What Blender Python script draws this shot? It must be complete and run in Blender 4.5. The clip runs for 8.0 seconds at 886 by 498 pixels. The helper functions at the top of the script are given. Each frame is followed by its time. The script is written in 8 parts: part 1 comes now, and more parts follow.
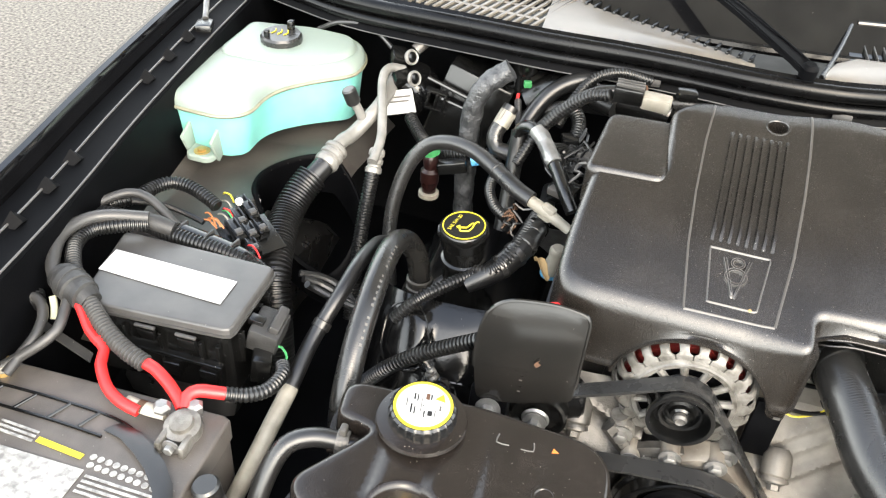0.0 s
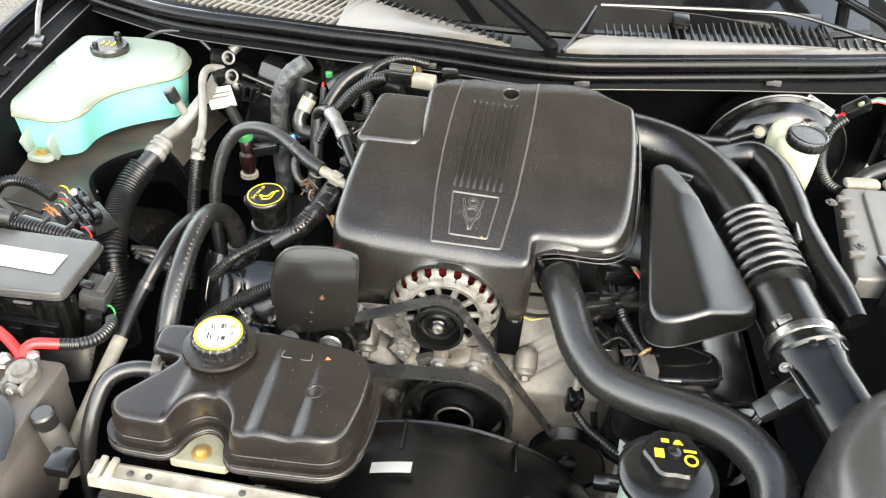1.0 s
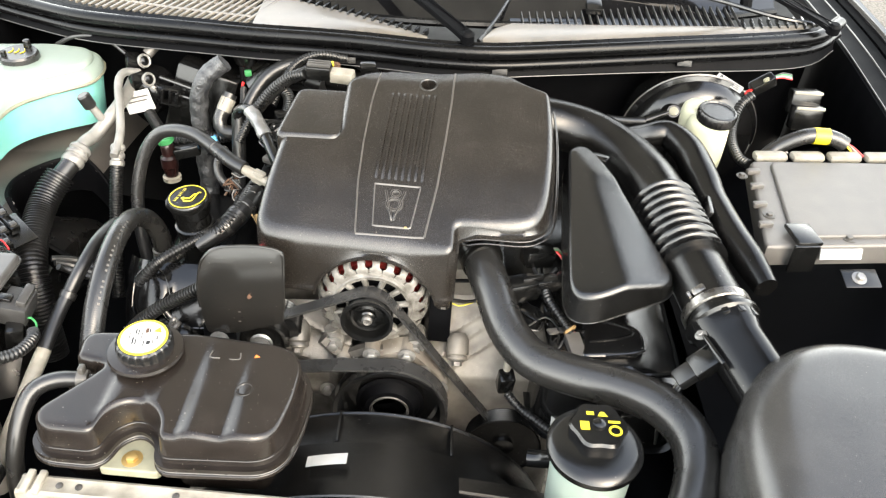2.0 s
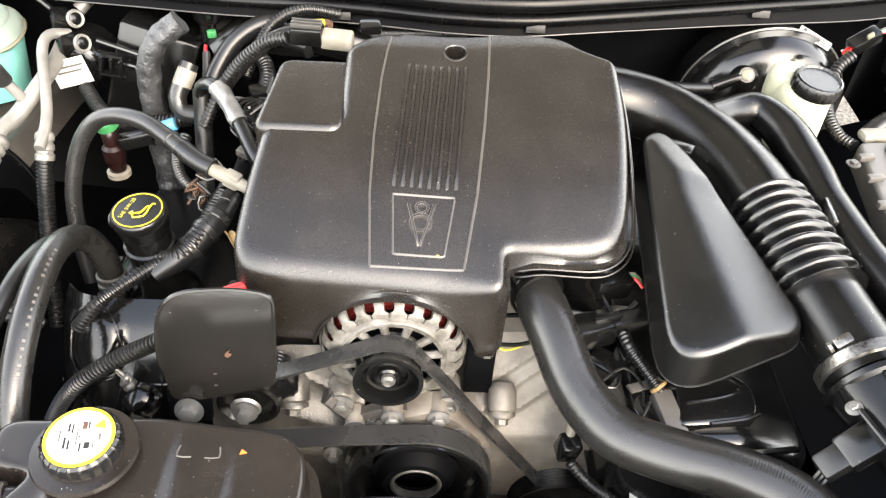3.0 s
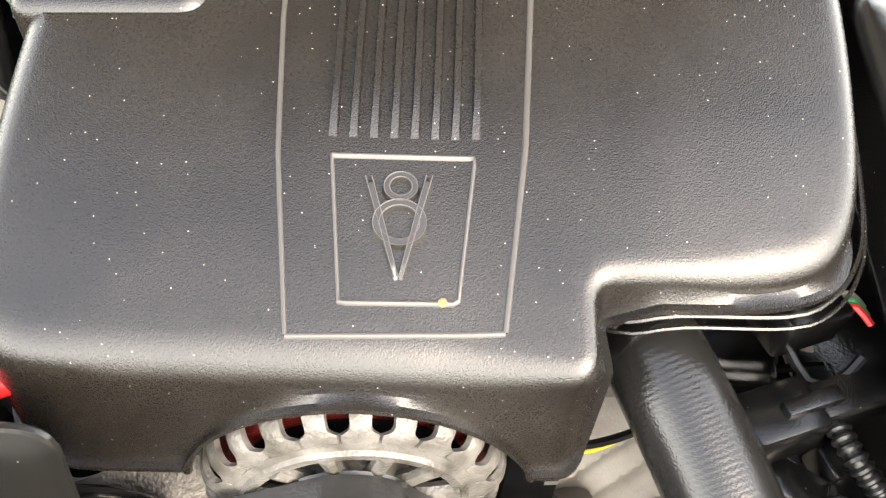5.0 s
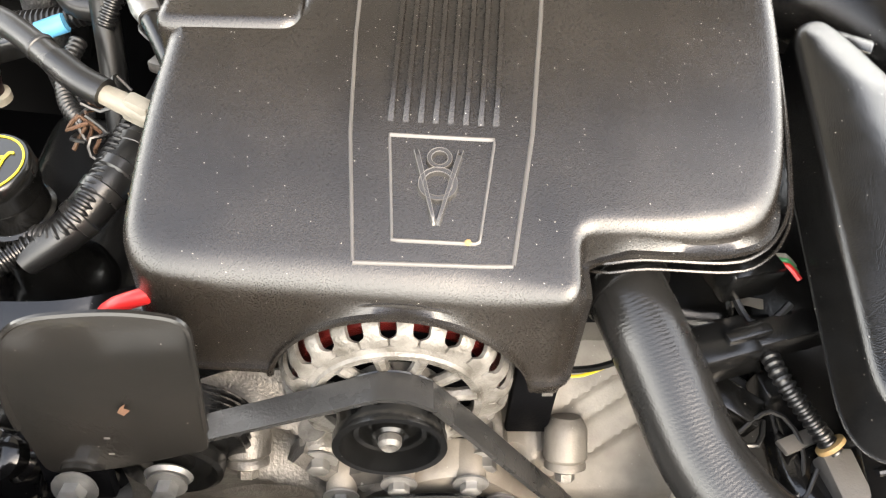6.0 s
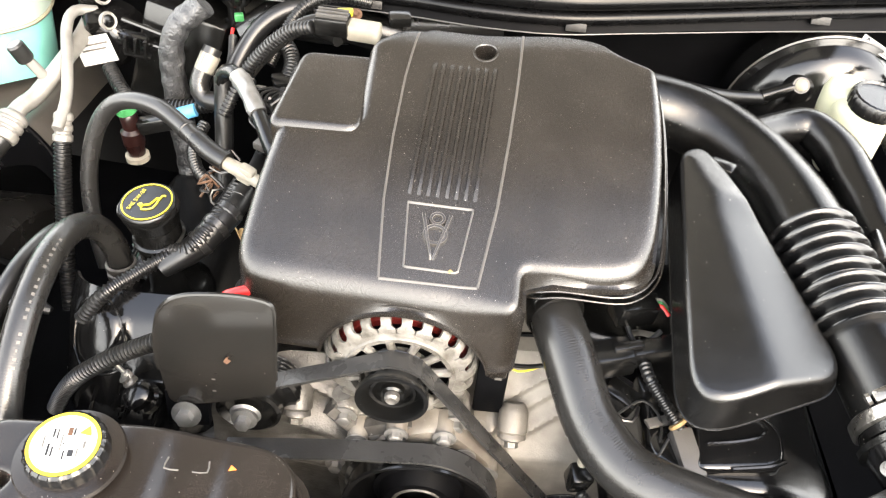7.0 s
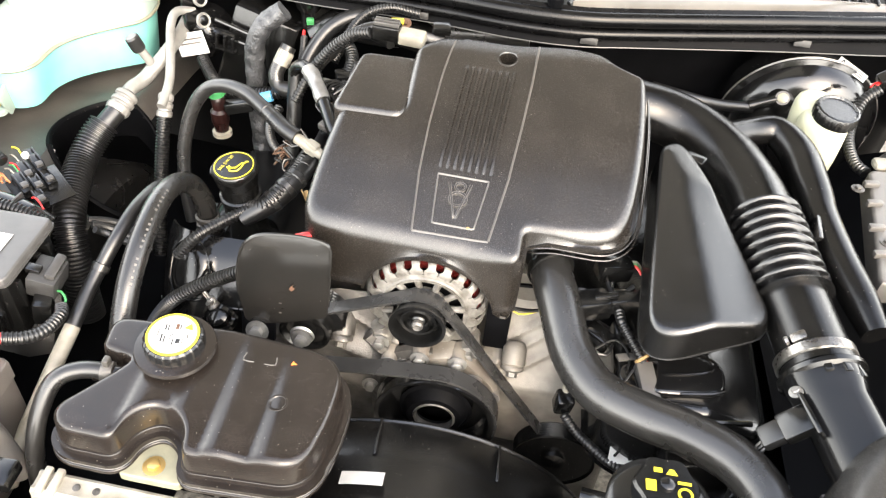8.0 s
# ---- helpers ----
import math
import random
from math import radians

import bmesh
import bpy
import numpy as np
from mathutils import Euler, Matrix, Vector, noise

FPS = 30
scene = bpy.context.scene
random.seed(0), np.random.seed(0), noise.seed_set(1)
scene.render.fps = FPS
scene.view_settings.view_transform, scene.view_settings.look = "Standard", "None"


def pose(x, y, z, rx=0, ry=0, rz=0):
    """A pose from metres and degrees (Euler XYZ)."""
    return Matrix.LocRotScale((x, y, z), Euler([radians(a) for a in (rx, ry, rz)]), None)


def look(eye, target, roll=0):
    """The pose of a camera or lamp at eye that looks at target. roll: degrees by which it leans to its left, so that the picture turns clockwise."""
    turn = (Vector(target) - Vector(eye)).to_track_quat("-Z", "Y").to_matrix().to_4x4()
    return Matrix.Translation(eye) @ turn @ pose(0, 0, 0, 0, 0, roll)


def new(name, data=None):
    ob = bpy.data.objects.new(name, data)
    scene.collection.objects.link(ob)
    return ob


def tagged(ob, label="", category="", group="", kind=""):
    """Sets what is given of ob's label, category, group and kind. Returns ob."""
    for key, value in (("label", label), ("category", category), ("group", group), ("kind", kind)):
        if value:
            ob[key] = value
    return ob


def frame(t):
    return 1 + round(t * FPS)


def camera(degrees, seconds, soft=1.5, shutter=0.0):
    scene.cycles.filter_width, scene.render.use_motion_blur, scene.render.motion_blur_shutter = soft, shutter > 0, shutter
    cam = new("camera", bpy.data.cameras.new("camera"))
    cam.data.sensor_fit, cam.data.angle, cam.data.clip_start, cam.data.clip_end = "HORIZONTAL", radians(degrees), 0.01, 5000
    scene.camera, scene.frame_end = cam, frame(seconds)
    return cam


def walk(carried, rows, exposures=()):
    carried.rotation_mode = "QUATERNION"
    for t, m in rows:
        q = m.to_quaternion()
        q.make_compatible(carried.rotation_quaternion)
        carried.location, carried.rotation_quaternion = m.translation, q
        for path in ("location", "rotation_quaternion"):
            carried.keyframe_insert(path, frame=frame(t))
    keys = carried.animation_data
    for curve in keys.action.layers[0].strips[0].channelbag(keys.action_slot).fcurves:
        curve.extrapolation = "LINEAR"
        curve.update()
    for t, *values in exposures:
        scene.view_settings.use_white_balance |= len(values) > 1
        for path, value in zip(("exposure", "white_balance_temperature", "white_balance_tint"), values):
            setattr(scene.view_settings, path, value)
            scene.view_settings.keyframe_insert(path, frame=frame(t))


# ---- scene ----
cam = camera(58.3, 8.0, 1.2)
PATH = [
    (0, (-0.16, -0.718, 1.515), (-0.489, 0.852, 0.321), 4.9),
    (0.5, (-0.023, -0.829, 1.555), (-0.286, 0.764, 0.375), 4.9),
    (1, (0.071, -0.907, 1.614), (-0.057, 0.698, 0.427), 4.0),
    (1.5, (0.108, -0.954, 1.629), (0.071, 0.652, 0.437), 3.5),
    (1.7, (0.115, -0.953, 1.628), (0.096, 0.655, 0.439), 3.4),
    (2.8, (0.031, -0.67, 1.542), (0.109, 0.878, 0.278), 4.5),
    (3, (0.016, -0.598, 1.512), (0.106, 0.91, 0.202), 4.4),
    (3.5, (-0.006, -0.456, 1.424), (0.116, 0.977, 0.034), 4.2),
    (4, (-0.007, -0.324, 1.333), (0.15, 1.076, -0.087), 4.8),
    (4.2, (-0.003, -0.268, 1.304), (0.189, 1.1, -0.143), 5.9),
    (5.3, (0.028, -0.152, 1.224), (0.139, 1.129, -0.308), 2.6),
    (5.5, (0.028, -0.179, 1.241), (0.124, 1.11, -0.286), 2.4),
    (6, (0.014, -0.284, 1.307), (0.09, 1.053, -0.178), 3.3),
    (6.5, (0.035, -0.398, 1.395), (0.06, 0.997, -0.038), 4.1),
    (7, (0.044, -0.533, 1.511), (0.035, 0.934, 0.152), 5.2),
    (7.5, (0.067, -0.66, 1.6), (0.0, 0.805, 0.24), 5.0),
    (8, (0.082, -0.744, 1.632), (-0.031, 0.719, 0.273), 5.5),
]
walk(cam, [(t, look(eye, target, roll)) for t, eye, target, roll in PATH],
     exposures=((0.0, 2.22, 6230, 7), (1.0, 2.23, 6270, 6), (1.5, 2.25, 6320, 6), (3.0, 2.48, 6450, 10), (3.5, 2.56, 6450, 10), (5.5, 2.42, 6680, 10), (6.0, 2.5, 6650, 10), (7.0, 2.71, 6550, 10), (7.5, 2.68, 6520, 10), (8.0, 2.61, 6480, 10)))

# ---- light ----
world = bpy.data.worlds.new("world")
scene.world = world
world.use_nodes = True
wn = world.node_tree.nodes
sky = wn.new("ShaderNodeTexSky")
sky.sky_type, sky.sun_disc = "NISHITA", False
sky.sun_elevation, sky.sun_rotation = radians(31), radians(150)
sky.air_density, sky.dust_density, sky.ozone_density = 1.0, 7.0, 1.0
wn["Background"].inputs["Strength"].default_value = 0.15
veil = wn.new("ShaderNodeMix")  # white haze that thickens evenly towards the horizon
veil.data_type = "RGBA"
veil.inputs[7].default_value = (12.7, 12.5, 11.8, 1)
spot = wn.new("ShaderNodeTexCoord")
axes = wn.new("ShaderNodeSeparateXYZ")
haze = wn.new("ShaderNodeMapRange")
haze.interpolation_type = "SMOOTHSTEP"
haze.inputs["From Min"].default_value, haze.inputs["From Max"].default_value = 0.0, 0.95
haze.inputs["To Min"].default_value, haze.inputs["To Max"].default_value = 0.9, 0.08
world.node_tree.links.new(spot.outputs["Generated"], axes.inputs[0])
world.node_tree.links.new(axes.outputs["Z"], haze.inputs["Value"])
world.node_tree.links.new(haze.outputs["Result"], veil.inputs[0])
world.node_tree.links.new(sky.outputs["Color"], veil.inputs[6])
world.node_tree.links.new(veil.outputs[2], wn["Background"].inputs["Color"])
sun = new("sun", bpy.data.lights.new("sun", "SUN"))
sun.data.energy, sun.data.angle, sun.data.color = 0.32, radians(75), (1.0, 0.985, 0.955)
sun.matrix_world = look((1.45, -2.5, 2.5), (0, 0, 0.8))
scene.view_settings.exposure = 2.15

# ---- materials ----


def mat(name, col, rough=0.5, metal=0.0, var=0.25, vscale=25.0, bump=0.05, bscale=500.0, dust=0.0, coat=0.0, col2=None, spec=0.5, rvar=0.12, hoops=0.0, sheen=0.0, grain=0.0):
    """A procedural surface: two scales of tone, fine relief, uneven gloss, pale specks of dust."""
    m = bpy.data.materials.new(name)
    m.use_nodes = True
    nt = m.node_tree
    nodes, link = nt.nodes, nt.links.new
    p = nodes["Principled BSDF"]
    tc = nodes.new("ShaderNodeTexCoord")
    big = nodes.new("ShaderNodeTexNoise")
    big.inputs["Scale"].default_value, big.inputs["Detail"].default_value = vscale, 6.0
    link(tc.outputs["Object"], big.inputs["Vector"])
    ramp = nodes.new("ShaderNodeValToRGB")
    c2 = col2 or tuple(c * (1 - var) for c in col)
    c1 = col if col2 else tuple(min(1, c * (1 + var * 0.6)) for c in col)
    ramp.color_ramp.elements[0].position, ramp.color_ramp.elements[0].color = 0.33, (*c2, 1)
    ramp.color_ramp.elements[1].position, ramp.color_ramp.elements[1].color = 0.68, (*c1, 1)
    link(big.outputs["Fac"], ramp.inputs["Fac"])
    out = ramp.outputs["Color"]
    fine = nodes.new("ShaderNodeTexNoise")
    fine.inputs["Scale"].default_value, fine.inputs["Detail"].default_value = bscale, 1.0
    link(tc.outputs["Object"], fine.inputs["Vector"])
    if dust:
        vor = nodes.new("ShaderNodeTexVoronoi")
        vor.inputs["Scale"].default_value = 150.0
        link(tc.outputs["Object"], vor.inputs["Vector"])
        less = nodes.new("ShaderNodeMath")
        less.operation = "LESS_THAN"
        less.inputs[1].default_value = 0.056
        link(vor.outputs["Distance"], less.inputs[0])
        pick = nodes.new("ShaderNodeSeparateColor")
        link(vor.outputs["Color"], pick.inputs["Color"])
        few = nodes.new("ShaderNodeMath")
        few.operation = "LESS_THAN"
        few.inputs[1].default_value = dust
        link(pick.outputs["Red"], few.inputs[0])
        both = nodes.new("ShaderNodeMath")
        both.operation = "MULTIPLY"
        link(less.outputs[0], both.inputs[0])
        link(few.outputs[0], both.inputs[1])
        mix = nodes.new("ShaderNodeMix")
        mix.data_type = "RGBA"
        link(both.outputs[0], mix.inputs[0])
        link(out, mix.inputs[6])
        mix.inputs[7].default_value = (0.36, 0.34, 0.31, 1)
        out = mix.outputs[2]
    link(out, p.inputs["Base Color"])
    rr = nodes.new("ShaderNodeMapRange")
    rr.inputs["To Min"].default_value, rr.inputs["To Max"].default_value = max(0.02, rough - rvar), min(1, rough + rvar)
    link(big.outputs["Fac"], rr.inputs["Value"])
    gloss = rr.outputs["Result"]
    if grain:  # leathery grain: the tops of the pebbles are more polished and paler
        peb = nodes.new("ShaderNodeTexNoise")
        peb.inputs["Scale"].default_value, peb.inputs["Detail"].default_value = 900.0, 2.0
        link(tc.outputs["Object"], peb.inputs["Vector"])
        worn = nodes.new("ShaderNodeMath")
        worn.operation = "MULTIPLY_ADD"
        worn.inputs[1].default_value, worn.inputs[2].default_value = -grain, 0.5 * grain
        link(peb.outputs["Fac"], worn.inputs[0])
        sumr = nodes.new("ShaderNodeMath")
        sumr.use_clamp = True
        link(worn.outputs[0], sumr.inputs[0])
        link(gloss, sumr.inputs[1])
        gloss = sumr.outputs[0]
        tone = nodes.new("ShaderNodeMapRange")
        tone.inputs["From Min"].default_value, tone.inputs["From Max"].default_value = 0.3, 0.7
        tone.inputs["To Min"].default_value, tone.inputs["To Max"].default_value = 0.6, 1.45
        link(peb.outputs["Fac"], tone.inputs["Value"])
        tint = nodes.new("ShaderNodeMix")
        tint.data_type, tint.blend_type = "RGBA", "MULTIPLY"
        tint.inputs[0].default_value = 1.0
        link(out, tint.inputs[6])
        link(tone.outputs["Result"], tint.inputs[7])
        link(tint.outputs[2], p.inputs["Base Color"])
    link(gloss, p.inputs["Roughness"])
    p.inputs["Metallic"].default_value = metal
    p.inputs["Coat Weight"].default_value = coat
    p.inputs["Sheen Weight"].default_value, p.inputs["Sheen Roughness"].default_value = sheen, 0.4
    p.inputs["Sheen Tint"].default_value = (1.0, 0.93, 0.85, 1)
    p.inputs["Specular IOR Level"].default_value = spec
    if bump:
        b = nodes.new("ShaderNodeBump")
        b.inputs["Strength"].default_value, b.inputs["Distance"].default_value = bump, 0.002
        height = fine.outputs["Fac"]
        if hoops:  # fine cord turns round a hose, by its own length
            uvn = nodes.new("ShaderNodeSeparateXYZ")
            link(tc.outputs["UV"], uvn.inputs[0])
            turns = nodes.new("ShaderNodeMath")
            turns.operation = "MULTIPLY"
            turns.inputs[1].default_value = 6.2832 / hoops
            link(uvn.outputs["Y"], turns.inputs[0])
            wave = nodes.new("ShaderNodeMath")
            wave.operation = "SINE"
            link(turns.outputs[0], wave.inputs[0])
            join = nodes.new("ShaderNodeMath")
            join.operation = "MULTIPLY_ADD"
            join.inputs[1].default_value = 0.13
            link(wave.outputs[0], join.inputs[0])
            link(height, join.inputs[2])
            height = join.outputs[0]
        link(height, b.inputs["Height"])
        link(b.outputs["Normal"], p.inputs["Normal"])
    return m


COVER = mat("grained_black_plastic", (0.0115, 0.0097, 0.0080), 0.24, grain=0.32, bump=0.15, bscale=1200, dust=0.95, var=0.3, vscale=14, rvar=0.04, spec=0.8)
EMB = mat("smooth_worn_emblem", (0.024, 0.0215, 0.019), 0.26, bump=0.03, bscale=1500, var=0.2, vscale=20, rvar=0.03, spec=0.9)
DUCTM = mat("satin_moulded_duct", (0.0040, 0.0039, 0.0038), 0.16, bump=0.13, bscale=1100, dust=0.8, spec=0.45, grain=0.14)
CABLE = mat("dusty_grey_cable", (0.028, 0.0275, 0.027), 0.40, col2=(0.045, 0.043, 0.041), bump=0.08, bscale=500, vscale=30, dust=0.3)
TAPE = mat("dusty_cloth_tape", (0.030, 0.0295, 0.029), 0.55, col2=(0.016, 0.0155, 0.015), bump=0.25, bscale=350, vscale=60)
# paler base colour paints in the highlight that shiny edges catch
BEAD = mat("highlit_plastic_edge", (0.060, 0.055, 0.050), 0.30, bump=0.0, var=0.10, vscale=15, spec=0.8, rvar=0.02)
SEALM = mat("shiny_seal_rubber", (0.0028, 0.0028, 0.003), 0.26, bump=0.03, bscale=300, dust=0.04, spec=0.25)
DUSTY = mat("pale_dusted_black_plastic", (0.030, 0.029, 0.028), 0.25, bump=0.08, bscale=700, dust=0.5, var=0.3, vscale=7, spec=0.7, grain=0.2)
BLACK = mat("black_plastic", (0.0045, 0.0045, 0.0044), 0.19, bump=0.06, bscale=900, dust=0.15, spec=0.6)
SATIN = mat("satin_black_plastic", (0.0042, 0.0041, 0.0040), 0.18, grain=0.2, bump=0.16, bscale=1100, dust=0.7, spec=0.8)
RUBBER = mat("black_rubber", (0.009, 0.0088, 0.0086), 0.30, bump=0.06, bscale=600, col2=(0.017, 0.0165, 0.016), spec=0.7)
HOSE = mat("knitted_rubber_hose", (0.010, 0.0098, 0.0094), 0.25, bump=0.13, bscale=700, col2=(0.016, 0.0155, 0.0148), vscale=40, spec=0.7, hoops=0.0031)
PLATE = mat("worn_black_steel", (0.0085, 0.0083, 0.0078), 0.17, bump=0.05, bscale=300, col2=(0.013, 0.012, 0.011), vscale=16, spec=0.5, rvar=0.09, dust=0.15)
LIDGREY = mat("dusty_dark_grey_plastic", (0.054, 0.052, 0.050), 0.34, bump=0.06, bscale=900, dust=0.05, spec=0.6)
LOOM = mat("loom_plastic", (0.0060, 0.0060, 0.0062), 0.36, bump=0.03, spec=0.7)
VCOV = mat("smooth_dark_plastic", (0.0042, 0.0042, 0.0044), 0.19, bump=0.05, bscale=500, dust=0.12, spec=0.4)
GLOSSP = mat("glossy_moulded_plastic", (0.0055, 0.0055, 0.0056), 0.13, bump=0.06, bscale=500, dust=0.15, spec=0.7)
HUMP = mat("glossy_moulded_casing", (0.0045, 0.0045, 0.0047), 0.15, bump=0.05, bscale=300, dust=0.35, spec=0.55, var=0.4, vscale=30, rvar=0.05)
GLOSS = mat("glossy_black_paint", (0.004, 0.004, 0.0045), 0.10, coat=0.5, bump=0.0, dust=0.08)
APRON = mat("dusty_black_panel", (0.014, 0.013, 0.012), 0.42, col2=(0.075, 0.065, 0.056), bump=0.12, bscale=500, vscale=6, dust=0.25, spec=0.8, sheen=0.15)
DARK = mat("dark_paint", (0.0020, 0.0021, 0.0026), 0.55, bump=0.08, spec=0.06)
DEGAS = mat("brown_black_plastic", (0.0140, 0.0113, 0.0096), 0.20, bump=0.06, bscale=700, dust=0.95, grain=0.1)
BELT = mat("belt_rubber", (0.024, 0.0238, 0.0235), 0.27, bump=0.1)
ALU = mat("cast_aluminium", (0.225, 0.215, 0.198), 0.42, metal=0.4, bump=0.35, bscale=420, col2=(0.085, 0.078, 0.066), vscale=60)
CAST = mat("tan_stained_casting", (0.225, 0.206, 0.177), 0.5, metal=0.25, bump=0.15, bscale=500, col2=(0.115, 0.100, 0.083), vscale=24, dust=0.5)
ALUDULL = mat("dirty_aluminium", (0.125, 0.120, 0.112), 0.42, metal=0.4, bump=0.3, bscale=380, col2=(0.045, 0.041, 0.036), vscale=32)
CLAMPM = mat("worn_spring_steel", (0.30, 0.29, 0.27), 0.30, metal=0.95, bump=0.25, bscale=260, vscale=90, col2=(0.14, 0.13, 0.12))
STEEL = mat("bright_steel", (0.28, 0.275, 0.265), 0.42, metal=0.75, bump=0.1, vscale=60)
PIPE = mat("white_grey_aluminium_pipe", (0.25, 0.242, 0.226), 0.42, metal=0.35, bump=0.15, bscale=300)
WHITE = mat("white_label", (0.45, 0.45, 0.44), 0.45, var=0.14, bump=0.02)
TABM = mat("cloudy_yellowed_plastic", (0.20, 0.195, 0.14), 0.36, var=0.2, bump=0.08, vscale=40)
LEVEL = mat("orange_print", (0.55, 0.16, 0.03), 0.5, bump=0.0)
LABELW = mat("worn_printed_label", (0.40, 0.40, 0.385), 0.5, col2=(0.15, 0.15, 0.145), vscale=120, bump=0.03, dust=0.2)
YELLOW = mat("yellow_print", (0.55, 0.46, 0.02), 0.45, var=0.1, bump=0.0)
RED = mat("red_cable_sleeve", (0.55, 0.02, 0.02), 0.38, var=0.2, bump=0.05)
COPPER = mat("lacquered_copper", (0.10, 0.010, 0.008), 0.3, metal=0.5, bump=0.3, bscale=900)
CREAM = mat("cream_painted_metal", (0.30, 0.285, 0.24), 0.5, col2=(0.16, 0.145, 0.118), vscale=30, bump=0.15)
BATTERY = mat("battery_case", (0.085, 0.076, 0.069), 0.42, bump=0.15, bscale=500, dust=0.3)
GREYBOX = mat("grey_cast_case", (0.115, 0.108, 0.100), 0.45, metal=0.3, bump=0.12, bscale=500, var=0.15, dust=0.2)
COWLP = mat("dusty_glossy_cowl_plastic", (0.120, 0.108, 0.092), 0.20, bump=0.06, bscale=600, var=0.25, vscale=8, spec=0.9, dust=0.3)
FOIL = mat("crinkled_foil", (0.085, 0.087, 0.090), 0.40, metal=0.5, bump=1.0, bscale=200, vscale=70, col2=(0.035, 0.036, 0.039))
TANK = mat("milky_plastic", (0.225, 0.27, 0.238), 0.42, var=0.06, bump=0.08, vscale=12)
RESERVOIR = mat("yellowed_milky_plastic", (0.40, 0.40, 0.29), 0.4, var=0.1, bump=0.05, vscale=14)
GREEN = mat("green_plastic", (0.05, 0.24, 0.08), 0.4, bump=0.05)
BLUE = mat("blue_tape", (0.10, 0.35, 0.60), 0.45, bump=0.05)
RUST = mat("rusty_metal", (0.12, 0.06, 0.035), 0.7, metal=0.3, bump=0.5, bscale=300, col2=(0.06, 0.035, 0.02))
AMBER = mat("dark_red_plastic", (0.012, 0.004, 0.0035), 0.3, bump=0.05)
TAN = mat("dry_leaf", (0.26, 0.17, 0.07), 0.7, bump=0.4, bscale=200)
BRASS = mat("tarnished_brass", (0.55, 0.38, 0.14), 0.4, metal=0.8, bump=0.2)
ASPHALT = mat("worn_pale_asphalt", (0.20, 0.182, 0.155), 0.9, bump=1.0, bscale=110, vscale=70, col2=(0.035, 0.031, 0.026), dust=0.7)

# ---- mesh tools ----
from mathutils.geometry import delaunay_2d_cdt

HOME = {}


def thing(name, label, category, at=(0, 0, 0), group="", kind=""):
    ob = new(name)
    ob.location = at
    ob.empty_display_size = 0.05
    HOME[ob.name] = Vector(at)
    return tagged(ob, label, category, group, kind)


def finish(bm, material, angle=38):
    me = bpy.data.meshes.new("mesh")
    bmesh.ops.recalc_face_normals(bm, faces=bm.faces[:])
    bm.to_mesh(me)
    bm.free()
    me.materials.append(material)
    me.polygons.foreach_set("use_smooth", [True] * len(me.polygons))
    me.set_sharp_from_angle(angle=radians(angle))
    return me


def part(name, bm, material, parent, label=""):
    home = HOME[parent.name]
    bmesh.ops.translate(bm, verts=bm.verts[:], vec=-home)
    ob = new(name, finish(bm, material))
    ob.parent = parent
    HOME[ob.name] = home
    return tagged(ob, label)


def solo(name, bm, material, label, category, group="", kind="", at=None):
    """A thing of one mesh."""
    vs = [v.co for v in bm.verts]
    if at is None:
        at = Vector((sum(v.x for v in vs) / len(vs), sum(v.y for v in vs) / len(vs), min(v.z for v in vs)))
    bmesh.ops.translate(bm, verts=bm.verts[:], vec=-Vector(at))
    ob = new(name, finish(bm, material))
    ob.location = at
    HOME[ob.name] = Vector(at)
    return tagged(ob, label, category, group, kind)


def rounded(corners, step=0.005):
    """A closed outline from corners (x, y, radius), walked at an even step."""
    n, out = len(corners), []
    for i in range(n):
        p, a, b = (Vector(corners[j % n][:2]) for j in (i, i - 1, i + 1))
        r = corners[i][2]
        ra, rb = min(r, (a - p).length * 0.49), min(r, (b - p).length * 0.49)
        s, e = p + (a - p).normalized() * ra, p + (b - p).normalized() * rb
        for k in range(9):
            t = k / 8
            out.append(s * (1 - t) ** 2 + p * 2 * t * (1 - t) + e * t * t)
    return resample(out, step, True)


def resample(pts, step, closed=False):
    pts = [Vector(p) for p in pts]
    if closed:
        pts.append(pts[0])
    seg = [(b - a).length for a, b in zip(pts, pts[1:])]
    total = sum(seg)
    n = max(4, int(round(total / step)))
    out, i, acc = [], 0, 0.0
    for k in range(n if closed else n + 1):
        d = total * k / n
        while i < len(seg) - 1 and acc + seg[i] < d:
            acc += seg[i]
            i += 1
        out.append(pts[i].lerp(pts[i + 1], min(1, (d - acc) / max(seg[i], 1e-9))))
    return out


def inset(ring, d):
    """The outline moved inwards by d."""
    n = len(ring)
    area = sum(ring[i - 1].x * ring[i].y - ring[i].x * ring[i - 1].y for i in range(n))
    turn = 1 if area > 0 else -1
    out = []
    for i in range(n):
        t = (ring[(i + 2) % n] - ring[i - 2]).normalized()
        out.append(ring[i] + Vector((-t.y, t.x)) * (d[i] if isinstance(d, list) else d) * turn)
    return out


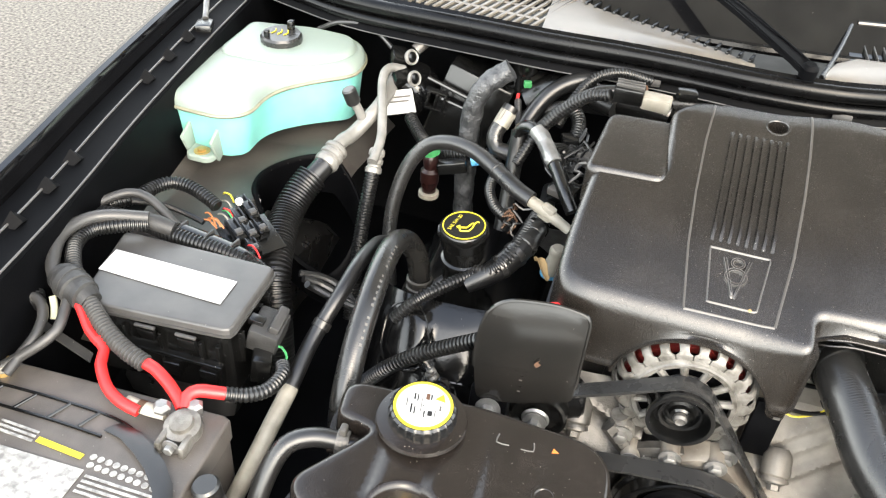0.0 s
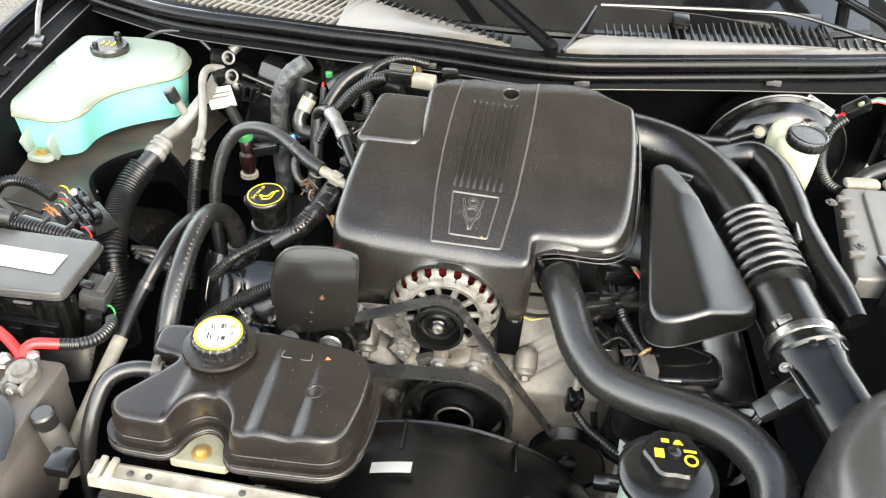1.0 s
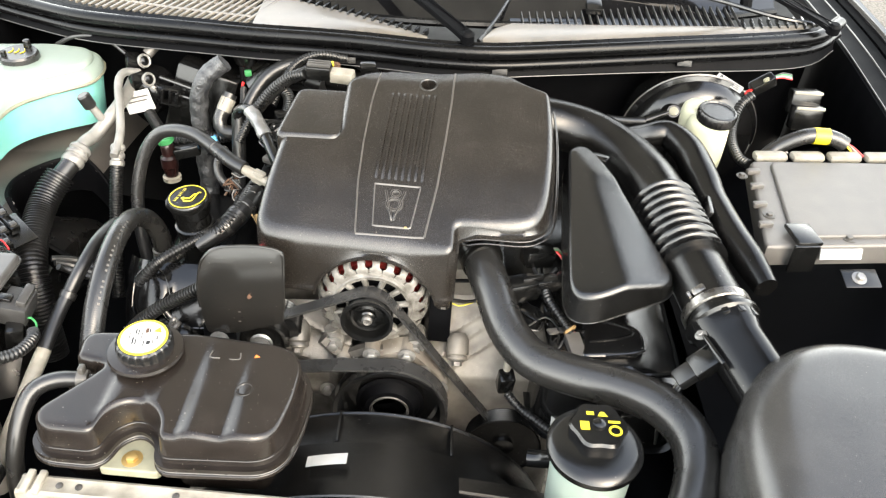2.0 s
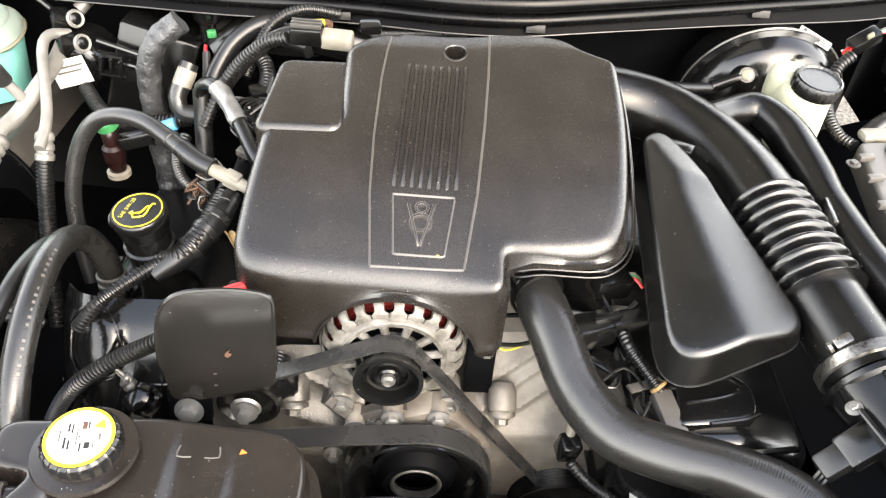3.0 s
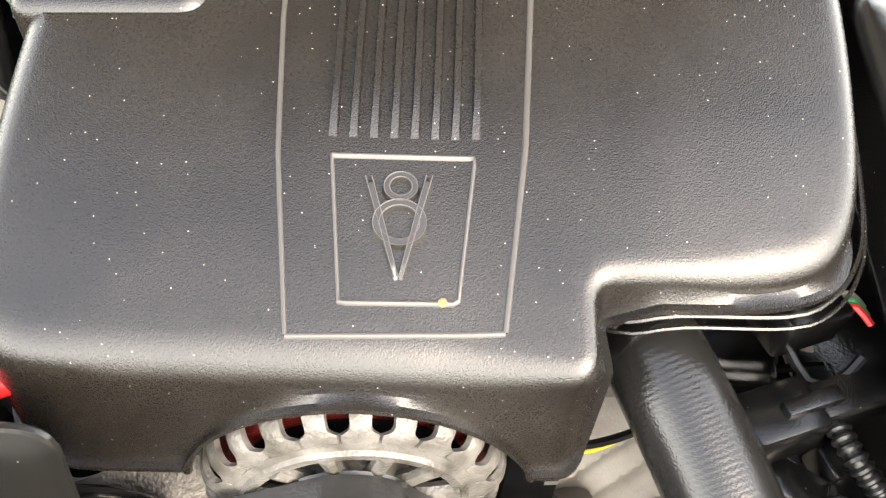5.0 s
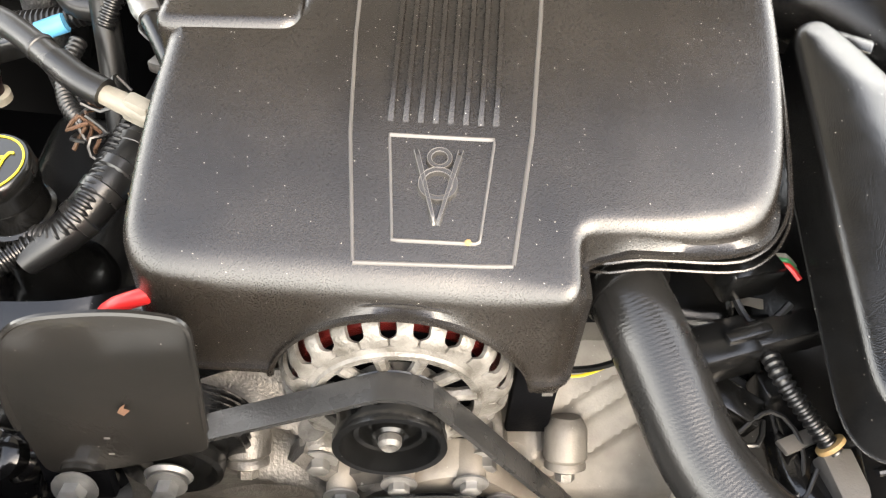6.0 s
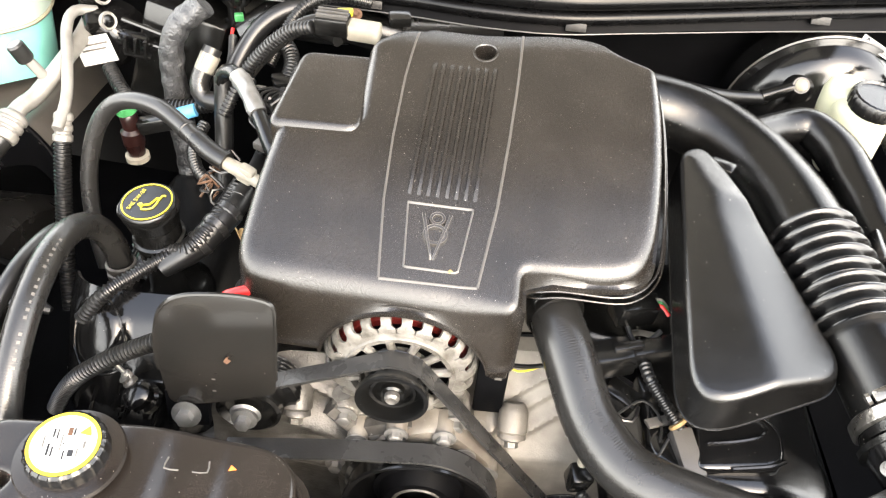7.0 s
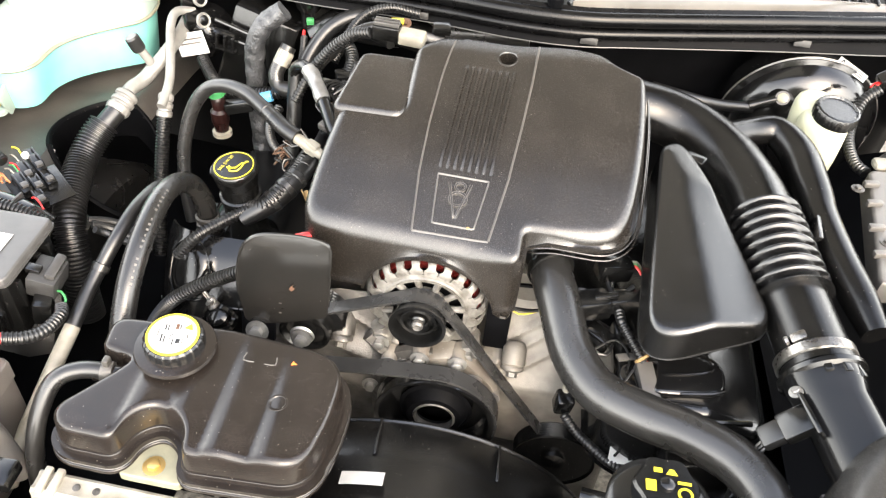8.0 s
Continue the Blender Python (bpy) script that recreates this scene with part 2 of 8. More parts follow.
def shell(corners, top, bottom, R=0.015, step=0.005, draft=0.0, lip=0.0, lip_h=0.004, hole=None, steps=6, floor=True, grid=0.012, creases=()):
    """A moulded shape: a cap at height top(x, y), an edge rounded by R, walls down to bottom(x, y), and a lip."""
    ring = rounded(corners, step) if len(corners[0]) == 3 else resample([Vector(c) for c in corners], step, True)
    top = top if callable(top) else (lambda x, y, v=top: v)
    bottom = bottom if callable(bottom) else (lambda x, y, v=bottom: v)
    bm = bmesh.new()
    loops = []
    RR = [R(p.x, p.y) if callable(R) else R for p in ring]
    for k in range(steps + 1):
        a = math.pi / 2 * k / steps
        rr = inset(ring, [r * (1 - math.sin(a)) for r in RR])
        loops.append([bm.verts.new((p.x, p.y, top(p.x, p.y) - r * (1 - math.cos(a)))) for p, r in zip(rr, RR)])
    def low(d, h):
        return [bm.verts.new((p.x, p.y, bottom(q.x, q.y) + h)) for p, q in zip(inset(ring, d), ring)]
    if lip:
        loops += [low(-draft, lip_h), low(-draft - lip, lip_h), low(-draft - lip, 0)]
    else:
        loops.append(low(-draft, 0))
    n = len(ring)
    for a, b in zip(loops, loops[1:]):
        for i in range(n):
            bm.faces.new((a[i - 1], a[i], b[i], b[i - 1]))
    flat = [v.co.xy for v in loops[0]]
    keep = list(loops[0])
    cons = [(i, (i + 1) % n) for i in range(n)]
    if hole:
        hx, hy, hr, hd = hole
        hv = [bm.verts.new((hx + hr * math.cos(t), hy + hr * math.sin(t), top(hx + hr * math.cos(t), hy + hr * math.sin(t)))) for t in np.linspace(0, 2 * math.pi, 32, endpoint=False)]
        cons += [(n + i, n + (i + 1) % 32) for i in range(32)]
        flat += [v.co.xy for v in hv]
        keep += hv
        lv = [bm.verts.new(v.co + Vector((0, 0, -hd))) for v in hv]
        for i in range(32):
            bm.faces.new((hv[i - 1], hv[i], lv[i], lv[i - 1]))
        bm.faces.new(lv)
    xs, ys = [p.x for p in ring], [p.y for p in ring]
    k = 0
    for gy in np.arange(min(ys) + grid, max(ys), grid * 0.87):
        k += 1
        for gx in np.arange(min(xs) + grid * (0.5 if k % 2 else 1.0), max(xs), grid):
            gx = next((c for c in creases if abs(c - gx) <= grid * 0.5), gx)
            if min((f - Vector((gx, gy))).length_squared for f in flat[:len(keep)]) > (grid * 0.5) ** 2:
                flat.append(Vector((gx, gy)))
    co, _, tris, orig, _, _ = delaunay_2d_cdt([f.copy() for f in flat], cons, [], 1, 1e-6)
    made = []
    for c, o in zip(co, orig):
        first = min(o) if o else len(keep)
        made.append(keep[first] if first < len(keep) else None)
    for t in tris:
        mid = sum((co[i] for i in t), Vector((0, 0))) / len(t)
        if hole and (mid - Vector(hole[:2])).length < hole[2] * 0.98:
            continue
        for i in t:
            if made[i] is None:
                made[i] = bm.verts.new((co[i].x, co[i].y, top(co[i].x, co[i].y)))
        bm.faces.new([made[i] for i in t])
    if floor:
        bm.faces.new(loops[-1])
    return bm


def smooth_path(pts, step):
    """A Catmull-Rom walk through points (any dimension)."""
    P = [np.array(p, float) for p in pts]
    P = [2 * P[0] - P[1]] + P + [2 * P[-1] - P[-2]]
    out = []
    for a, b, c, d in zip(P, P[1:], P[2:], P[3:]):
        n = max(2, int(np.linalg.norm((c - b)[:3]) / step))
        for k in range(n):
            t = k / n
            out.append(0.5 * (2 * b + (c - a) * t + (2 * a - 5 * b + 4 * c - d) * t * t + (3 * b - a - 3 * c + d) * t ** 3))
    return out + [P[-2]]


def tube(pts, r=0.01, seg=14, step=0.008, pitch=0.0, amp=0.0, flat=1.0, bm=None):
    """A hose along points (x, y, z) or (x, y, z, radius); pitch and amp: rings of a corrugated one."""
    bm = bm or bmesh.new()
    pts = [tuple(p) if len(p) == 4 else (*p, r) for p in pts]
    if pitch:
        step = pitch / 4
    path = smooth_path(pts, step)
    if pitch:
        flatp = [Vector(p[:3]) for p in path]
        rad = [p[3] for p in path]
        L = np.r_[0, np.cumsum([(b - a).length for a, b in zip(flatp, flatp[1:])])]
        n = int(L[-1] / step)
        s = np.linspace(0, L[-1], n + 1)
        path = [np.array([*(np.interp(x, L, [q[i] for q in path]) for i in range(4))]) for x in s]
    up, rings, s = None, [], 0.0
    for i, p in enumerate(path):
        a, b = Vector(path[max(i - 1, 0)][:3]), Vector(path[min(i + 1, len(path) - 1)][:3])
        t = (b - a).normalized()
        if up is None:
            up = t.orthogonal().normalized() if abs(t.z) > 0.95 else Vector((0, 0, 1))
        up = (up - t * up.dot(t)).normalized()
        side = t.cross(up)
        rad = p[3]
        if pitch:
            rad += amp * (1 if i % 4 in (1, 2) else -1)
        rings.append([bm.verts.new(Vector(p[:3]) + (side * math.cos(q) + up * math.sin(q) * flat) * rad) for q in np.linspace(0, 2 * math.pi, seg, endpoint=False)])
    uv = bm.loops.layers.uv.verify()
    run = 0.0
    for k, (a, b) in enumerate(zip(rings, rings[1:])):
        nxt = run + (Vector(path[k + 1][:3]) - Vector(path[k][:3])).length
        for i in range(seg):
            f = bm.faces.new((a[i - 1], a[i], b[i], b[i - 1]))
            for lp, u, v in zip(f.loops, (i, i + 1, i + 1, i), (run, run, nxt, nxt)):
                lp[uv].uv = (u / seg, v)
        run = nxt
    bm.faces.new(rings[0])
    bm.faces.new(rings[-1])
    return bm


def lathe(profile, at=(0, 0, 0), axis=(0, 0, 1), seg=32, bm=None, wave=None):
    """A turned shape from (radius, height) pairs. wave(angle): a factor on the radius."""
    bm = bm or bmesh.new()
    turn = Vector((0, 0, 1)).rotation_difference(Vector(axis)).to_matrix()
    rings = []
    for r, h in profile:
        rings.append([bm.verts.new(turn @ Vector((max(r, 1e-5) * math.cos(a) * (wave(a) if wave else 1), max(r, 1e-5) * math.sin(a) * (wave(a) if wave else 1), h)) + Vector(at)) for a in np.linspace(0, 2 * math.pi, seg, endpoint=False)])
    for a, b in zip(rings, rings[1:]):
        for i in range(seg):
            bm.faces.new((a[i - 1], a[i], b[i], b[i - 1]))
    if profile[0] != profile[-1]:
        bm.faces.new(rings[0])
        bm.faces.new(rings[-1])
    return bm


def block(size, m, bevel=0.003, bm=None, seg=2):
    """A box with rounded edges at the pose m."""
    b2 = bmesh.new()
    bmesh.ops.create_cube(b2, size=1.0)
    bmesh.ops.scale(b2, vec=size, verts=b2.verts[:])
    if bevel:
        bmesh.ops.bevel(b2, geom=b2.edges[:], offset=min(bevel, min(size) * 0.45), segments=seg, profile=0.5, affect="EDGES")
    bmesh.ops.transform(b2, matrix=m if isinstance(m, Matrix) else Matrix.Translation(m), verts=b2.verts[:])
    if bm is None:
        return b2
    me = bpy.data.meshes.new("tmp")
    b2.to_mesh(me)
    b2.free()
    bm.from_mesh(me)
    bpy.data.meshes.remove(me)
    return bm


def sheet(rows, thick=0.0, bm=None):
    """A surface through rows of points; thick: its depth, downwards along the normals."""
    bm = bm or bmesh.new()
    vs = [[bm.verts.new(p) for p in row] for row in rows]
    faces = [bm.faces.new((a[i], a[i + 1], b[i + 1], b[i])) for a, b in zip(vs, vs[1:]) for i in range(len(a) - 1)]
    if thick:
        bmesh.ops.recalc_face_normals(bm, faces=faces)
        bmesh.ops.solidify(bm, geom=faces, thickness=thick)
    return bm


def bolt(at, axis, r=0.007, h=0.007, bm=None):
    bm = lathe([(r * 1.7, 0), (r * 1.7, 0.0015), (r * 1.2, 0.002)], at, axis, 16, bm)
    a = Vector(axis).normalized()
    return lathe([(r, 0.001), (r, h), (r * 0.85, h + 0.0008)], Vector(at), a, 6, bm)


def fan_poly(pts, thick, at, axis_m, bevel=0.0):
    """A flat plate of an outline (u, v), extruded, at the pose axis_m."""
    bm = bmesh.new()
    f = bm.faces.new([bm.verts.new((p[0], p[1], 0)) for p in pts])
    g = bmesh.ops.extrude_face_region(bm, geom=[f])
    bmesh.ops.translate(bm, verts=[v for v in g["geom"] if isinstance(v, bmesh.types.BMVert)], vec=(0, 0, thick))
    if bevel:
        es = [e for e in bm.edges if abs(e.verts[0].co.z - e.verts[1].co.z) < 1e-6]
        bmesh.ops.bevel(bm, geom=es, offset=bevel, segments=2, profile=0.5, affect="EDGES")
    bmesh.ops.transform(bm, matrix=axis_m, verts=bm.verts[:])
    return bm


def letters(words, size, m):
    """Flat writing in the built-in font at the pose m."""
    txt = bpy.data.curves.new("writing", "FONT")
    txt.body, txt.size, txt.align_x, txt.align_y = words, size, "CENTER", "CENTER"
    tob = bpy.data.objects.new("tmp", txt)
    tme = bpy.data.meshes.new_from_object(tob)
    bpy.data.objects.remove(tob)
    tb = bmesh.new()
    tb.from_mesh(tme)
    bpy.data.meshes.remove(tme)
    bmesh.ops.transform(tb, matrix=m, verts=tb.verts[:])
    return tb


UPRIGHT = Matrix(((1, 0, 0, 0), (0, 0, 1, 0), (0, 1, 0, 0), (0, 0, 0, 1)))

# ---- setting: ground and car body ----
g = sheet([[(x, y, 0.0) for x in np.linspace(-40, 40, 9)] for y in np.linspace(-40, 40, 9)])
solo("ground", g, ASPHALT, "pale worn asphalt with fine gravel specks", "ground", kind="structure", at=(0, 0, 0))

body = thing("car", "black painted car body open at the engine bay", "car", (0.05, 0.6, 0.3))
EDGE = [(-0.60, -0.845, 0.905), (-0.30, -0.880, 0.930), (0.0, -0.905, 0.946), (0.26, -0.937, 0.962), (0.62, -0.968, 0.984), (1.0, -0.99, 1.0), (1.7, -0.99, 1.02)]


def fender(side):
    rows, flange, wall = [], [], []
    for y, x, z in [tuple(p) for p in smooth_path(EDGE, 0.06)]:
        s = (lambda q: q) if side < 0 else (lambda q: 0.10 - q)
        rows.append([(s(x - a), y, z + b) for a, b in ((0.085, -0.42), (0.082, -0.2), (0.066, -0.075), (0.04, -0.028), (0.016, -0.007), (0.004, -0.001), (-0.003, -0.004), (-0.006, -0.014), (-0.008, -0.05))])
        flange.append([(s(x + a), y, z + b) for a, b in ((0.008, -0.048), (0.012, -0.036), (0.045, -0.034), (0.050, -0.028), (0.056, -0.034), (0.085, -0.038), (0.090, -0.045))])
        wall.append([(s(x + a), y, z + b) for a, b in ((0.088, -0.043), (0.094, -0.10), (0.10, -0.35))])
    part("fender", sheet(rows, 0.002), GLOSS, body, "glossy black fender with a bright edge")
    f = part("fender_flange", sheet(flange, 0.002), DARK, body, "dusty black fender flange")
    part("flange_seam", tube([r[3] for r in flange], 0.0016, 6), BEAD, body)
    part("flange_seam", tube([r[5] for r in flange], 0.0016, 6), BEAD, body)
    part("inner_wall", sheet(wall, 0.002), DARK, body)
    return f


flange_l = fender(-1)
fender(1)
for y in (-0.055, 0.022, 0.088, 0.325, 0.405, 0.48):
    x, z = np.interp(y, [e[0] for e in EDGE], [e[1] for e in EDGE]), np.interp(y, [e[0] for e in EDGE], [e[2] for e in EDGE])
    b = sheet([[(x + 0.046, y - 0.016, z - 0.030), (x + 0.052, y, z - 0.014), (x + 0.046, y + 0.016, z - 0.030)], [(x + 0.062, y - 0.012, z - 0.033), (x + 0.066, y, z - 0.028), (x + 0.062, y + 0.012, z - 0.033)]], 0.002)
    part("clip", b, DARK, flange_l)

# wheelhouse aprons: a moulded sheet with a round opening
HOLE = (-0.620, 0.338, 0.086, 0.094)
def apron_z(x, y):
    fall = -0.69 + 0.08 * min(1.0, max(0.0, (y - 0.27) / 0.06))
    z = 0.782 + 0.06 * max(0, -0.82 - x) / 0.1 - 0.95 * max(0, x - fall)
    z -= 0.35 * max(0, 0.13 - y)
    z -= 0.12 * max(0.0, y - 0.46)
    return z + 0.004 * math.sin(24 * x + 9 * y) * math.sin(17 * y)


g = sheet([[(x, y, apron_z(x, y)) for x in np.arange(-0.86, -0.42, 0.0055)] for y in np.arange(-0.05, 0.70, 0.0055)])
gone = [f for f in g.faces if math.hypot((f.calc_center_median().x - HOLE[0]) / HOLE[2], (f.calc_center_median().y - HOLE[1]) / HOLE[3]) < 1 or f.calc_center_median().z < 0.72 or f.calc_center_median().x > -0.58]
bmesh.ops.delete(g, geom=gone, context="FACES")
part("wheelhouse_apron", g, APRON, body, "dusty black wheelhouse apron with a round opening")
def hole_ring(k, dz):
    return [(HOLE[0] + HOLE[2] * k * math.cos(a), HOLE[1] + HOLE[3] * k * math.sin(a), apron_z(HOLE[0] + HOLE[2] * max(k, 0.9) * math.cos(a), HOLE[1] + HOLE[3] * max(k, 0.9) * math.sin(a)) + dz) for a in np.linspace(0, 2 * math.pi, 65)]
part("opening_rim", sheet([hole_ring(1.09, 0.001), hole_ring(1.07, 0.004), hole_ring(1.02, 0.0055), hole_ring(0.99, 0.003), hole_ring(0.975, -0.004), hole_ring(0.96, -0.07)]), DARK, body)
rows = [[(x, y, 0.66 + 0.35 * max(0, x - 0.62) - 0.08 * (y - 0.1) ** 2) for x in np.arange(0.55, 1.0, 0.03)] for y in np.arange(-0.5, 0.75, 0.04)]
part("wheelhouse_apron", sheet(rows), DARK, body)

for x0, x1, z in ((-0.90, -0.33, 0.52), (0.38, 1.0, 0.50)):
    part("frame_rail", sheet([[(x, y, z + 0.02 * math.sin(y * 9 + x * 5)) for x in np.linspace(x0, x1, 8)] for y in np.linspace(-0.62, 0.70, 16)], 0.004), DARK, body, "dark frame rail floor")
part("cross_member", block((0.9, 0.30, 0.04), (0.04, -0.18, 0.22), 0.01), DARK, body)
for x in (-0.74, 0.84):
    tyre = part("tyre", lathe([(0.20, -0.10), (0.31, -0.10), (0.33, -0.07), (0.33, 0.07), (0.31, 0.10), (0.20, 0.10), (0.20, -0.10)], (x, 0.30, 0.33), (1, 0, 0), 40), RUBBER, body)
    part("rim", lathe([(0.20, -0.09), (0.18, 0.02), (0.05, 0.05), (0.03, 0.06)], (x, 0.30, 0.33), (-1 if x < 0 else 1, 0, 0), 32), ALUDULL, tyre)
# firewall, the cowl and its rubber seal
SEAL = [(-0.98, 0.80, 0.985), (-0.80, 0.715, 0.985), (-0.64, 0.648, 0.99), (-0.40, 0.605, 0.998), (-0.28, 0.590, 1.0), (-0.16, 0.588, 1.0), (-0.05, 0.580, 1.0), (0.07, 0.565, 1.0), (0.18, 0.566, 1.0), (0.30, 0.592, 1.0), (0.54, 0.655, 1.0), (0.79, 0.722, 1.0), (0.90, 0.77, 1.0), (0.98, 0.86, 1.0)]
seal_path = smooth_path(SEAL, 0.03)
wall = sheet([[(x, y + 0.03 + d, z) for d, z in ((0.020, 0.99), (0.022, 0.97), (0.060, 0.955), (0.075, 0.80), (0.09, 0.25))] for x, y, _ in seal_path], 0.003)
part("firewall", wall, DARK, body, "black firewall")
def lip_h(x):
    return -0.042 - 0.014 * min(1.0, max(0.0, (x - 0.40) / 0.4))
part("cowl_lip", sheet([[(x, y + d, z + h) for d, h in ((-0.012, lip_h(x)), (-0.008, lip_h(x) + 0.005), (0.0, -0.026), (0.004, -0.012), (0.03, -0.008))] for x, y, z in seal_path], 0.003), DARK, body, "black painted cowl lip")
# grey line that imitates the highlight along the lip's lower edge
part("lip_highlight", tube([(x, y - 0.013, z + lip_h(x) - 0.001) for x, y, z in SEAL], 0.0011, 6, 0.03), LIDGREY, body)
seal = thing("cowl_seal", "black rubber cowl weatherstrip along the cowl edge", "weatherstrip", (0.05, 0.58, 0.98))
part("bulb", tube([(x, y, z + 0.003) for x, y, z in SEAL], 0.014, 14, 0.02), SEALM, seal)
part("lower_bulb", tube([(x, y - 0.006, z - 0.021) for x, y, z in SEAL], 0.010, 12, 0.02), SEALM, seal)
part("fin", sheet([[(x, y + d, z + h) for d, h in ((0.008, 0.012), (0.016, 0.018), (0.022, 0.012))] for x, y, z in seal_path], 0.002), SEALM, seal)
for x, y in ((-0.10, 0.572), (0.202, 0.560), (0.590, 0.659)):
    part("seal_clip", block((0.030, 0.004, 0.012), pose(x, y - 0.006, 0.970, -15), 0.001), TAPE, seal)

# cowl panels behind the seal, wipers and windscreen
def seal_y(x):
    return float(np.interp(x, [s[0] for s in SEAL], [s[1] for s in SEAL]))


cowl = thing("cowl", "two-piece dusty grey-brown plastic cowl with ribbed air intake grilles", "cowl", (0.05, 0.7, 1.0))
rows = [[(x, seal_y(x) + 0.012 + (back - seal_y(x) - 0.012) * t, 1.008 + 0.012 * math.sin(math.pi * t * 0.6)) for t in (0, 0.15, 0.4, 0.7, 1.0)]
        for x, back in ((-0.30, 0.80), (-0.26, 0.80), (-0.22, 0.745), (-0.16, 0.715), (-0.10, 0.69), (-0.04, 0.655), (0.02, 0.615), (0.055, 0.592))]
part("left_panel", sheet(rows, 0.003), COWLP, cowl)
rows = [[(x, seal_y(x) + 0.012 + (back - seal_y(x) - 0.012) * t, 1.008 + 0.012 * math.sin(math.pi * t * 0.6)) for t in (0, 0.15, 0.4, 0.7, 1.0)]
        for x, back in ((0.165, 0.60), (0.19, 0.655), (0.225, 0.688), (0.30, 0.695), (0.45, 0.715), (0.60, 0.735), (0.70, 0.745), (0.80, 0.77), (0.90, 0.80))]
part("right_panel", sheet(rows, 0.003), COWLP, cowl)
part("panel_edge", tube([(0.157, 0.582, 1.02), (0.185, 0.66, 1.026), (0.21, 0.74, 1.034), (0.235, 0.83, 1.045), (0.26, 0.93, 1.06)], 0.004, 8), SATIN, cowl)
# left grille: long bars over a dark well
for i in range(24):
    x = -0.70 + i * 0.0165
    y0 = seal_y(x) + 0.014
    part("grille_bar", block((0.006, 0.16, 0.006), pose(x + 0.03, y0 + 0.085, 1.014, 4, 0, -22), 0.001), COWLP, cowl)
for d in (0.05, 0.10):
    part("cross_bar", tube([(x, seal_y(x) + 0.014 + d, 1.012) for x in (-0.70, -0.55, -0.42, -0.31)], 0.003, 6), COWLP, cowl)
part("well", sheet([[(x, seal_y(x) + d, 0.975) for d in (0.02, 0.30)] for x in (-0.95, -0.7, -0.5, -0.3, -0.1, 0.1, 0.3, 0.5, 0.7, 0.92)], 0.003), DARK, cowl, "dark cowl well")
# teeth along the rear edges
for i in range(17):
    t = i / 16
    part("tooth", block((0.005, 0.030, 0.012), pose(-0.235 + 0.285 * t, 0.765 - 0.155 * t, 1.018, 0, 0, -18), 0.001), BLACK, cowl)
part("recess", sheet([[(x, y0, 1.020), (x, y0 + 0.02, 1.004), (x, y0 + 0.10, 1.018), (x, y0 + 0.125, 1.045)] for x, y0 in ((0.225, 0.690), (0.35, 0.702), (0.50, 0.722), (0.62, 0.738), (0.72, 0.750))], 0.003), GLOSS, cowl, "glossy black intake recess")
for i in range(30):
    x = 0.25 + i * 0.0165
    y0 = 0.692 + (x - 0.225) * 0.115
    part("rib", block((0.0024, 0.100, 0.008), pose(x, y0 + 0.066, 1.016, 9, 0, 3), 0.001), LIDGREY, cowl)
for i in range(9):
    x = 0.73 + i * 0.02
    part("rib", block((0.0045, 0.05, 0.010), pose(x, 0.765 + 0.012 * i * 0.4, 1.02, 0, 0, -8), 0.001), SATIN, cowl)
part("recess_rail", tube([(0.235, 0.80, 1.045), (0.40, 0.822, 1.047), (0.55, 0.842, 1.048), (0.66, 0.845, 1.047), (0.80, 0.80, 1.03), (0.90, 0.79, 1.02)], 0.005, 8), SATIN, cowl)
part("nozzle", block((0.034, 0.035, 0.016), pose(0.405, 0.775, 1.035, 20), 0.004), BLACK, cowl)
part("nozzle", block((0.03, 0.03, 0.016), pose(-0.235, 0.80, 1.03, 10), 0.004), BLACK, cowl)

screen = thing("windscreen", "dark windscreen with a soft grey sky reflection", "windscreen", (0.05, 0.95, 1.0))
rows = [[(x, 0.72 + 0.62 * t + 0.10 * ((x - 0.05) / 0.8) ** 2 * 2, 1.0 + 0.42 * t) for t in np.linspace(0, 1, 6)] for x in np.linspace(-0.75, 0.85, 17)]
part("pane", sheet(rows, 0.005), GLOSS, screen)
part("lower_trim", tube([rows[i][0] for i in range(0, 17, 2)], 0.009, 8), SEALM, screen)
def wiper(hub, way):
    w = thing("wiper_arm", "black wiper arm parked on the cowl", "wiper", hub, group="windscreen wipers")
    hub, way = Vector(hub), Vector(way)
    side = Vector((way.y, -way.x, 0)).normalized()
    rows = []
    for t, half, h in ((0, 0.012, 0.0), (0.06, 0.015, 0.006), (0.3, 0.013, 0.012), (1.0, 0.009, 0.02)):
        c = hub + way * t + Vector((0, 0, h))
        rows.append([c - side * half - Vector((0, 0, 0.008)), c - side * half, c, c + side * half, c + side * half - Vector((0, 0, 0.008))])
    part("arm", sheet(rows, 0.0), DARK, w)
    part("pivot_nut", lathe([(0.014, -0.01), (0.014, 0.006), (0.008, 0.012), (0.006, 0.012)], hub, (0, -0.2, 1), 16), DARK, w)
    for s in (-1, 1):
        part("edge", tube([hub + side * s * 0.014 + Vector((0, 0, 0.005)), hub + way * 0.4 + side * s * 0.011 + Vector((0, 0, 0.017)), hub + way + side * s * 0.009 + Vector((0, 0, 0.023))], 0.0016, 6), DARK, w)
wiper((0.134, 0.575, 1.03), (-0.36, 0.36, 0.10))
wiper((0.915, 0.745, 1.03), (-0.40, 0.30, 0.10))

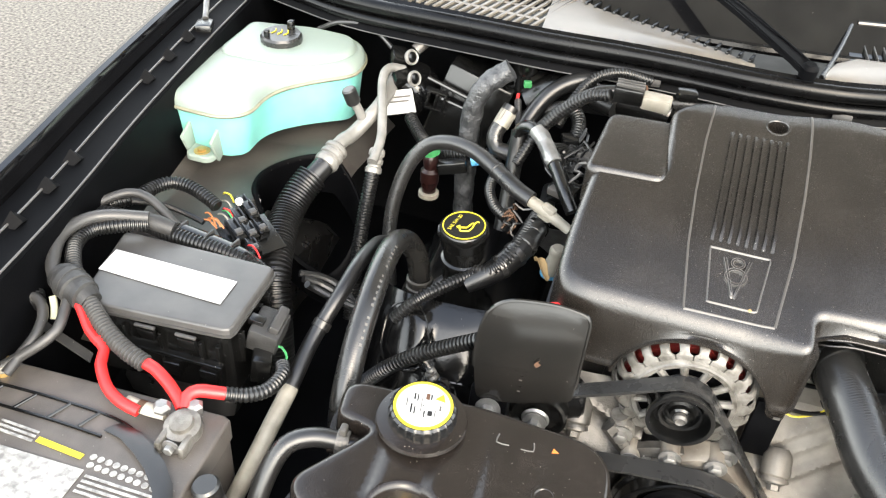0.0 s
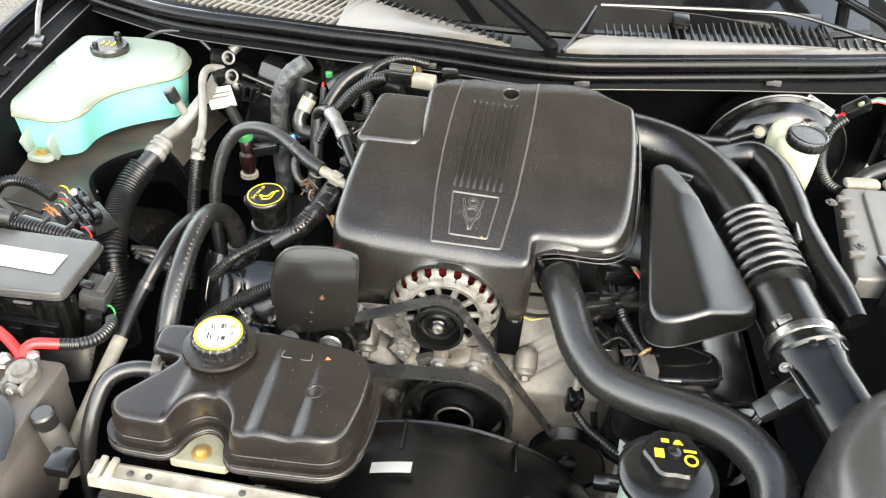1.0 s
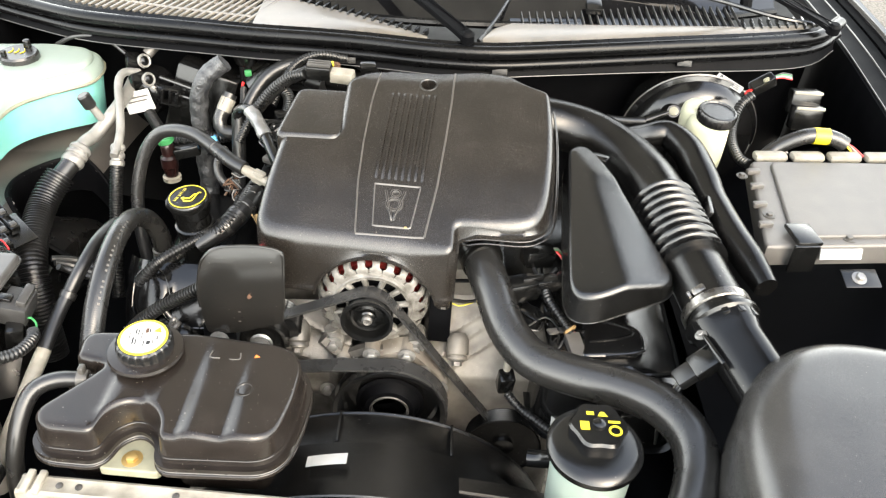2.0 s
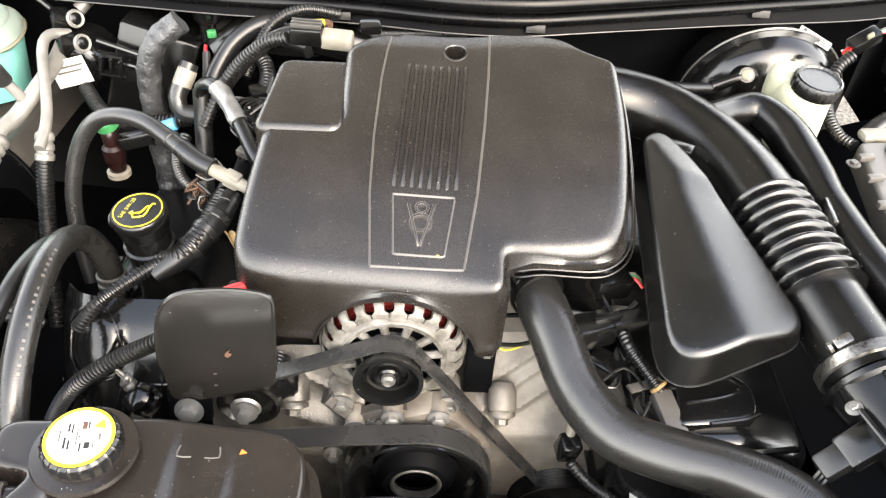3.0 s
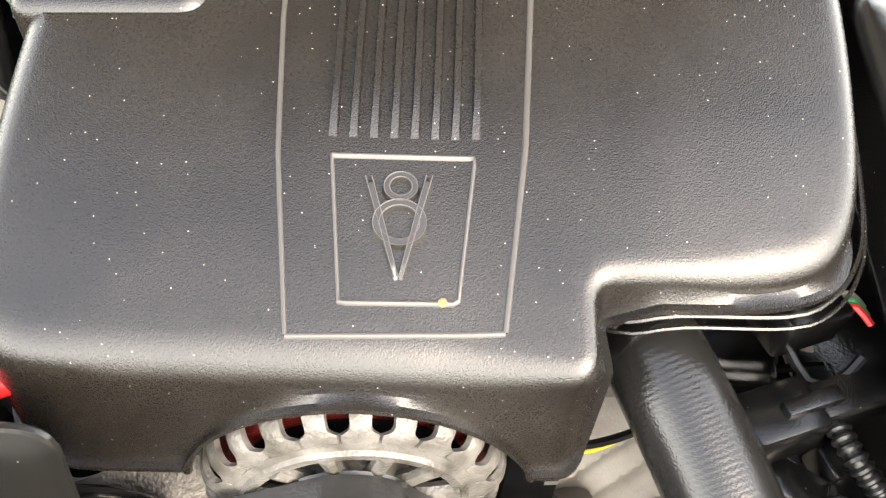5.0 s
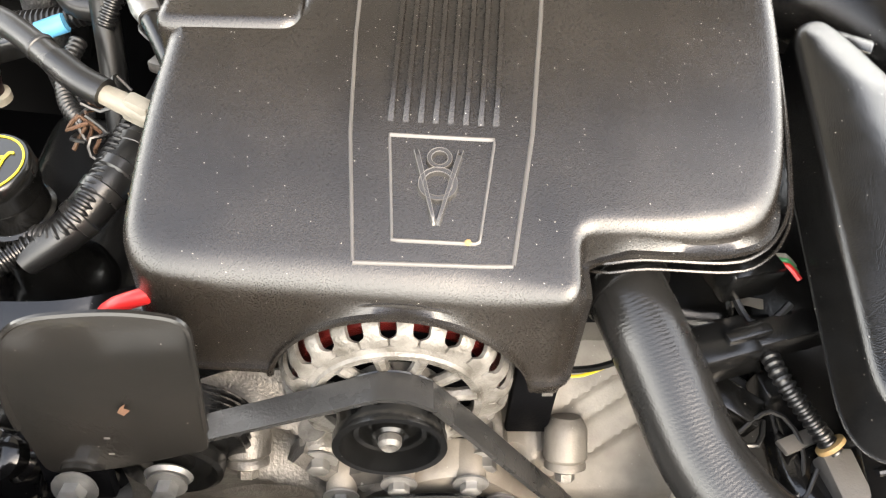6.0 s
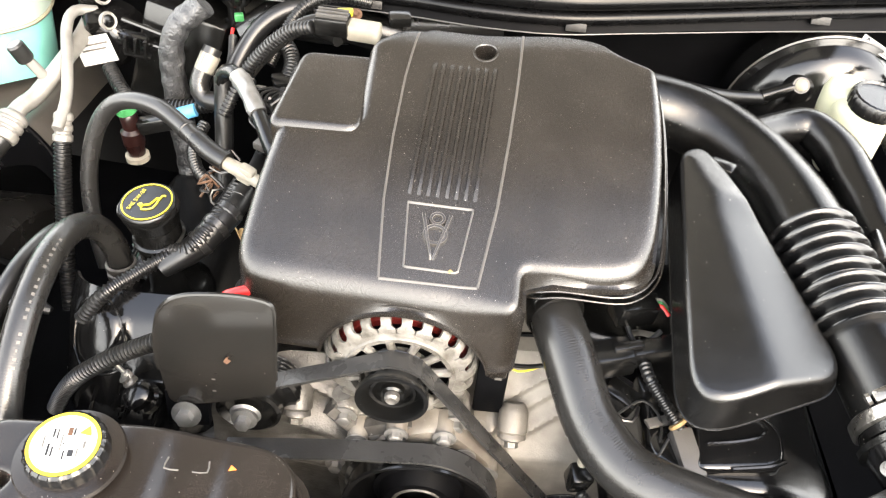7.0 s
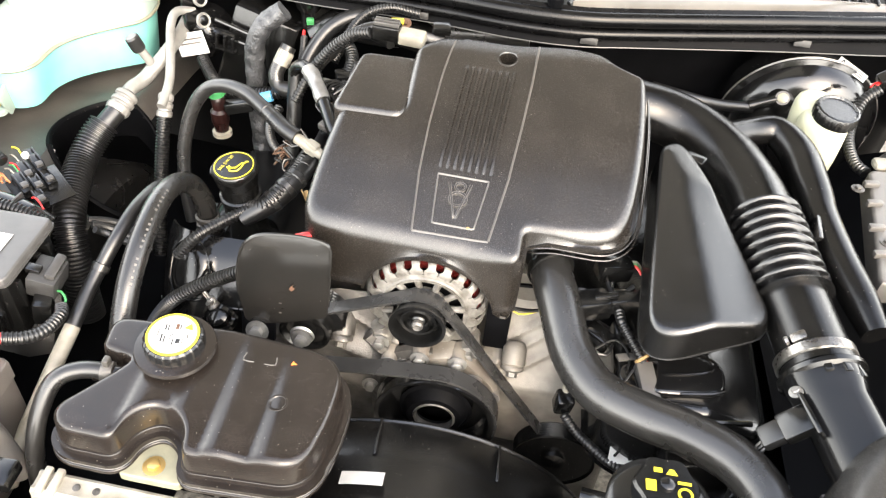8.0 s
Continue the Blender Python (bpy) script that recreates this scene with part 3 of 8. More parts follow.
# the raised hood, unseen: a black painted panel with a pale light-reflecting pad added
BOUNCE = mat("pale_reflecting_pad", (0.33, 0.318, 0.29), 0.9, bump=0.4, bscale=350, vscale=12, spec=0.2, var=0.3)
def hood_at(x, t, drop=0.0):
    u = (x - 0.05) / 0.77
    return (x * (1 - 0.05 * t), 0.98 - 0.88 * t + 0.05 * math.sin(math.pi * t) + 0.03 * u * u - 0.6 * drop, 1.36 + 0.86 * t - 0.03 * u * u - 0.7 * drop)
hood = part("hood", sheet([[hood_at(x, t) for t in np.linspace(0, 1, 13)] for x in np.linspace(-0.72, 0.82, 13)], 0.02), DARK, body, "raised hood with a black painted underside")
# added pad: its pale lower part brightens reflections on the rear of the cover
part("reflector_pad", sheet([[hood_at(x, t, 0.03) for t in np.linspace(0.03, 0.74, 9)] for x in np.linspace(-0.62, 0.56, 11)], 0.015), BOUNCE, hood, "unseen pale grey pad added to reflect light")
for x in (-0.66, 0.76):
    part("hood_brace", tube([hood_at(x, t, 0.02) for t in (0.0, 0.5, 0.97)], 0.02, 8), DARK, hood)
    # unseen arm, added to hold the hood high enough for sky to show beneath
    part("hinge_arm", tube([(x, 0.86, 1.02), (x, 0.95, 1.20), hood_at(x, 0.05, 0.01)], 0.014, 8), DARK, hood)

# ---- radiator support and shroud ----
core = thing("radiator_support", "cream painted upper radiator support bar", "support bar", (-0.05, -0.3, 0.7))
def bar_y(x):
    return -0.286 - 0.039 * (x + 0.41)
rows = [[(x, bar_y(x) - d, z) for d, z in ((0.0, 0.735), (0.002, 0.751), (0.006, 0.753), (0.010, 0.7515), (0.022, 0.7515), (0.027, 0.753), (0.031, 0.750), (0.033, 0.735))] for x in np.linspace(-0.412, 0.55, 40)]
part("bar", sheet(rows, 0.003), CREAM, core)
part("lower_rail", block((0.95, 0.02, 0.012), pose(0.08, -0.348, 0.730, 0, 0, -2.2), 0.003), BLACK, core)
part("bracket", block((0.03, 0.035, 0.02), pose(-0.445, -0.310, 0.765), 0.003), BLACK, core)
part("joint_clip", block((0.010, 0.036, 0.010), pose(0.012, bar_y(0.012) - 0.016, 0.751), 0.002), STEEL, core)
for x in (-0.40, -0.385):
    part("end_fold", block((0.010, 0.034, 0.010), pose(x, bar_y(x) - 0.016, 0.755, 0, 8, 0), 0.003), CREAM, core)
for x in (-0.36, -0.335, -0.21, 0.09):
    part("rivet", bolt((x, bar_y(x) - 0.016, 0.751), (0, 0, 1), 0.0028, 0.0015), ALUDULL, core)
rad = thing("radiator", "black plastic radiator top with a dark finned core", "radiator", (0.05, -0.36, 0.4))
part("end_tank", block((0.98, 0.05, 0.05), pose(0.08, -0.385, 0.708, 0, 0, -2.2), 0.012), BLACK, rad)
part("core", block((0.94, 0.03, 0.35), pose(0.08, -0.36, 0.50), 0.003), DARK, rad)
part("front_panel", sheet([[(x, y, z) for y, z in ((-0.362, 0.728), (-0.372, 0.745), (-0.45, 0.745), (-0.60, 0.72), (-0.75, 0.60))] for x in np.linspace(-0.8, 0.9, 12)], 0.003), BLACK, rad, "black sight shield")

shroud = thing("fan_shroud", "black moulded fan shroud with a white sticker", "fan shroud", (0.05, -0.2, 0.5))
def arc(r, y, a0=20, a1=160, n=36, cx=0.02, cz=0.418):
    return [(cx + r * math.cos(radians(a)) * 1.12, y, cz + r * math.sin(radians(a))) for a in np.linspace(a0, a1, n)]
part("ring", sheet([arc(0.255, -0.085), arc(0.262, -0.095), arc(0.262, -0.15), arc(0.272, -0.155), arc(0.278, -0.20), arc(0.29, -0.262), arc(0.30, -0.268), arc(0.31, -0.275)], 0.003), SATIN, shroud)
for a in (66, 100, 113):
    p0, p1 = arc(0.264, -0.09, a, a + 1, 2)[0], arc(0.264, -0.15, a, a + 1, 2)[0]
    part("rib", block((0.004, 0.06, 0.012), pose(p0[0], -0.12, p0[2]), 0.001), SATIN, shroud)
part("lip", tube(arc(0.256, -0.086), 0.004, 8), SATIN, shroud)
part("sticker", sheet([[(x, y, 0.43 + math.sqrt(max(0.0, r * r - ((x - 0.04) / 1.12) ** 2)) + 0.002) for y, r in ((-0.190, 0.2785), (-0.200, 0.2800), (-0.211, 0.2812))] for x in np.linspace(-0.066, -0.008, 6)]), WHITE, shroud, "blank white sticker")
part("side_plate", sheet([[(0.150, -0.225, 0.712), (0.150, -0.262, 0.728)], [(0.22, -0.215, 0.690), (0.22, -0.266, 0.724)], [(0.30, -0.205, 0.655), (0.30, -0.268, 0.715)], [(0.36, -0.20, 0.62), (0.36, -0.27, 0.705)]], 0.003), SATIN, shroud)
part("plate_edge", tube([(0.150, -0.262, 0.730), (0.22, -0.266, 0.726), (0.30, -0.268, 0.717), (0.36, -0.27, 0.707)], 0.002, 6), BEAD, shroud)
fan = thing("cooling_fan", "black moulded radiator cooling fan", "fan", (0.04, -0.15, 0.2))
part("hub", lathe([(0.06, 0), (0.06, 0.04), (0.05, 0.05)], (0.04, -0.16, 0.43), (0, 1, 0), 24), BLACK, fan)
part("shaft", lathe([(0.02, 0), (0.02, 0.12)], (0.04, -0.13, 0.43), (0, 1, 0), 16), ALUDULL, fan)
for i in range(7):
    a = i * 360 / 7
    part("blade", block((0.06, 0.004, 0.19), pose(0.04, -0.14, 0.43) @ pose(0, 0, 0, 0, a, 0) @ pose(0, 0, 0.145, 0, 0, 30), 0.001), BLACK, fan)

# ---- engine ----
engine = thing("engine_block", "dirty cast aluminium engine front cover and block", "engine", (0.03, 0.1, 0.3))
part("front_cover", shell([(-0.30, 0.02, 0.03), (0.33, 0.02, 0.03), (0.33, 0.12, 0.03), (-0.30, 0.12, 0.03)], lambda x, y: 0.67 - 0.35 * max(0, abs(x - 0.03) - 0.15), 0.25, 0.015, 0.012), ALUDULL, engine)
part("block", block((0.62, 0.5, 0.35), pose(0.03, 0.37, 0.44), 0.02), ALUDULL, engine)
def casting(x0, x1, z0, z1, depth, ribs):
    """A cast face that leans back, with broad ridges given as (x, z, slope, height, width)."""
    rows = []
    for z in np.linspace(z0, z1, 90):
        row = []
        for x in np.linspace(x0, x1, 70):
            y = depth(x, z)
            for cx, cz, m, h, w in ribs:
                d = (z - cz - m * (x - cx)) / math.sqrt(1 + m * m)
                y -= h * math.exp(-(d / w) ** 2)
            row.append((x, y + 0.0012 * noise.noise(Vector((x * 40, z * 40, 2.0))), z))
        rows.append(row)
    return sheet(rows, 0.004)
part("timing_cover", casting(0.085, 0.305, 0.42, 0.80, lambda x, z: 0.018 + 0.75 * max(0, z - 0.66) + 0.10 * max(0, 0.60 - z) ** 1.2 + 1.2 * max(0, x - 0.30) ** 1.5 + (0.09 if z > 0.700 and x < 0.128 else 0.0),
     ((0.20, 0.758, 0.55, 0.0045, 0.0035), (0.20, 0.738, 0.55, 0.0045, 0.0035), (0.20, 0.712, 0.55, 0.005, 0.004), (0.20, 0.535, 0.05, 0.004, 0.02), (0.115, 0.62, 30, 0.008, 0.010))), CAST, engine, "tan stained timing cover")
part("timing_cover", casting(-0.222, -0.03, 0.42, 0.765, lambda x, z: 0.022 + 0.65 * max(0, z - 0.69) + 0.10 * max(0, 0.60 - z) ** 1.2,
     ((-0.10, 0.74, -0.35, 0.016, 0.009), (-0.10, 0.690, -0.40, 0.010, 0.010), (-0.12, 0.62, -0.2, 0.008, 0.014), (-0.055, 0.62, 25, 0.010, 0.011))), ALUDULL, engine, "grey timing cover")
part("valley", block((0.40, 0.36, 0.06), pose(0.05, 0.30, 0.72), 0.01), ALUDULL, engine)
for x, y, z, mt_ in ((-0.116, 0.02, 0.712, ALUDULL), (0.144, 0.026, 0.697, CAST)):
    ax = Vector((0, -0.70, -0.71)).normalized()
    q = Vector((x, y, z))
    b = part("boss", lathe([(0.012, -0.040), (0.015, -0.036), (0.018, -0.030), (0.0185, -0.006), (0.016, -0.003), (0.0175, 0.0), (0.0175, 0.003), (0.011, 0.004)], q, ax, 20), mt_, engine)
    part("bolt", bolt(q + ax * 0.003, ax, 0.0085, 0.011), ALU, b)
    part("collar", lathe([(0.0118, 0), (0.0125, 0.002), (0.009, 0.004)], q + ax * 0.003, ax, 18), ALU, b)
for x, z in ((0.085, 0.665), (0.05, 0.71), (-0.02, 0.70), (0.115, 0.63), (-0.07, 0.62), (-0.16, 0.60), (0.22, 0.56)):
    part("bolt", bolt((x, 0.012, z), (0, -1, 0.1), 0.008, 0.010), STEEL, engine)
part("bracket", tube([(-0.075, 0.02, 0.73), (-0.04, 0.015, 0.70), (0.0, 0.012, 0.715), (0.05, 0.012, 0.705), (0.085, 0.015, 0.665), (0.10, 0.02, 0.62)], 0.012, 6), ALUDULL, engine, "cast alternator bracket")

part("head_face", block((0.10, 0.05, 0.10), pose(0.155, 0.125, 0.775, 0, -6, 0), 0.008), CAST, engine)
part("intake_runner", shell([(0.205, 0.095, 0.02), (0.275, 0.085, 0.02), (0.285, 0.36, 0.03), (0.20, 0.36, 0.03)], lambda x, y: 0.80 + 0.12 * y, 0.66, 0.015, 0.01), SATIN, engine, "black plastic intake runner")
part("runner_bridge", tube([(0.19, 0.12, 0.78), (0.23, 0.10, 0.775), (0.28, 0.06, 0.77)], 0.022, 12), DARK, engine)
part("head_face", block((0.13, 0.05, 0.10), pose(-0.155, 0.135, 0.735, 0, 6, 0), 0.008), ALUDULL, engine)
part("gasket_line", tube([(0.10, 0.095, 0.800), (0.16, 0.097, 0.803), (0.20, 0.098, 0.800), (0.30, 0.098, 0.806)], 0.003, 6), DARK, engine)
# valve covers, tilted to both sides
rv = thing("valve_cover", "glossy black moulded plastic valve cover beneath the resonator", "valve cover", (0.40, 0.2, 0.62), group="valve covers")
part("cover", shell([(0.275, -0.055, 0.03), (0.335, -0.085, 0.03), (0.49, -0.085, 0.04), (0.50, 0.44, 0.03), (0.265, 0.44, 0.03)], lambda x, y: 0.795 - 0.35 * max(0, x - 0.40), 0.63, 0.016, 0.008, draft=0.008, lip=0.006), GLOSSP, rv)
part("ledge", shell([(0.322, -0.068, 0.012), (0.418, -0.060, 0.025), (0.425, -0.010, 0.02), (0.405, 0.012, 0.02), (0.335, 0.022, 0.02)], lambda x, y: 0.806 + 0.04 * (x - 0.33), 0.78, 0.008, 0.005), GLOSSP, rv)
part("raised_outline", tube([(0.338, -0.036, 0.8065), (0.375, -0.030, 0.8080), (0.402, -0.020, 0.8090), (0.404, -0.006, 0.8090), (0.380, 0.006, 0.8080), (0.345, 0.012, 0.8070)], 0.0028, 8), GLOSSP, rv)
part("edge_rib", tube([(0.36, -0.064, 0.806), (0.40, -0.058, 0.808), (0.418, -0.050, 0.808)], 0.0028, 8), GLOSSP, rv)
part("ledge", shell([(0.345, -0.155, 0.012), (0.455, -0.125, 0.02), (0.45, -0.090, 0.015), (0.35, -0.092, 0.015)], lambda x, y: 0.765 + 0.06 * (x - 0.35), 0.70, 0.006, 0.005), GLOSSP, rv)
for x0, y0, x1, y1 in ((0.31, -0.01, 0.40, 0.0), (0.35, -0.10, 0.45, -0.09)):
    part("front_rib", tube([(x0, y0, 0.80), ((x0 + x1) / 2, (y0 + y1) / 2 - 0.004, 0.803), (x1, y1, 0.80)], 0.004, 8), GLOSSP, rv)
for y in (0.10, 0.22, 0.34):
    part("bolt", bolt((0.262, y, 0.64), (-0.3, 0, 1), 0.006, 0.012), STEEL, rv)
lv = thing("valve_cover", "glossy black moulded plastic valve cover under the oil filler", "valve cover", (-0.32, 0.25, 0.62), group="valve covers")
part("cover", shell([(-0.425, 0.108, 0.04), (-0.30, 0.100, 0.04), (-0.20, 0.106, 0.04), (-0.185, 0.46, 0.03), (-0.425, 0.46, 0.04)], lambda x, y: 0.788 - 1.6 * max(0, x + 0.30) ** 1.5 - 1.2 * max(0, -0.392 - x) - 0.35 * max(0, min(y, 0.13) - 0.066) - 0.050 * min(1, max(0, (y - 0.125) / 0.04)), 0.63, 0.026, 0.008, draft=0.01, lip=0.006, grid=0.009), VCOV, lv)
def hump(u, v, lift=0.0):
    """A point of the rounded front of the cover; u across, v up."""
    y = 0.018 + 0.105 * v ** 1.7 + 0.055 * abs(u) ** 3.5
    z = 0.635 + 0.160 * v - 0.030 * abs(u) ** 4 - 0.10 * max(0, v - 0.80) ** 1.3
    d = math.hypot((u + 0.42 - 0.25 * (v - 0.7)) / 0.34, (v - 0.70) / 0.24)
    h = lift + 0.010 * (lambda q: q * q * (3 - 2 * q))(min(1, max(0, (1.0 - d) / 0.35)))
    for c in (-0.1, 0.25, 0.60):
        h += 0.004 * math.exp(-((u - c - 0.5 * (v - 0.3)) / 0.045) ** 2) * min(1, max(0, (0.55 - v) / 0.1))
    return (-0.322 + 0.112 * u, y - 0.75 * h, z + 0.6 * h)
rows = [[hump(u, v) for u in np.linspace(-1, 1, 40)] for v in np.linspace(0, 1, 34)]
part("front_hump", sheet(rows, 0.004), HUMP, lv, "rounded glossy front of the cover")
loop_uv = [(-0.76, 0.58), (-0.74, 0.80), (-0.58, 0.92), (-0.34, 0.92), (-0.16, 0.80), (-0.10, 0.58), (-0.28, 0.48), (-0.58, 0.47), (-0.76, 0.58)]
part("window_rim", tube([hump(u, v, 0.0) for u, v in loop_uv], 0.0018, 8), GLOSSP, lv)
part("shoulder_rib", tube([hump(u, v, 0.001) for u, v in ((-0.22, 0.58), (-0.10, 0.50), (0.10, 0.46), (0.40, 0.46))], 0.0026, 8), GLOSSP, lv)
for c in (-0.45, -0.05, 0.30):
    part("front_rib", tube([hump(c + 0.5 * (v - 0.3), v, 0.001) for v in (0.05, 0.15, 0.25, 0.38)], 0.0022, 8), GLOSSP, lv)
for y in (0.10, 0.22, 0.34):
    part("bolt", bolt((-0.432, y, 0.64), (-0.3, 0, 1), 0.006, 0.012), STEEL, lv)

# water pump pulley and belts
# solid dark block stands in for the shade below the cover's leg
part("shadow_gap", block((0.036, 0.010, 0.095), (0.1115, 0.052, 0.757), 0.003), DARK, engine)
part("pump_housing", lathe([(0.074, 0.0), (0.078, 0.006), (0.080, 0.03), (0.06, 0.034), (0.02, 0.034)], (0.045, -0.002, 0.652), (0, 1, 0), 36, wave=lambda a: 1 + 0.05 * math.cos(5 * a + 0.6)), CAST, engine)
for x, z in ((0.006, 0.722), (0.062, 0.724), (0.088, 0.690), (-0.04, 0.70), (0.118, 0.655)):
    e = part("bolt_boss", lathe([(0.010, 0.0), (0.0125, 0.003), (0.0135, 0.03)], (x, -0.004, z), (0, 1, 0), 16), CAST, engine)
    part("bolt", bolt((x, -0.005, z), (0, -1, 0), 0.0085, 0.008), STEEL, e)
steer = thing("steering_pump_pulley", "black grooved steering pump pulley", "pulley", (0.22, 0.0, 0.45))
part("grooved_rim", lathe([(0.03, 0.006), (0.062, 0.004), (0.066, 0.0)] + [(0.066 - (0.003 if k % 2 else 0.0), 0.002 + 0.0022 * k) for k in range(13)] + [(0.066, 0.03), (0.02, 0.034)], (0.235, -0.012, 0.525), (0, 1, 0), 48), SATIN, steer)
part("hub", lathe([(0.006, -0.004), (0.018, -0.002), (0.020, 0.008)], (0.235, -0.010, 0.525), (0, 1, 0), 24), BLACK, steer)
pump = thing("water_pump_pulley", "glossy black water pump pulley", "pulley", (0.038, -0.04, 0.55))
part("rim", lathe([(0.040, 0.03), (0.075, 0.032), (0.080, 0.028), (0.084, 0.0), (0.091, -0.002), (0.0915, 0.001), (0.088, 0.003), (0.087, 0.024), (0.0915, 0.028), (0.0915, 0.032), (0.06, 0.036)], (0.038, -0.045, 0.632), (0, 1, 0), 72), GLOSSP, pump)
part("hub", lathe([(0.030, 0.0), (0.032, -0.003), (0.041, -0.003), (0.044, 0.002), (0.050, 0.012), (0.056, 0.014), (0.03, 0.03), (0.03, 0.0)], (0.038, -0.036, 0.632), (0, 1, 0), 64), DARK, pump)
part("bore_ring", lathe([(0.0285, 0.006), (0.0285, -0.0042), (0.0312, -0.0048), (0.0325, -0.0030), (0.0325, 0.006), (0.0285, 0.006)], (0.038, -0.036, 0.632), (0, 1, 0), 48), ALUDULL, pump, "worn bare metal hub ring")
part("bore", lathe([(0.030, 0.012), (0.001, 0.012), (0.001, 0.03), (0.03, 0.03)], (0.038, -0.036, 0.632), (0, 1, 0), 24), DARK, pump)

def strap(points, y, width, thick=0.004, closed=False):
    """A flat belt that runs through (x, z) points, ribbed on its inner side."""
    P = [Vector((p[0], 0, p[1])) for p in smooth_path([(a, b, 0) for a, b in points], 0.008)]
    rows = []
    for i, p in enumerate(P):
        t = (P[min(i + 1, len(P) - 1)] - P[max(i - 1, 0)]).normalized()
        n = Vector((-t.z, 0, t.x))
        sec = [(-0.5, 0), (-0.5, 1), (0.5, 1), (0.5, 0)]
        for k in range(6):
            u = 0.5 - (k + 0.5) / 6
            sec += [(u + 0.05, 0), (u, 0.35), (u - 0.05, 0)]
        rows.append([p + n * thick * (b - 1) + Vector((0, y + a * width, 0)) for a, b in sec])
    bm = bmesh.new()
    vs = [[bm.verts.new(q) for q in r] for r in rows]
    m = len(vs[0])
    for a, b in zip(vs, vs[1:]):
        for i in range(m):
            bm.faces.new((a[i - 1], a[i], b[i], b[i - 1]))
    bm.faces.new(vs[0]); bm.faces.new(vs[-1])
    return bm

belt = thing("serpentine_belt", "worn black ribbed serpentine belt", "belt", (0.05, 0.0, 0.5))
R1 = 0.043
up = [(-0.20, 0.755), (-0.13, 0.788), (-0.07, 0.815)] + [(R1 * math.cos(radians(a)), 0.80 + R1 * math.sin(radians(a))) for a in (112, 96, 80, 64, 48, 36)] + [(0.075, 0.768), (0.117, 0.706), (0.20, 0.588), (0.26, 0.503), (0.285, 0.468)]
part("upper_run", strap(up, 0.008, 0.022), BELT, belt)
R2 = 0.0955
low = [(-0.19, 0.702), (-0.11, 0.713), (-0.04, 0.7215)] + [(0.038 + R2 * math.cos(radians(a)), 0.632 + R2 * math.sin(radians(a))) for a in (100, 88, 72, 55, 35, 15, -5, -25)] + [(0.10, 0.53), (0.05, 0.45)]
part("lower_run", strap(low, -0.030, 0.026), BELT, belt)

tens = thing("belt_tensioner", "black belt tensioner pulley with a steel bolt", "pulley", (-0.176, 0.0, 0.6))
prof = [(0.012, 0), (0.046, 0.002)] + [(0.046 + (0.0035 if k % 2 else 0.0), 0.004 + 0.0026 * k) for k in range(13)] + [(0.01, 0.038)]
part("grooved_rim", lathe(prof, (-0.159, 0.012, 0.743), (0, 1, 0.1), 48), GLOSSP, tens)
part("face", lathe([(0.016, 0.004), (0.028, 0.006), (0.034, 0.0), (0.038, 0.002), (0.039, 0.012), (0.03, 0.016)], (-0.167, -0.002, 0.733), (0, 1, 0), 36), BLACK, tens)
part("washer", lathe([(0.016, 0), (0.0185, 0.003), (0.015, 0.006)], (-0.169, -0.008, 0.734), (0, 1, 0), 24), STEEL, tens)
part("bolt", bolt((-0.169, -0.011, 0.733), (0, -1, 0.15), 0.009, 0.012), STEEL, tens)

plate = thing("belt_guard_plate", "black pressed steel guard plate with rounded corners", "guard plate", (-0.2, 0.02, 0.72))
ring = rounded([(-0.249, 0.756, 0.012), (-0.205, 0.760, 0.02), (-0.129, 0.783, 0.006), (-0.127, 0.902, 0.014), (-0.17, 0.909, 0.03), (-0.248, 0.900, 0.045), (-0.262, 0.83, 0.03)], 0.006)
def leaning(b):
    for v in b.verts:
        v.co.y += -0.014 + (v.co.z - 0.762) * 0.22
    return b
part("plate", leaning(fan_poly([(p.x, p.y) for p in ring], 0.004, None, UPRIGHT, 0.0012)), PLATE, plate)
part("rolled_rim", leaning(tube([(p.x, 0.0005, p.y) for p in ring if p.y > 0.80], 0.0022, 6)), PLATE, plate)
part("chip", leaning(fan_poly([(-0.004, 0.0), (0.0, -0.003), (0.005, 0.002), (0.001, 0.004), (0.003, 0.008), (-0.001, 0.005)], 0.0003, None, Matrix.Translation((-0.180, -0.0045, 0.826)) @ UPRIGHT)), RUST, plate)
for dz in (0.0, 0.016):
    part("paint_mark", leaning(block((0.004, 0.0004, 0.0015), (-0.196, -0.0045, 0.785 + dz), 0)), GREYBOX, plate)
part("bolt", bolt((-0.230, -0.022, 0.748), (0, -0.9, 0.3), 0.010, 0.012), STEEL, plate)
part("bolt_flange", lathe([(0.008, 0.0), (0.015, 0.001), (0.0155, 0.004), (0.010, 0.006)], (-0.230, -0.019, 0.747), (0, -0.9, 0.3), 20), STEEL, plate)
part("foot", block((0.05, 0.012, 0.05), pose(-0.232, -0.008, 0.745, -12), 0.004), DARK, plate)

# alternator
alt = thing("alternator", "cast aluminium alternator with red copper windings", "alternator", (0.006, 0.06, 0.68))
AC, AY, AK = Vector((0.004, 0, 0.796)), 0.022, 1.03
def around(r, a, y):
    return Vector((AC.x + AK * r * math.cos(a), y, AC.z + AK * r * math.sin(a)))
part("rear_shell", lathe([(AK * r, h) for r, h in ((0.0790, 0.032), (0.0790, 0.036), (0.0790, 0.11), (0.07, 0.13), (0.01, 0.13))], (AC.x, AY, AC.z), (0, 1, 0), 48), ALU, alt)
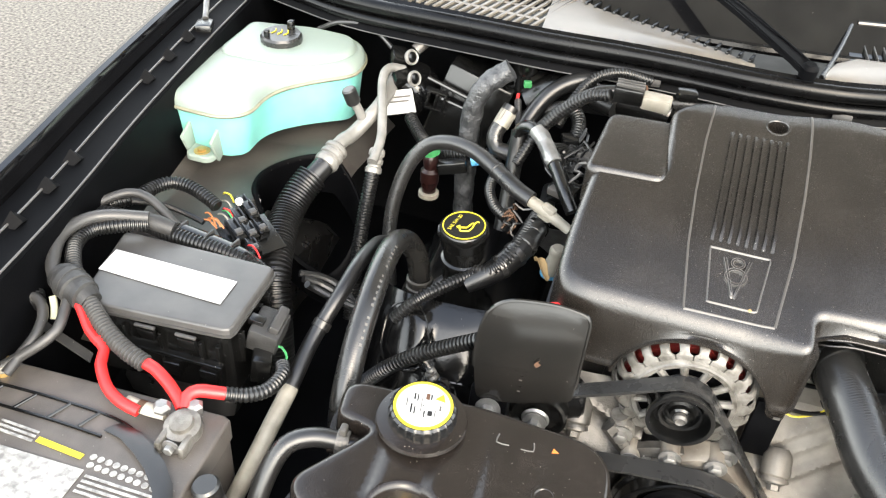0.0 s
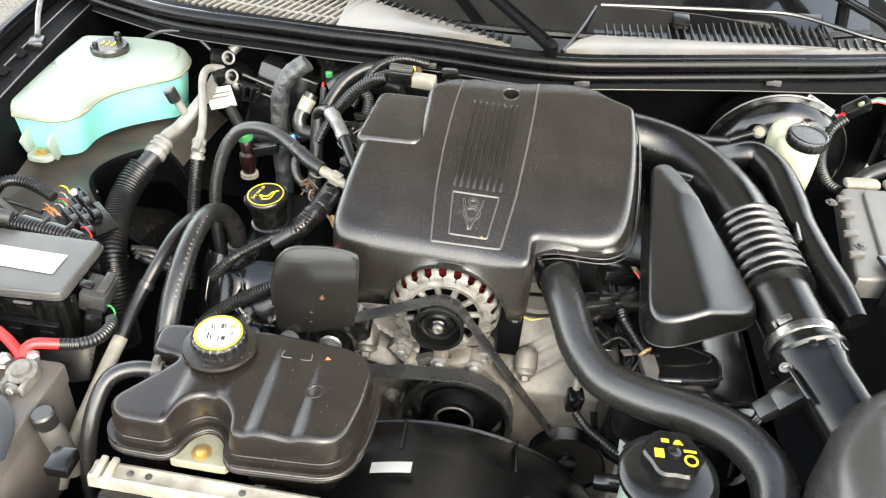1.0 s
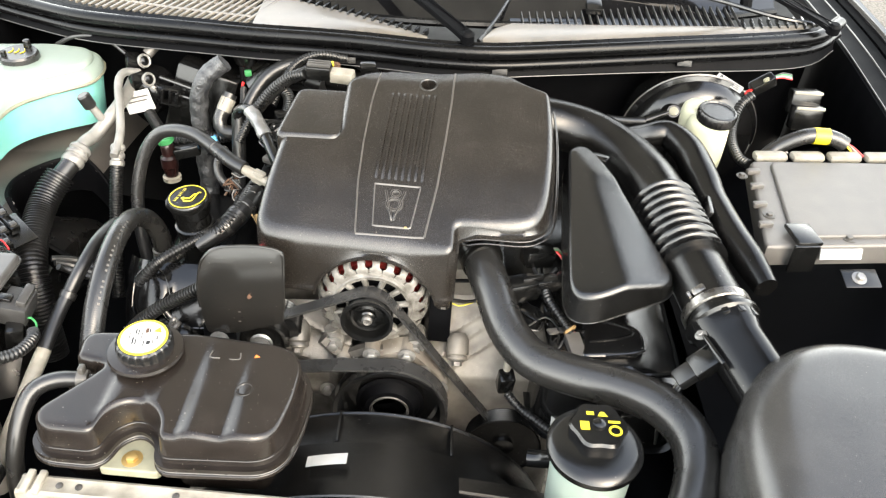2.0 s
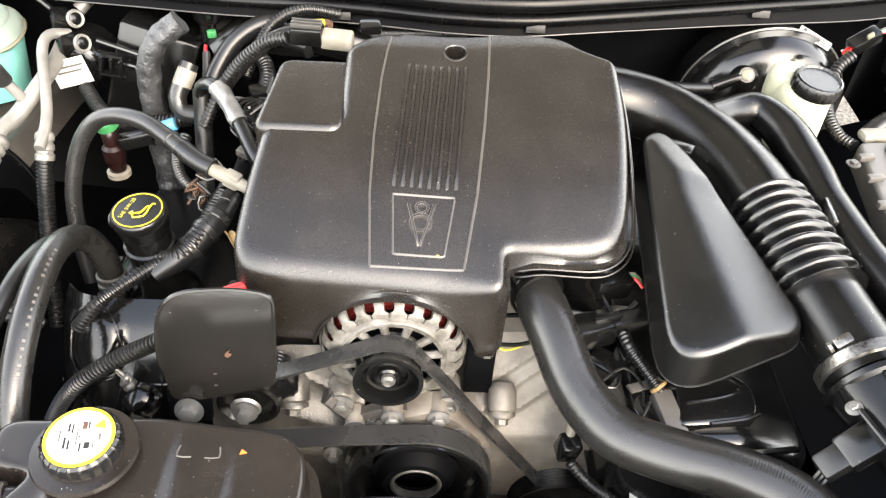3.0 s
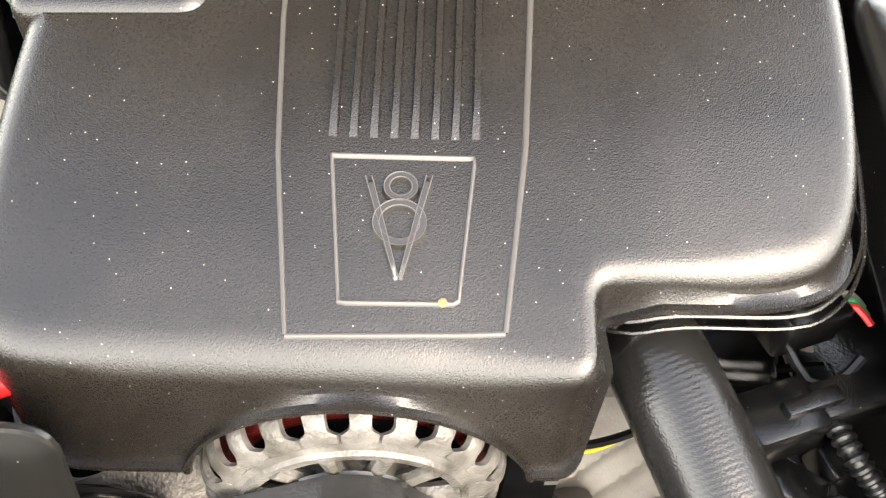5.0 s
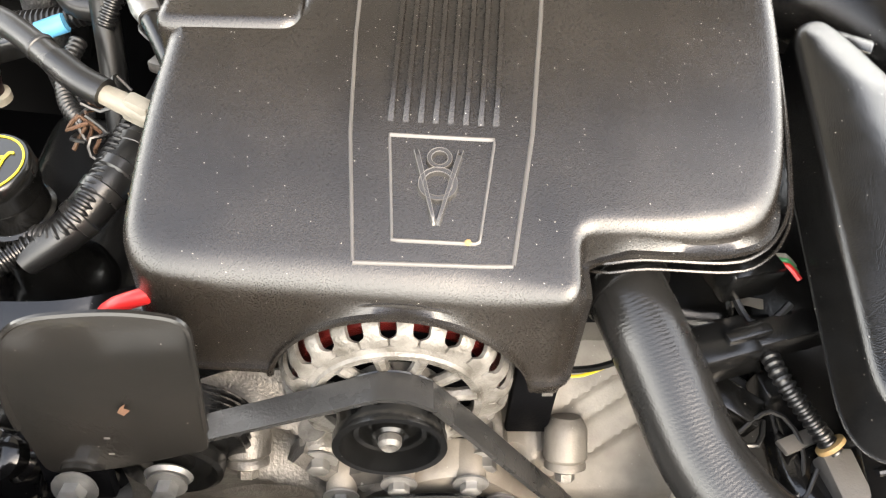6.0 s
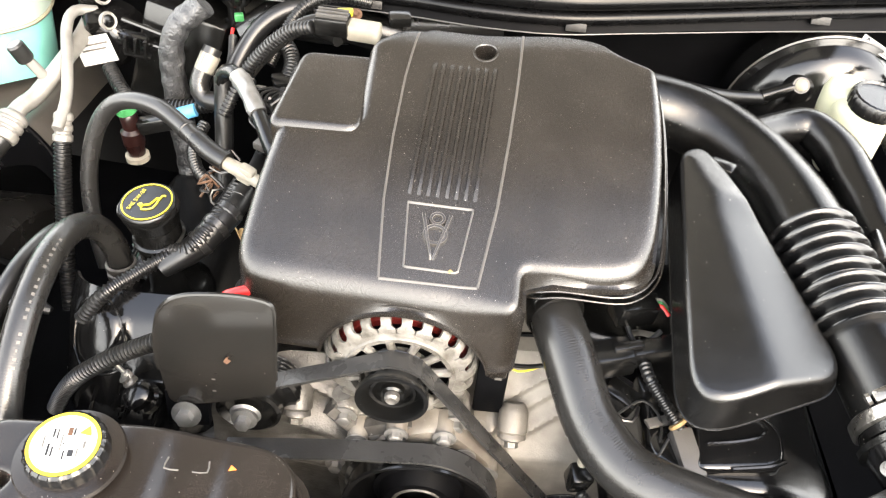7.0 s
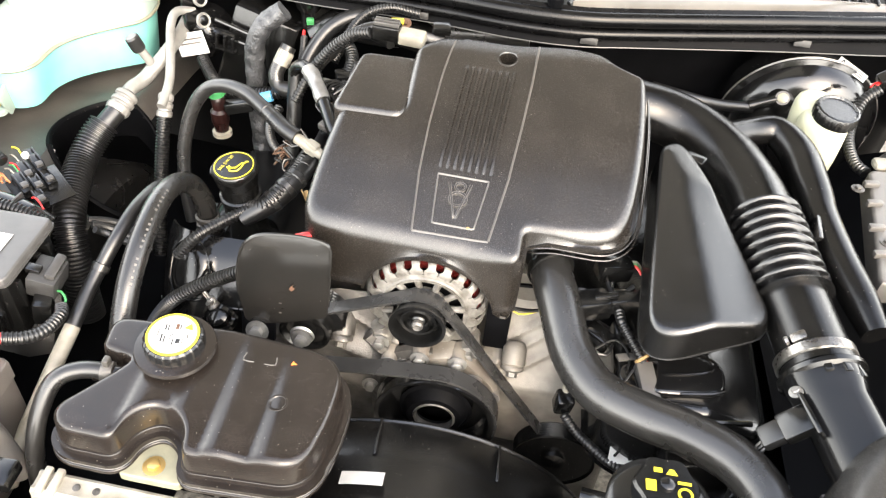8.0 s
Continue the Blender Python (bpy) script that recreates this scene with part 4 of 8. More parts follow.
part("copper_coil", lathe([(AK * r, h) for r, h in ((0.06, 0.018), (0.0735, 0.018), (0.0765, 0.024), (0.0765, 0.034), (0.06, 0.034))], (AC.x, AY, AC.z), (0, 1, 0), 64, wave=lambda a: 1 + 0.012 * math.sin(a * 36)), COPPER, alt, "red lacquered copper windings")
part("inner_drum", lathe([(AK * r, h) for r, h in ((0.02, 0.016), (0.0655, 0.017), (0.0655, 0.05), (0.01, 0.05))], (AC.x, AY, AC.z), (0, 1, 0), 40), DARK, alt)
part("face_ring", lathe([(AK * r, h) for r, h in ((0.0545, 0.005), (0.0555, 0.0), (0.0610, -0.0006), (0.0625, 0.0018), (0.0665, 0.0030), (0.0668, 0.007), (0.0555, 0.010), (0.0545, 0.005))], (AC.x, AY, AC.z), (0, 1, 0), 56), ALU, alt)
part("hub", lathe([(AK * r, h) for r, h in ((0.022, -0.008), (0.030, -0.006), (0.034, 0.002), (0.034, 0.014), (0.02, 0.014))], (AC.x, AY, AC.z), (0, 1, 0), 32), ALU, alt)
for i in range(12):
    a = radians(12 + 30 * i)
    part("spoke", tube([(*around(0.028, a, AY + 0.004), 0.0066), (*around(0.043, a, AY + 0.003), 0.0050), (*around(0.058, a, AY + 0.003), 0.0058)], 0.005, 8), ALU, alt)
NF = 22
PROF = [(0.0655, 0.0030), (0.0720, 0.0040), (0.0765, 0.0055), (0.0790, 0.0075), (0.0810, 0.0100), (0.0826, 0.0135), (0.0838, 0.0180), (0.0845, 0.0240), (0.0848, 0.0320)]
for i in range(NF):
    a, rows, s, last = 2 * math.pi * (i + 0.25) / NF, [], 0.0, PROF[0]
    for r, y in [tuple(np.array(PROF[0]) * (1 - k / 4) + np.array(PROF[1]) * k / 4) for k in range(4)] + [tuple(np.array(PROF[1]) * (1 - k / 4) + np.array(PROF[2]) * k / 4) for k in range(4)] + [tuple(np.array(PROF[2]) * (1 - k / 2) + np.array(PROF[3]) * k / 2) for k in range(2)] + PROF[3:]:
        s += math.hypot(r - last[0], y - last[1])
        last = (r, y)
        gap, cut = 0.0056, s - 0.0085
        half = math.pi * r / NF + 0.0001 - (math.sqrt(max(0.0, gap ** 2 - max(0.0, gap - cut) ** 2)) if cut > 0 else 0.0)
        w, lag = half / r, max(0.0, y - 0.008) * 1.0
        rows.append([around(r + q, a + lag + u * w, AY + y + v) for u, q, v in ((-1, -0.003, 0.003), (-0.90, -0.0006, 0.0006), (0, 0.0004, -0.0004), (0.90, -0.0006, 0.0006), (1, -0.003, 0.003))])
    part("fin", sheet(rows, 0.003), ALU, alt)
part("shoulder_ring", lathe([(AK * r, h) for r, h in ((0.0848, 0.030), (0.0874, 0.032), (0.0874, 0.040), (0.0848, 0.042), (0.0848, 0.030))], (AC.x, AY, AC.z), (0, 1, 0), 56), ALU, alt)
for x, z, r in ((-0.058, 0.722, 0.015), (0.074, 0.725, 0.013), (0.082, 0.70, 0.012)):
    e = part("ear", lathe([(r, 0), (r + 0.003, 0.004), (r + 0.003, 0.04), (r, 0.044)], (x, AY - 0.006, z), (0, 1, 0), 20), ALU, alt)
    part("ear_bolt", bolt((x, AY - 0.007, z), (0, -1, 0), 0.009, 0.010), STEEL, e)
part("arm", tube([around(0.085, radians(220), AY + 0.012), (-0.058, AY + 0.012, 0.722)], 0.013, 10), ALU, alt)
part("arm", tube([around(0.085, radians(318), AY + 0.012), (0.078, AY + 0.012, 0.715)], 0.013, 10), ALU, alt)
pul = part("pulley", lathe([(0.012, 0.010), (0.022, 0.010), (0.0225, 0.004), (0.026, 0.003), (0.0275, 0.010), (0.033, 0.010), (0.0345, 0.006), (0.0355, -0.008), (0.0405, -0.008), (0.0405, 0.0), (0.039, 0.002), (0.039, 0.026), (0.041, 0.030), (0.02, 0.034)], (0, -0.008, 0.80), (0, 1, 0), 40), BLACK, alt, "black grooved pulley")
part("pulley_hub", lathe([(0.004, -0.002), (0.010, -0.002), (0.0125, 0.000), (0.0135, 0.006), (0.019, 0.008), (0.0195, 0.014)], (0, -0.006, 0.80), (0, 1, 0), 28), BLACK, pul)
part("pulley_nut", lathe([(0.0085, 0), (0.0085, 0.005), (0.006, 0.008), (0.004, 0.007)], (0, -0.008, 0.80), (0, -1, 0), 12), ALUDULL, pul)

# ---- engine cover ----
cover = thing("engine_cover", "grained black plastic V8 engine cover with raised ribs", "engine cover", (0.05, 0.2, 0.8))
def ctop(x, y):
    z = 0.9205 + 0.48 * (y - 0.07) - 0.25 * max(0, y - 0.14) ** 1.6
    t = min(1, max(0, (x - 0.055) / 0.115))
    z += 0.010 * t * t * (3 - 2 * t)
    return z - 0.9 * max(0, y - 0.34) ** 1.4
def wall_y(x):
    return 0.0465 - 0.062 * (x + 0.09)
def cbot(x, y):
    if y < wall_y(x) + 0.008 and x < 0.128:
        d = abs(x - 0.0066)
        if d < 0.098:
            return max(0.8125, 0.785 + math.sqrt(max(0, 0.0985 ** 2 - d * d)))
        return 0.8125
    if x < -0.12:
        return min(0.8125 + max(0, y - 0.06) * 0.5, ctop(x, y) - 0.05)
    if x > 0.115 and y < 0.12:
        return 0.912 - 0.02 * max(0, 1 - (x - 0.12) / 0.04)
    return ctop(x, y) - 0.052
def edge_r(x, y):
    if y < 0.068:
        return 0.017 - 0.008 * min(1.0, max(0.0, (x - 0.05) / 0.065))
    return 0.017 if x < 0.0 else 0.009 if y < 0.12 and x < 0.17 else 0.009 + 0.005 * min(1.0, max(0.0, (x - 0.17) / 0.04))
OUT = [(-0.182, 0.051, 0.045), (0.1255, 0.032, 0.014), (0.1265, 0.0755, 0.010), (0.230, 0.0705, 0.05), (0.267, 0.095, 0.05), (0.279, 0.19, 0.06), (0.281, 0.27, 0.04), (0.277, 0.335, 0.012),
       (0.235, 0.352, 0.02), (0.212, 0.380, 0.02), (-0.035, 0.392, 0.025), (-0.072, 0.352, 0.015), (-0.074, 0.229, 0.014), (-0.164, 0.227, 0.010), (-0.178, 0.13, 0.05)]
part("shell", shell(OUT, ctop, cbot, edge_r, 0.004, lip=0.004, draft=0.004, hole=(0.069, 0.343, 0.0135, 0.02), floor=False, grid=0.007), COVER, cover)
def step_z(x, y):
    return ctop(-0.1, 0.23) + 0.002 + 0.17 * (y - 0.23)
part("step_panel", shell([(-0.175, 0.214, 0.016), (-0.068, 0.214, 0.016), (-0.060, 0.345, 0.01), (-0.156, 0.345, 0.018)], step_z, lambda x, y: step_z(x, y) - 0.06, 0.010, 0.004), COVER, cover)
def on_cover(x, y, h=0.0):
    return Vector((x, y, ctop(x, y) + h))
def ridge(pts, w=0.0021, h=0.0016, closed=False):
    """A low moulded ridge with sloping flanks that follows the cover."""
    P = resample([Vector(q) for q in pts], 0.004, closed)
    if closed:
        P = P + P[:2]
    rows = []
    for i, p in enumerate(P):
        d = (P[min(i + 1, len(P) - 1)] - P[max(i - 1, 0)]).normalized()
        n = Vector((-d.y, d.x))
        rows.append([on_cover(p.x + n.x * w * u, p.y + n.y * w * u, h * g) for u, g in ((-1.0, -0.5), (-0.55, 0.8), (0.0, 1.0), (0.55, 0.8), (1.0, -0.5))])
    return sheet(rows)
# ridges take the lighter colour in place of their specular line
part("strip_ridge", ridge([(-0.015, 0.372), (-0.024, 0.2975), (-0.029, 0.213), (-0.030, 0.139), (-0.0252, 0.0568)], 0.0017), BEAD, cover)
part("strip_ridge", ridge([(0.114, 0.376), (0.110, 0.2975), (0.104, 0.2235), (0.095, 0.139), (0.080, 0.0548)], 0.0020), BEAD, cover)
part("strip_ridge", ridge([(-0.0252, 0.0568), (0.080, 0.0548)], 0.0015), BEAD, cover)
for i in range(8):
    t = i / 7
    a, b = Vector((-0.0024 + 0.0726 * t, 0.148 - 0.0026 * t)), Vector((0.0105 + 0.072 * t, 0.319 - 0.002 * t))
    rows = []
    for k in range(14):
        p = a.lerp(b, k / 13)
        h = 0.0 if k in (0, 13) else 0.0042
        rows.append([on_cover(p.x + u, p.y, g * h + 0.0003) for u, g in ((-0.0024, 0), (-0.0016, 1), (0.0016, 1), (0.0024, 0))])
    part("rib", sheet(rows), COVER, cover)
badge = part("badge_frame", ridge([(-0.003, 0.1388), (0.0693, 0.1363), (0.0578, 0.0688), (0.0, 0.0707)], 0.0014, closed=True), BEAD, cover, "raised emblem frame")
EMH = 0.0030
def ring_on(cx, cy, r0, r1):
    """A flat raised ring with sloping sides on the cover."""
    rows = []
    for a in np.linspace(0, 2 * math.pi, 41):
        c, q = math.cos(a), math.sin(a)
        rows.append([on_cover(cx + r * c, cy + 0.80 * r * q, h) for r, h in ((r0 - 0.0012, -0.0004), (r0, EMH), (r1, EMH), (r1 + 0.0012, -0.0004))])
    return sheet(rows)
def bar_on(a, b, w0, w1):
    """A flat raised bar with sloping sides from a to b."""
    a, b = Vector(a), Vector(b)
    n = (b - a).normalized()
    n = Vector((-n.y, n.x))
    rows = []
    for k in range(15):
        t = k / 14
        p, w = a.lerp(b, t), w0 + (w1 - w0) * t
        h = -0.0004 if k in (0, 14) else EMH + 0.0003
        rows.append([on_cover(p.x + n.x * u, p.y + n.y * u, g) for u, g in ((-w - 0.0012, -0.0004), (-w, h), (w, h), (w + 0.0012, -0.0004))])
    return sheet(rows)
part("emblem_ring", ring_on(0.0313, 0.1220, 0.0056, 0.0084), EMB, badge)
part("emblem_ring", ring_on(0.0302, 0.1052, 0.0099, 0.0132), EMB, badge)
# thin pale outlines drawn as the glint on the emblem's bevels
for cx, cy, r in ((0.0313, 0.1220, 0.0056), (0.0313, 0.1220, 0.0084), (0.0302, 0.1052, 0.0099), (0.0302, 0.1052, 0.0132)):
    part("edge_highlight", tube([tuple(on_cover(cx + r * math.cos(a), cy + 0.80 * r * math.sin(a), EMH)) for a in np.linspace(0, 2 * math.pi, 33)], 0.00035, 5, 0.01), BEAD, badge)
for sx in (-1, 1):
    for d in (-1, 1):
        part("edge_highlight", tube([tuple(on_cover(0.0306 + sx * 0.0152 + d * 0.0016, 0.1270, EMH)), tuple(on_cover(0.0290 + sx * 0.0010 + d * 0.0009, 0.0800, EMH))], 0.00035, 5, 0.01), BEAD, badge)
    part("emblem_arm", bar_on((0.0306 + sx * 0.0152, 0.1270), (0.0290 + sx * 0.0010, 0.0800), 0.0016, 0.0009), EMB, badge)
part("hole_rim", tube([tuple(on_cover(0.069 + 0.0145 * math.cos(a), 0.343 + 0.0145 * math.sin(a))) for a in np.linspace(0, 2 * math.pi, 25)], 0.0016, 6, 0.02), COVER, cover)
arch = [(0.0066 + 0.0985 * math.cos(a), wall_y(0.0066 + 0.0985 * math.cos(a)) - 0.003, 0.785 + 0.0985 * math.sin(a)) for a in np.linspace(radians(10), radians(170), 40)]
part("arch_rim", tube(arch, 0.0028, 8, 0.02), COVER, cover)
for x, z in ((-0.086, 0.8600), (0.104, 0.8640)):
    part("vent_slot", block((0.010, 0.003, 0.0035), (x, wall_y(x) - 0.0005, z), 0.001), DARK, cover)
part("mud_spot", lathe([(0.0032, 0), (0.0028, 0.0008), (0.001, 0.0010)], (-0.092, wall_y(-0.092) - 0.0008, 0.860), (0, -1, 0), 9), TAN, cover, "dried mud spot")
part("arch_bead", tube([(0.0066 + 0.1065 * math.cos(a), wall_y(0.0066 + 0.1065 * math.cos(a)) - 0.0008, 0.785 + 0.1065 * math.sin(a)) for a in np.linspace(radians(14), radians(166), 40)], 0.0015, 6, 0.02), COVER, cover)
part("foot_sticker", block((0.008, 0.0006, 0.004), (0.116, 0.0300, 0.798), 0.0), GREYBOX, cover, "small grey sticker")
part("leg", block((0.022, 0.018, 0.03), (0.115, 0.042, 0.806), 0.005), COVER, cover)
RIM = [(0.131, 0.076, 0.897), (0.145, 0.067, 0.905), (0.17, 0.0665, 0.910), (0.225, 0.0645, 0.910), (0.250, 0.073, 0.910), (0.270, 0.092, 0.913), (0.281, 0.12, 0.924), (0.287, 0.19, 0.953), (0.289, 0.27, 0.983), (0.286, 0.325, 1.004)]
part("rim_bead", tube(RIM, 0.0014, 6), COVER, cover)
part("rim_bead", tube([(x + 0.003, y - 0.003, z - 0.006) for x, y, z in RIM], 0.0012, 6), COVER, cover)
part("crumb", lathe([(0.002, 0), (0.0025, 0.001), (0.001, 0.0022)], on_cover(0.0503, 0.0695, 0.0005), (0, -0.43, 0.9), 7), TAN, cover)

# ---- coolant expansion tank ----
deg = thing("coolant_expansion_tank", "brown-black coolant expansion tank with a yellow-rimmed cap", "coolant tank", (-0.24, -0.18, 0.74))
CREASES = (-0.320, -0.267, -0.212, -0.153)
def dtop(x, y):
    front = min(1.0, max(0.0, (-0.085 - y) / 0.18))
    z = 0.830 - 0.004 * front
    for a, b in zip(CREASES, CREASES[1:] + (-0.080,)):
        u = (x - a) / (b - a)
        if 0 <= u < 1:
            z += 0.040 * front * u * (1 - u) ** 2.2
    return z
DEG = [(-0.392, -0.098, 0.03), (-0.23, -0.090, 0.02), (-0.10, -0.105, 0.03), (-0.074, -0.135, 0.03), (-0.076, -0.20, 0.02), (-0.090, -0.276, 0.035), (-0.232, -0.279, 0.012), (-0.240, -0.240, 0.025), (-0.275, -0.218, 0.03), (-0.308, -0.238, 0.02),
       (-0.318, -0.275, 0.012), (-0.385, -0.272, 0.02), (-0.402, -0.245, 0.02), (-0.352, -0.180, 0.02), (-0.340, -0.160, 0.01), (-0.385, -0.150, 0.008)]
part("tank", shell(DEG, dtop, 0.775, 0.009, 0.004, draft=0.004, lip=0.008, lip_h=0.006, grid=0.0055, creases=CREASES), DEGAS, deg)
part("weld_bead", tube([(p.x, p.y, 0.7905) for p in (lambda q: q + q[:2])(list(inset(rounded(DEG, 0.008), -0.0035)))], 0.0014, 6, 0.02), DEGAS, deg)
part("lower_tank", shell([(x, y, r) for x, y, r in DEG], 0.7735, 0.70, 0.004, 0.006, steps=2, draft=-0.022, lip=0.0), DEGAS, deg)
part("weld_flange", shell([(p.x, p.y) for p in inset(rounded(DEG, 0.005), -0.0135)], 0.7715, 0.7655, 0.0025, 0.006, steps=3), DEGAS, deg)
part("flange_bead", tube([(p.x, p.y, 0.7722) for p in (lambda q: q + q[:2])(list(inset(rounded(DEG, 0.008), -0.0105)))], 0.0012, 6, 0.02), BEAD, deg)
for x, y in ((-0.1495, -0.286), (-0.380, -0.279), (-0.083, -0.213)):
    part("moulding_pin", lathe([(0.0030, 0), (0.0026, 0.007), (0.0018, 0.008)], (x, y, 0.771), (0, 0, 1), 8), DEGAS, deg)
part("moulded_ring", lathe([(0.0075, -0.004), (0.0085, 0.0), (0.010, 0.0012), (0.0122, 0.0010), (0.0140, -0.003)], (-0.142, -0.194, dtop(-0.142, -0.194) - 0.0004), (-0.05, 0.03, 1), 32), DEGAS, deg)
for x, y, s in ((-0.199, -0.139, 1), (-0.166, -0.139, -1)):
    part("corner_mark", tube([(x - 0.003 * s, y + 0.012, dtop(x, y) + 0.0002), (x - 0.004 * s, y, dtop(x, y) + 0.0002), (x + 0.010 * s, y - 0.001, dtop(x, y) + 0.0002)], 0.0009, 5), GREYBOX, deg)
part("level_arrow", fan_poly([(-0.0035, -0.003), (0.0042, -0.001), (-0.002, 0.0036)], 0.0005, None, pose(-0.139, -0.133, dtop(-0.139, -0.133) + 0.0003)), LEVEL, deg, "small orange arrow mark")
part("mount_tab", shell([(-0.318, -0.285, 0.01), (-0.235, -0.288, 0.01), (-0.245, -0.235, 0.02), (-0.305, -0.235, 0.02)], 0.767, 0.755, 0.003, 0.005), TABM, deg, "yellowed mounting tab")
part("mount_bolt", bolt((-0.277, -0.268, 0.766), (0, 0, 1), 0.008, 0.007), BRASS, deg)
neck = part("neck_flange", lathe([(0.042, -0.008), (0.049, -0.003), (0.051, 0.002), (0.0495, 0.006), (0.044, 0.007), (0.038, 0.008), (0.036, 0.02), (0.03, 0.02)], (-0.288, -0.143, 0.8385), (0, -0.02, 1), 48), DEGAS, deg)
cap = part("cap", lathe([(0.0365, 0.009), (0.037, 0.022), (0.036, 0.027), (0.0335, 0.029), (0.033, 0.0295), (0.01, 0.0295)], (-0.287, -0.143, 0.836), (0.0, -0.06, 1), 192, wave=lambda a: 1 + 0.03 * max(0, math.cos(a * 24)) ** 3), BLACK, deg, "ribbed black screw cap")
def disc(r0, r1, at, axis, h=0.0008):
    return lathe([(r0, 0), (r1, 0), (r1, h), (r0, h), (r0, 0)], at, axis, 40)
part("yellow_rim", disc(0.0292, 0.0326, (-0.287, -0.1448, 0.8657), (0, -0.06, 1)), YELLOW, cap)
part("white_label", disc(0.001, 0.0293, (-0.287, -0.1448, 0.8657), (0, -0.06, 1), 0.0007), WHITE, cap)
CM = pose(-0.287, -0.1448, 0.8668, 3.4, 0, 4)
for u, v, w, h, m in ((-0.011, 0.010, 0.0016, 0.009, LOOM), (-0.0075, 0.009, 0.0012, 0.010, LOOM), (-0.012, -0.007, 0.0018, 0.012, LOOM), (-0.008, -0.009, 0.0014, 0.010, LOOM), (0.003, 0.012, 0.004, 0.008, RUST), (0.007, 0.012, 0.0014, 0.007, LOOM),
                      (0.009, -0.010, 0.0050, 0.0065, LOOM), (0.003, -0.012, 0.0014, 0.009, LOOM), (0.0145, -0.009, 0.0012, 0.008, GREYBOX), (0.019, -0.001, 0.0022, 0.007, GREYBOX), (-0.018, 0.001, 0.0012, 0.012, GREYBOX), (-0.002, 0.0, 0.0010, 0.018, GREYBOX)):
    part("printed_mark", block((w, h, 0.0004), CM @ pose(u, v, 0, 0, 0, 4), 0), m, cap)
part("warning_triangle", fan_poly([(-0.006, -0.004), (0.006, -0.004), (0.0, 0.006)], 0.0004, None, CM @ pose(0.018, 0.013, 0, 0, 0, -12)), YELLOW, cap)
part("nipple", tube([(-0.352, -0.172, 0.805), (-0.37, -0.175, 0.806), (-0.385, -0.178, 0.806)], 0.011, 12), DEGAS, deg)
oh = thing("overflow_hose", "grey-black rubber overflow hose with a spring clamp", "hose", (-0.43, -0.22, 0.6))
part("hose", tube([(-0.365, -0.174, 0.808), (-0.40, -0.180, 0.812), (-0.428, -0.196, 0.805), (-0.442, -0.222, 0.775), (-0.448, -0.245, 0.735), (-0.452, -0.26, 0.68), (-0.455, -0.27, 0.60)], 0.0115, 14), RUBBER, oh)
part("clamp", lathe([(0.0135, 0), (0.0140, 0.004), (0.0140, 0.010), (0.0135, 0.014)], (-0.362, -0.1735, 0.808), (-1, -0.15, 0.1), 20), ALUDULL, oh)
part("clamp_ear", block((0.008, 0.012, 0.012), (-0.368, -0.172, 0.826), 0.002), ALUDULL, oh)

# ---- oil filler ----
oil = thing("oil_filler_cap", "black oil filler cap with a yellow oil can symbol", "oil cap", (-0.322, 0.186, 0.80))
OA = Vector((-0.05, -0.10, 1)).normalized()
part("neck", lathe([(0.048, -0.09), (0.046, -0.07), (0.040, -0.060), (0.034, -0.052), (0.0315, -0.02), (0.0305, 0.02), (0.033, 0.022), (0.033, 0.030), (0.0295, 0.032), (0.0290, 0.06), (0.02, 0.062)], Vector((-0.322, 0.186, 0.874)) - OA * 0.085, OA, 28), BLACK, oil)
part("cap", lathe([(0.025, -0.036), (0.030, -0.034), (0.0325, -0.028), (0.0335, -0.016), (0.0352, -0.013), (0.0352, -0.003), (0.033, 0.0), (0.02, 0.0)], (-0.322, 0.186, 0.876), OA, 40), BLACK, oil)
part("wing", block((0.075, 0.022, 0.014), Matrix.Translation((-0.322, 0.186, 0.8665)) @ Vector((0, 0, 1)).rotation_difference(OA).to_matrix().to_4x4() @ pose(0, 0, 0, 0, 0, 12), 0.006), BLACK, oil)
OM = Matrix.Translation(Vector((-0.322, 0.186, 0.8764))) @ Vector((0, 0, 1)).rotation_difference(OA).to_matrix().to_4x4() @ pose(0, 0, 0, 0, 0, 12) @ Matrix.Scale(0.9, 4)
part("yellow_ring", disc(0.0290, 0.0306, OM.translation, OA, 0.0006), YELLOW, oil)
for pts in ([(-0.004, -0.014), (0.010, -0.014), (0.018, 0.002), (0.014, 0.004), (0.006, -0.006), (-0.004, -0.006), (-0.004, -0.014)], [(0.018, 0.002), (0.022, 0.008), (0.026, 0.007)], [(-0.004, -0.008), (-0.009, -0.004), (-0.004, -0.002)]):
    part("oil_can_symbol", tube([tuple(OM @ Vector((x - 0.002, y, 0.0004))) for x, y in pts], 0.0012, 5, 0.02), YELLOW, oil)
part("oil_grade_writing", letters("SAE 5W-20", 0.0085, OM @ pose(-0.014, 0.006, 0.0012, 0, 0, 62)), YELLOW, oil, "yellow writing SAE 5W-20")

# ---- upper radiator hose ----
rh = thing("upper_radiator_hose", "thick black rubber upper radiator hose with dusty sheen", "hose", (0.32, -0.1, 0.6))
part("hose", tube([(0.166, 0.115, 0.850), (0.174, 0.080, 0.853), (0.192, 0.028, 0.838), (0.214, -0.030, 0.815), (0.250, -0.075, 0.802), (0.305, -0.103, 0.802), (0.365, -0.128, 0.808), (0.418, -0.160, 0.812), (0.450, -0.205, 0.808), (0.455, -0.255, 0.795), (0.435, -0.315, 0.775), (0.42, -0.36, 0.75)], 0.030, 28, 0.010), HOSE, rh)
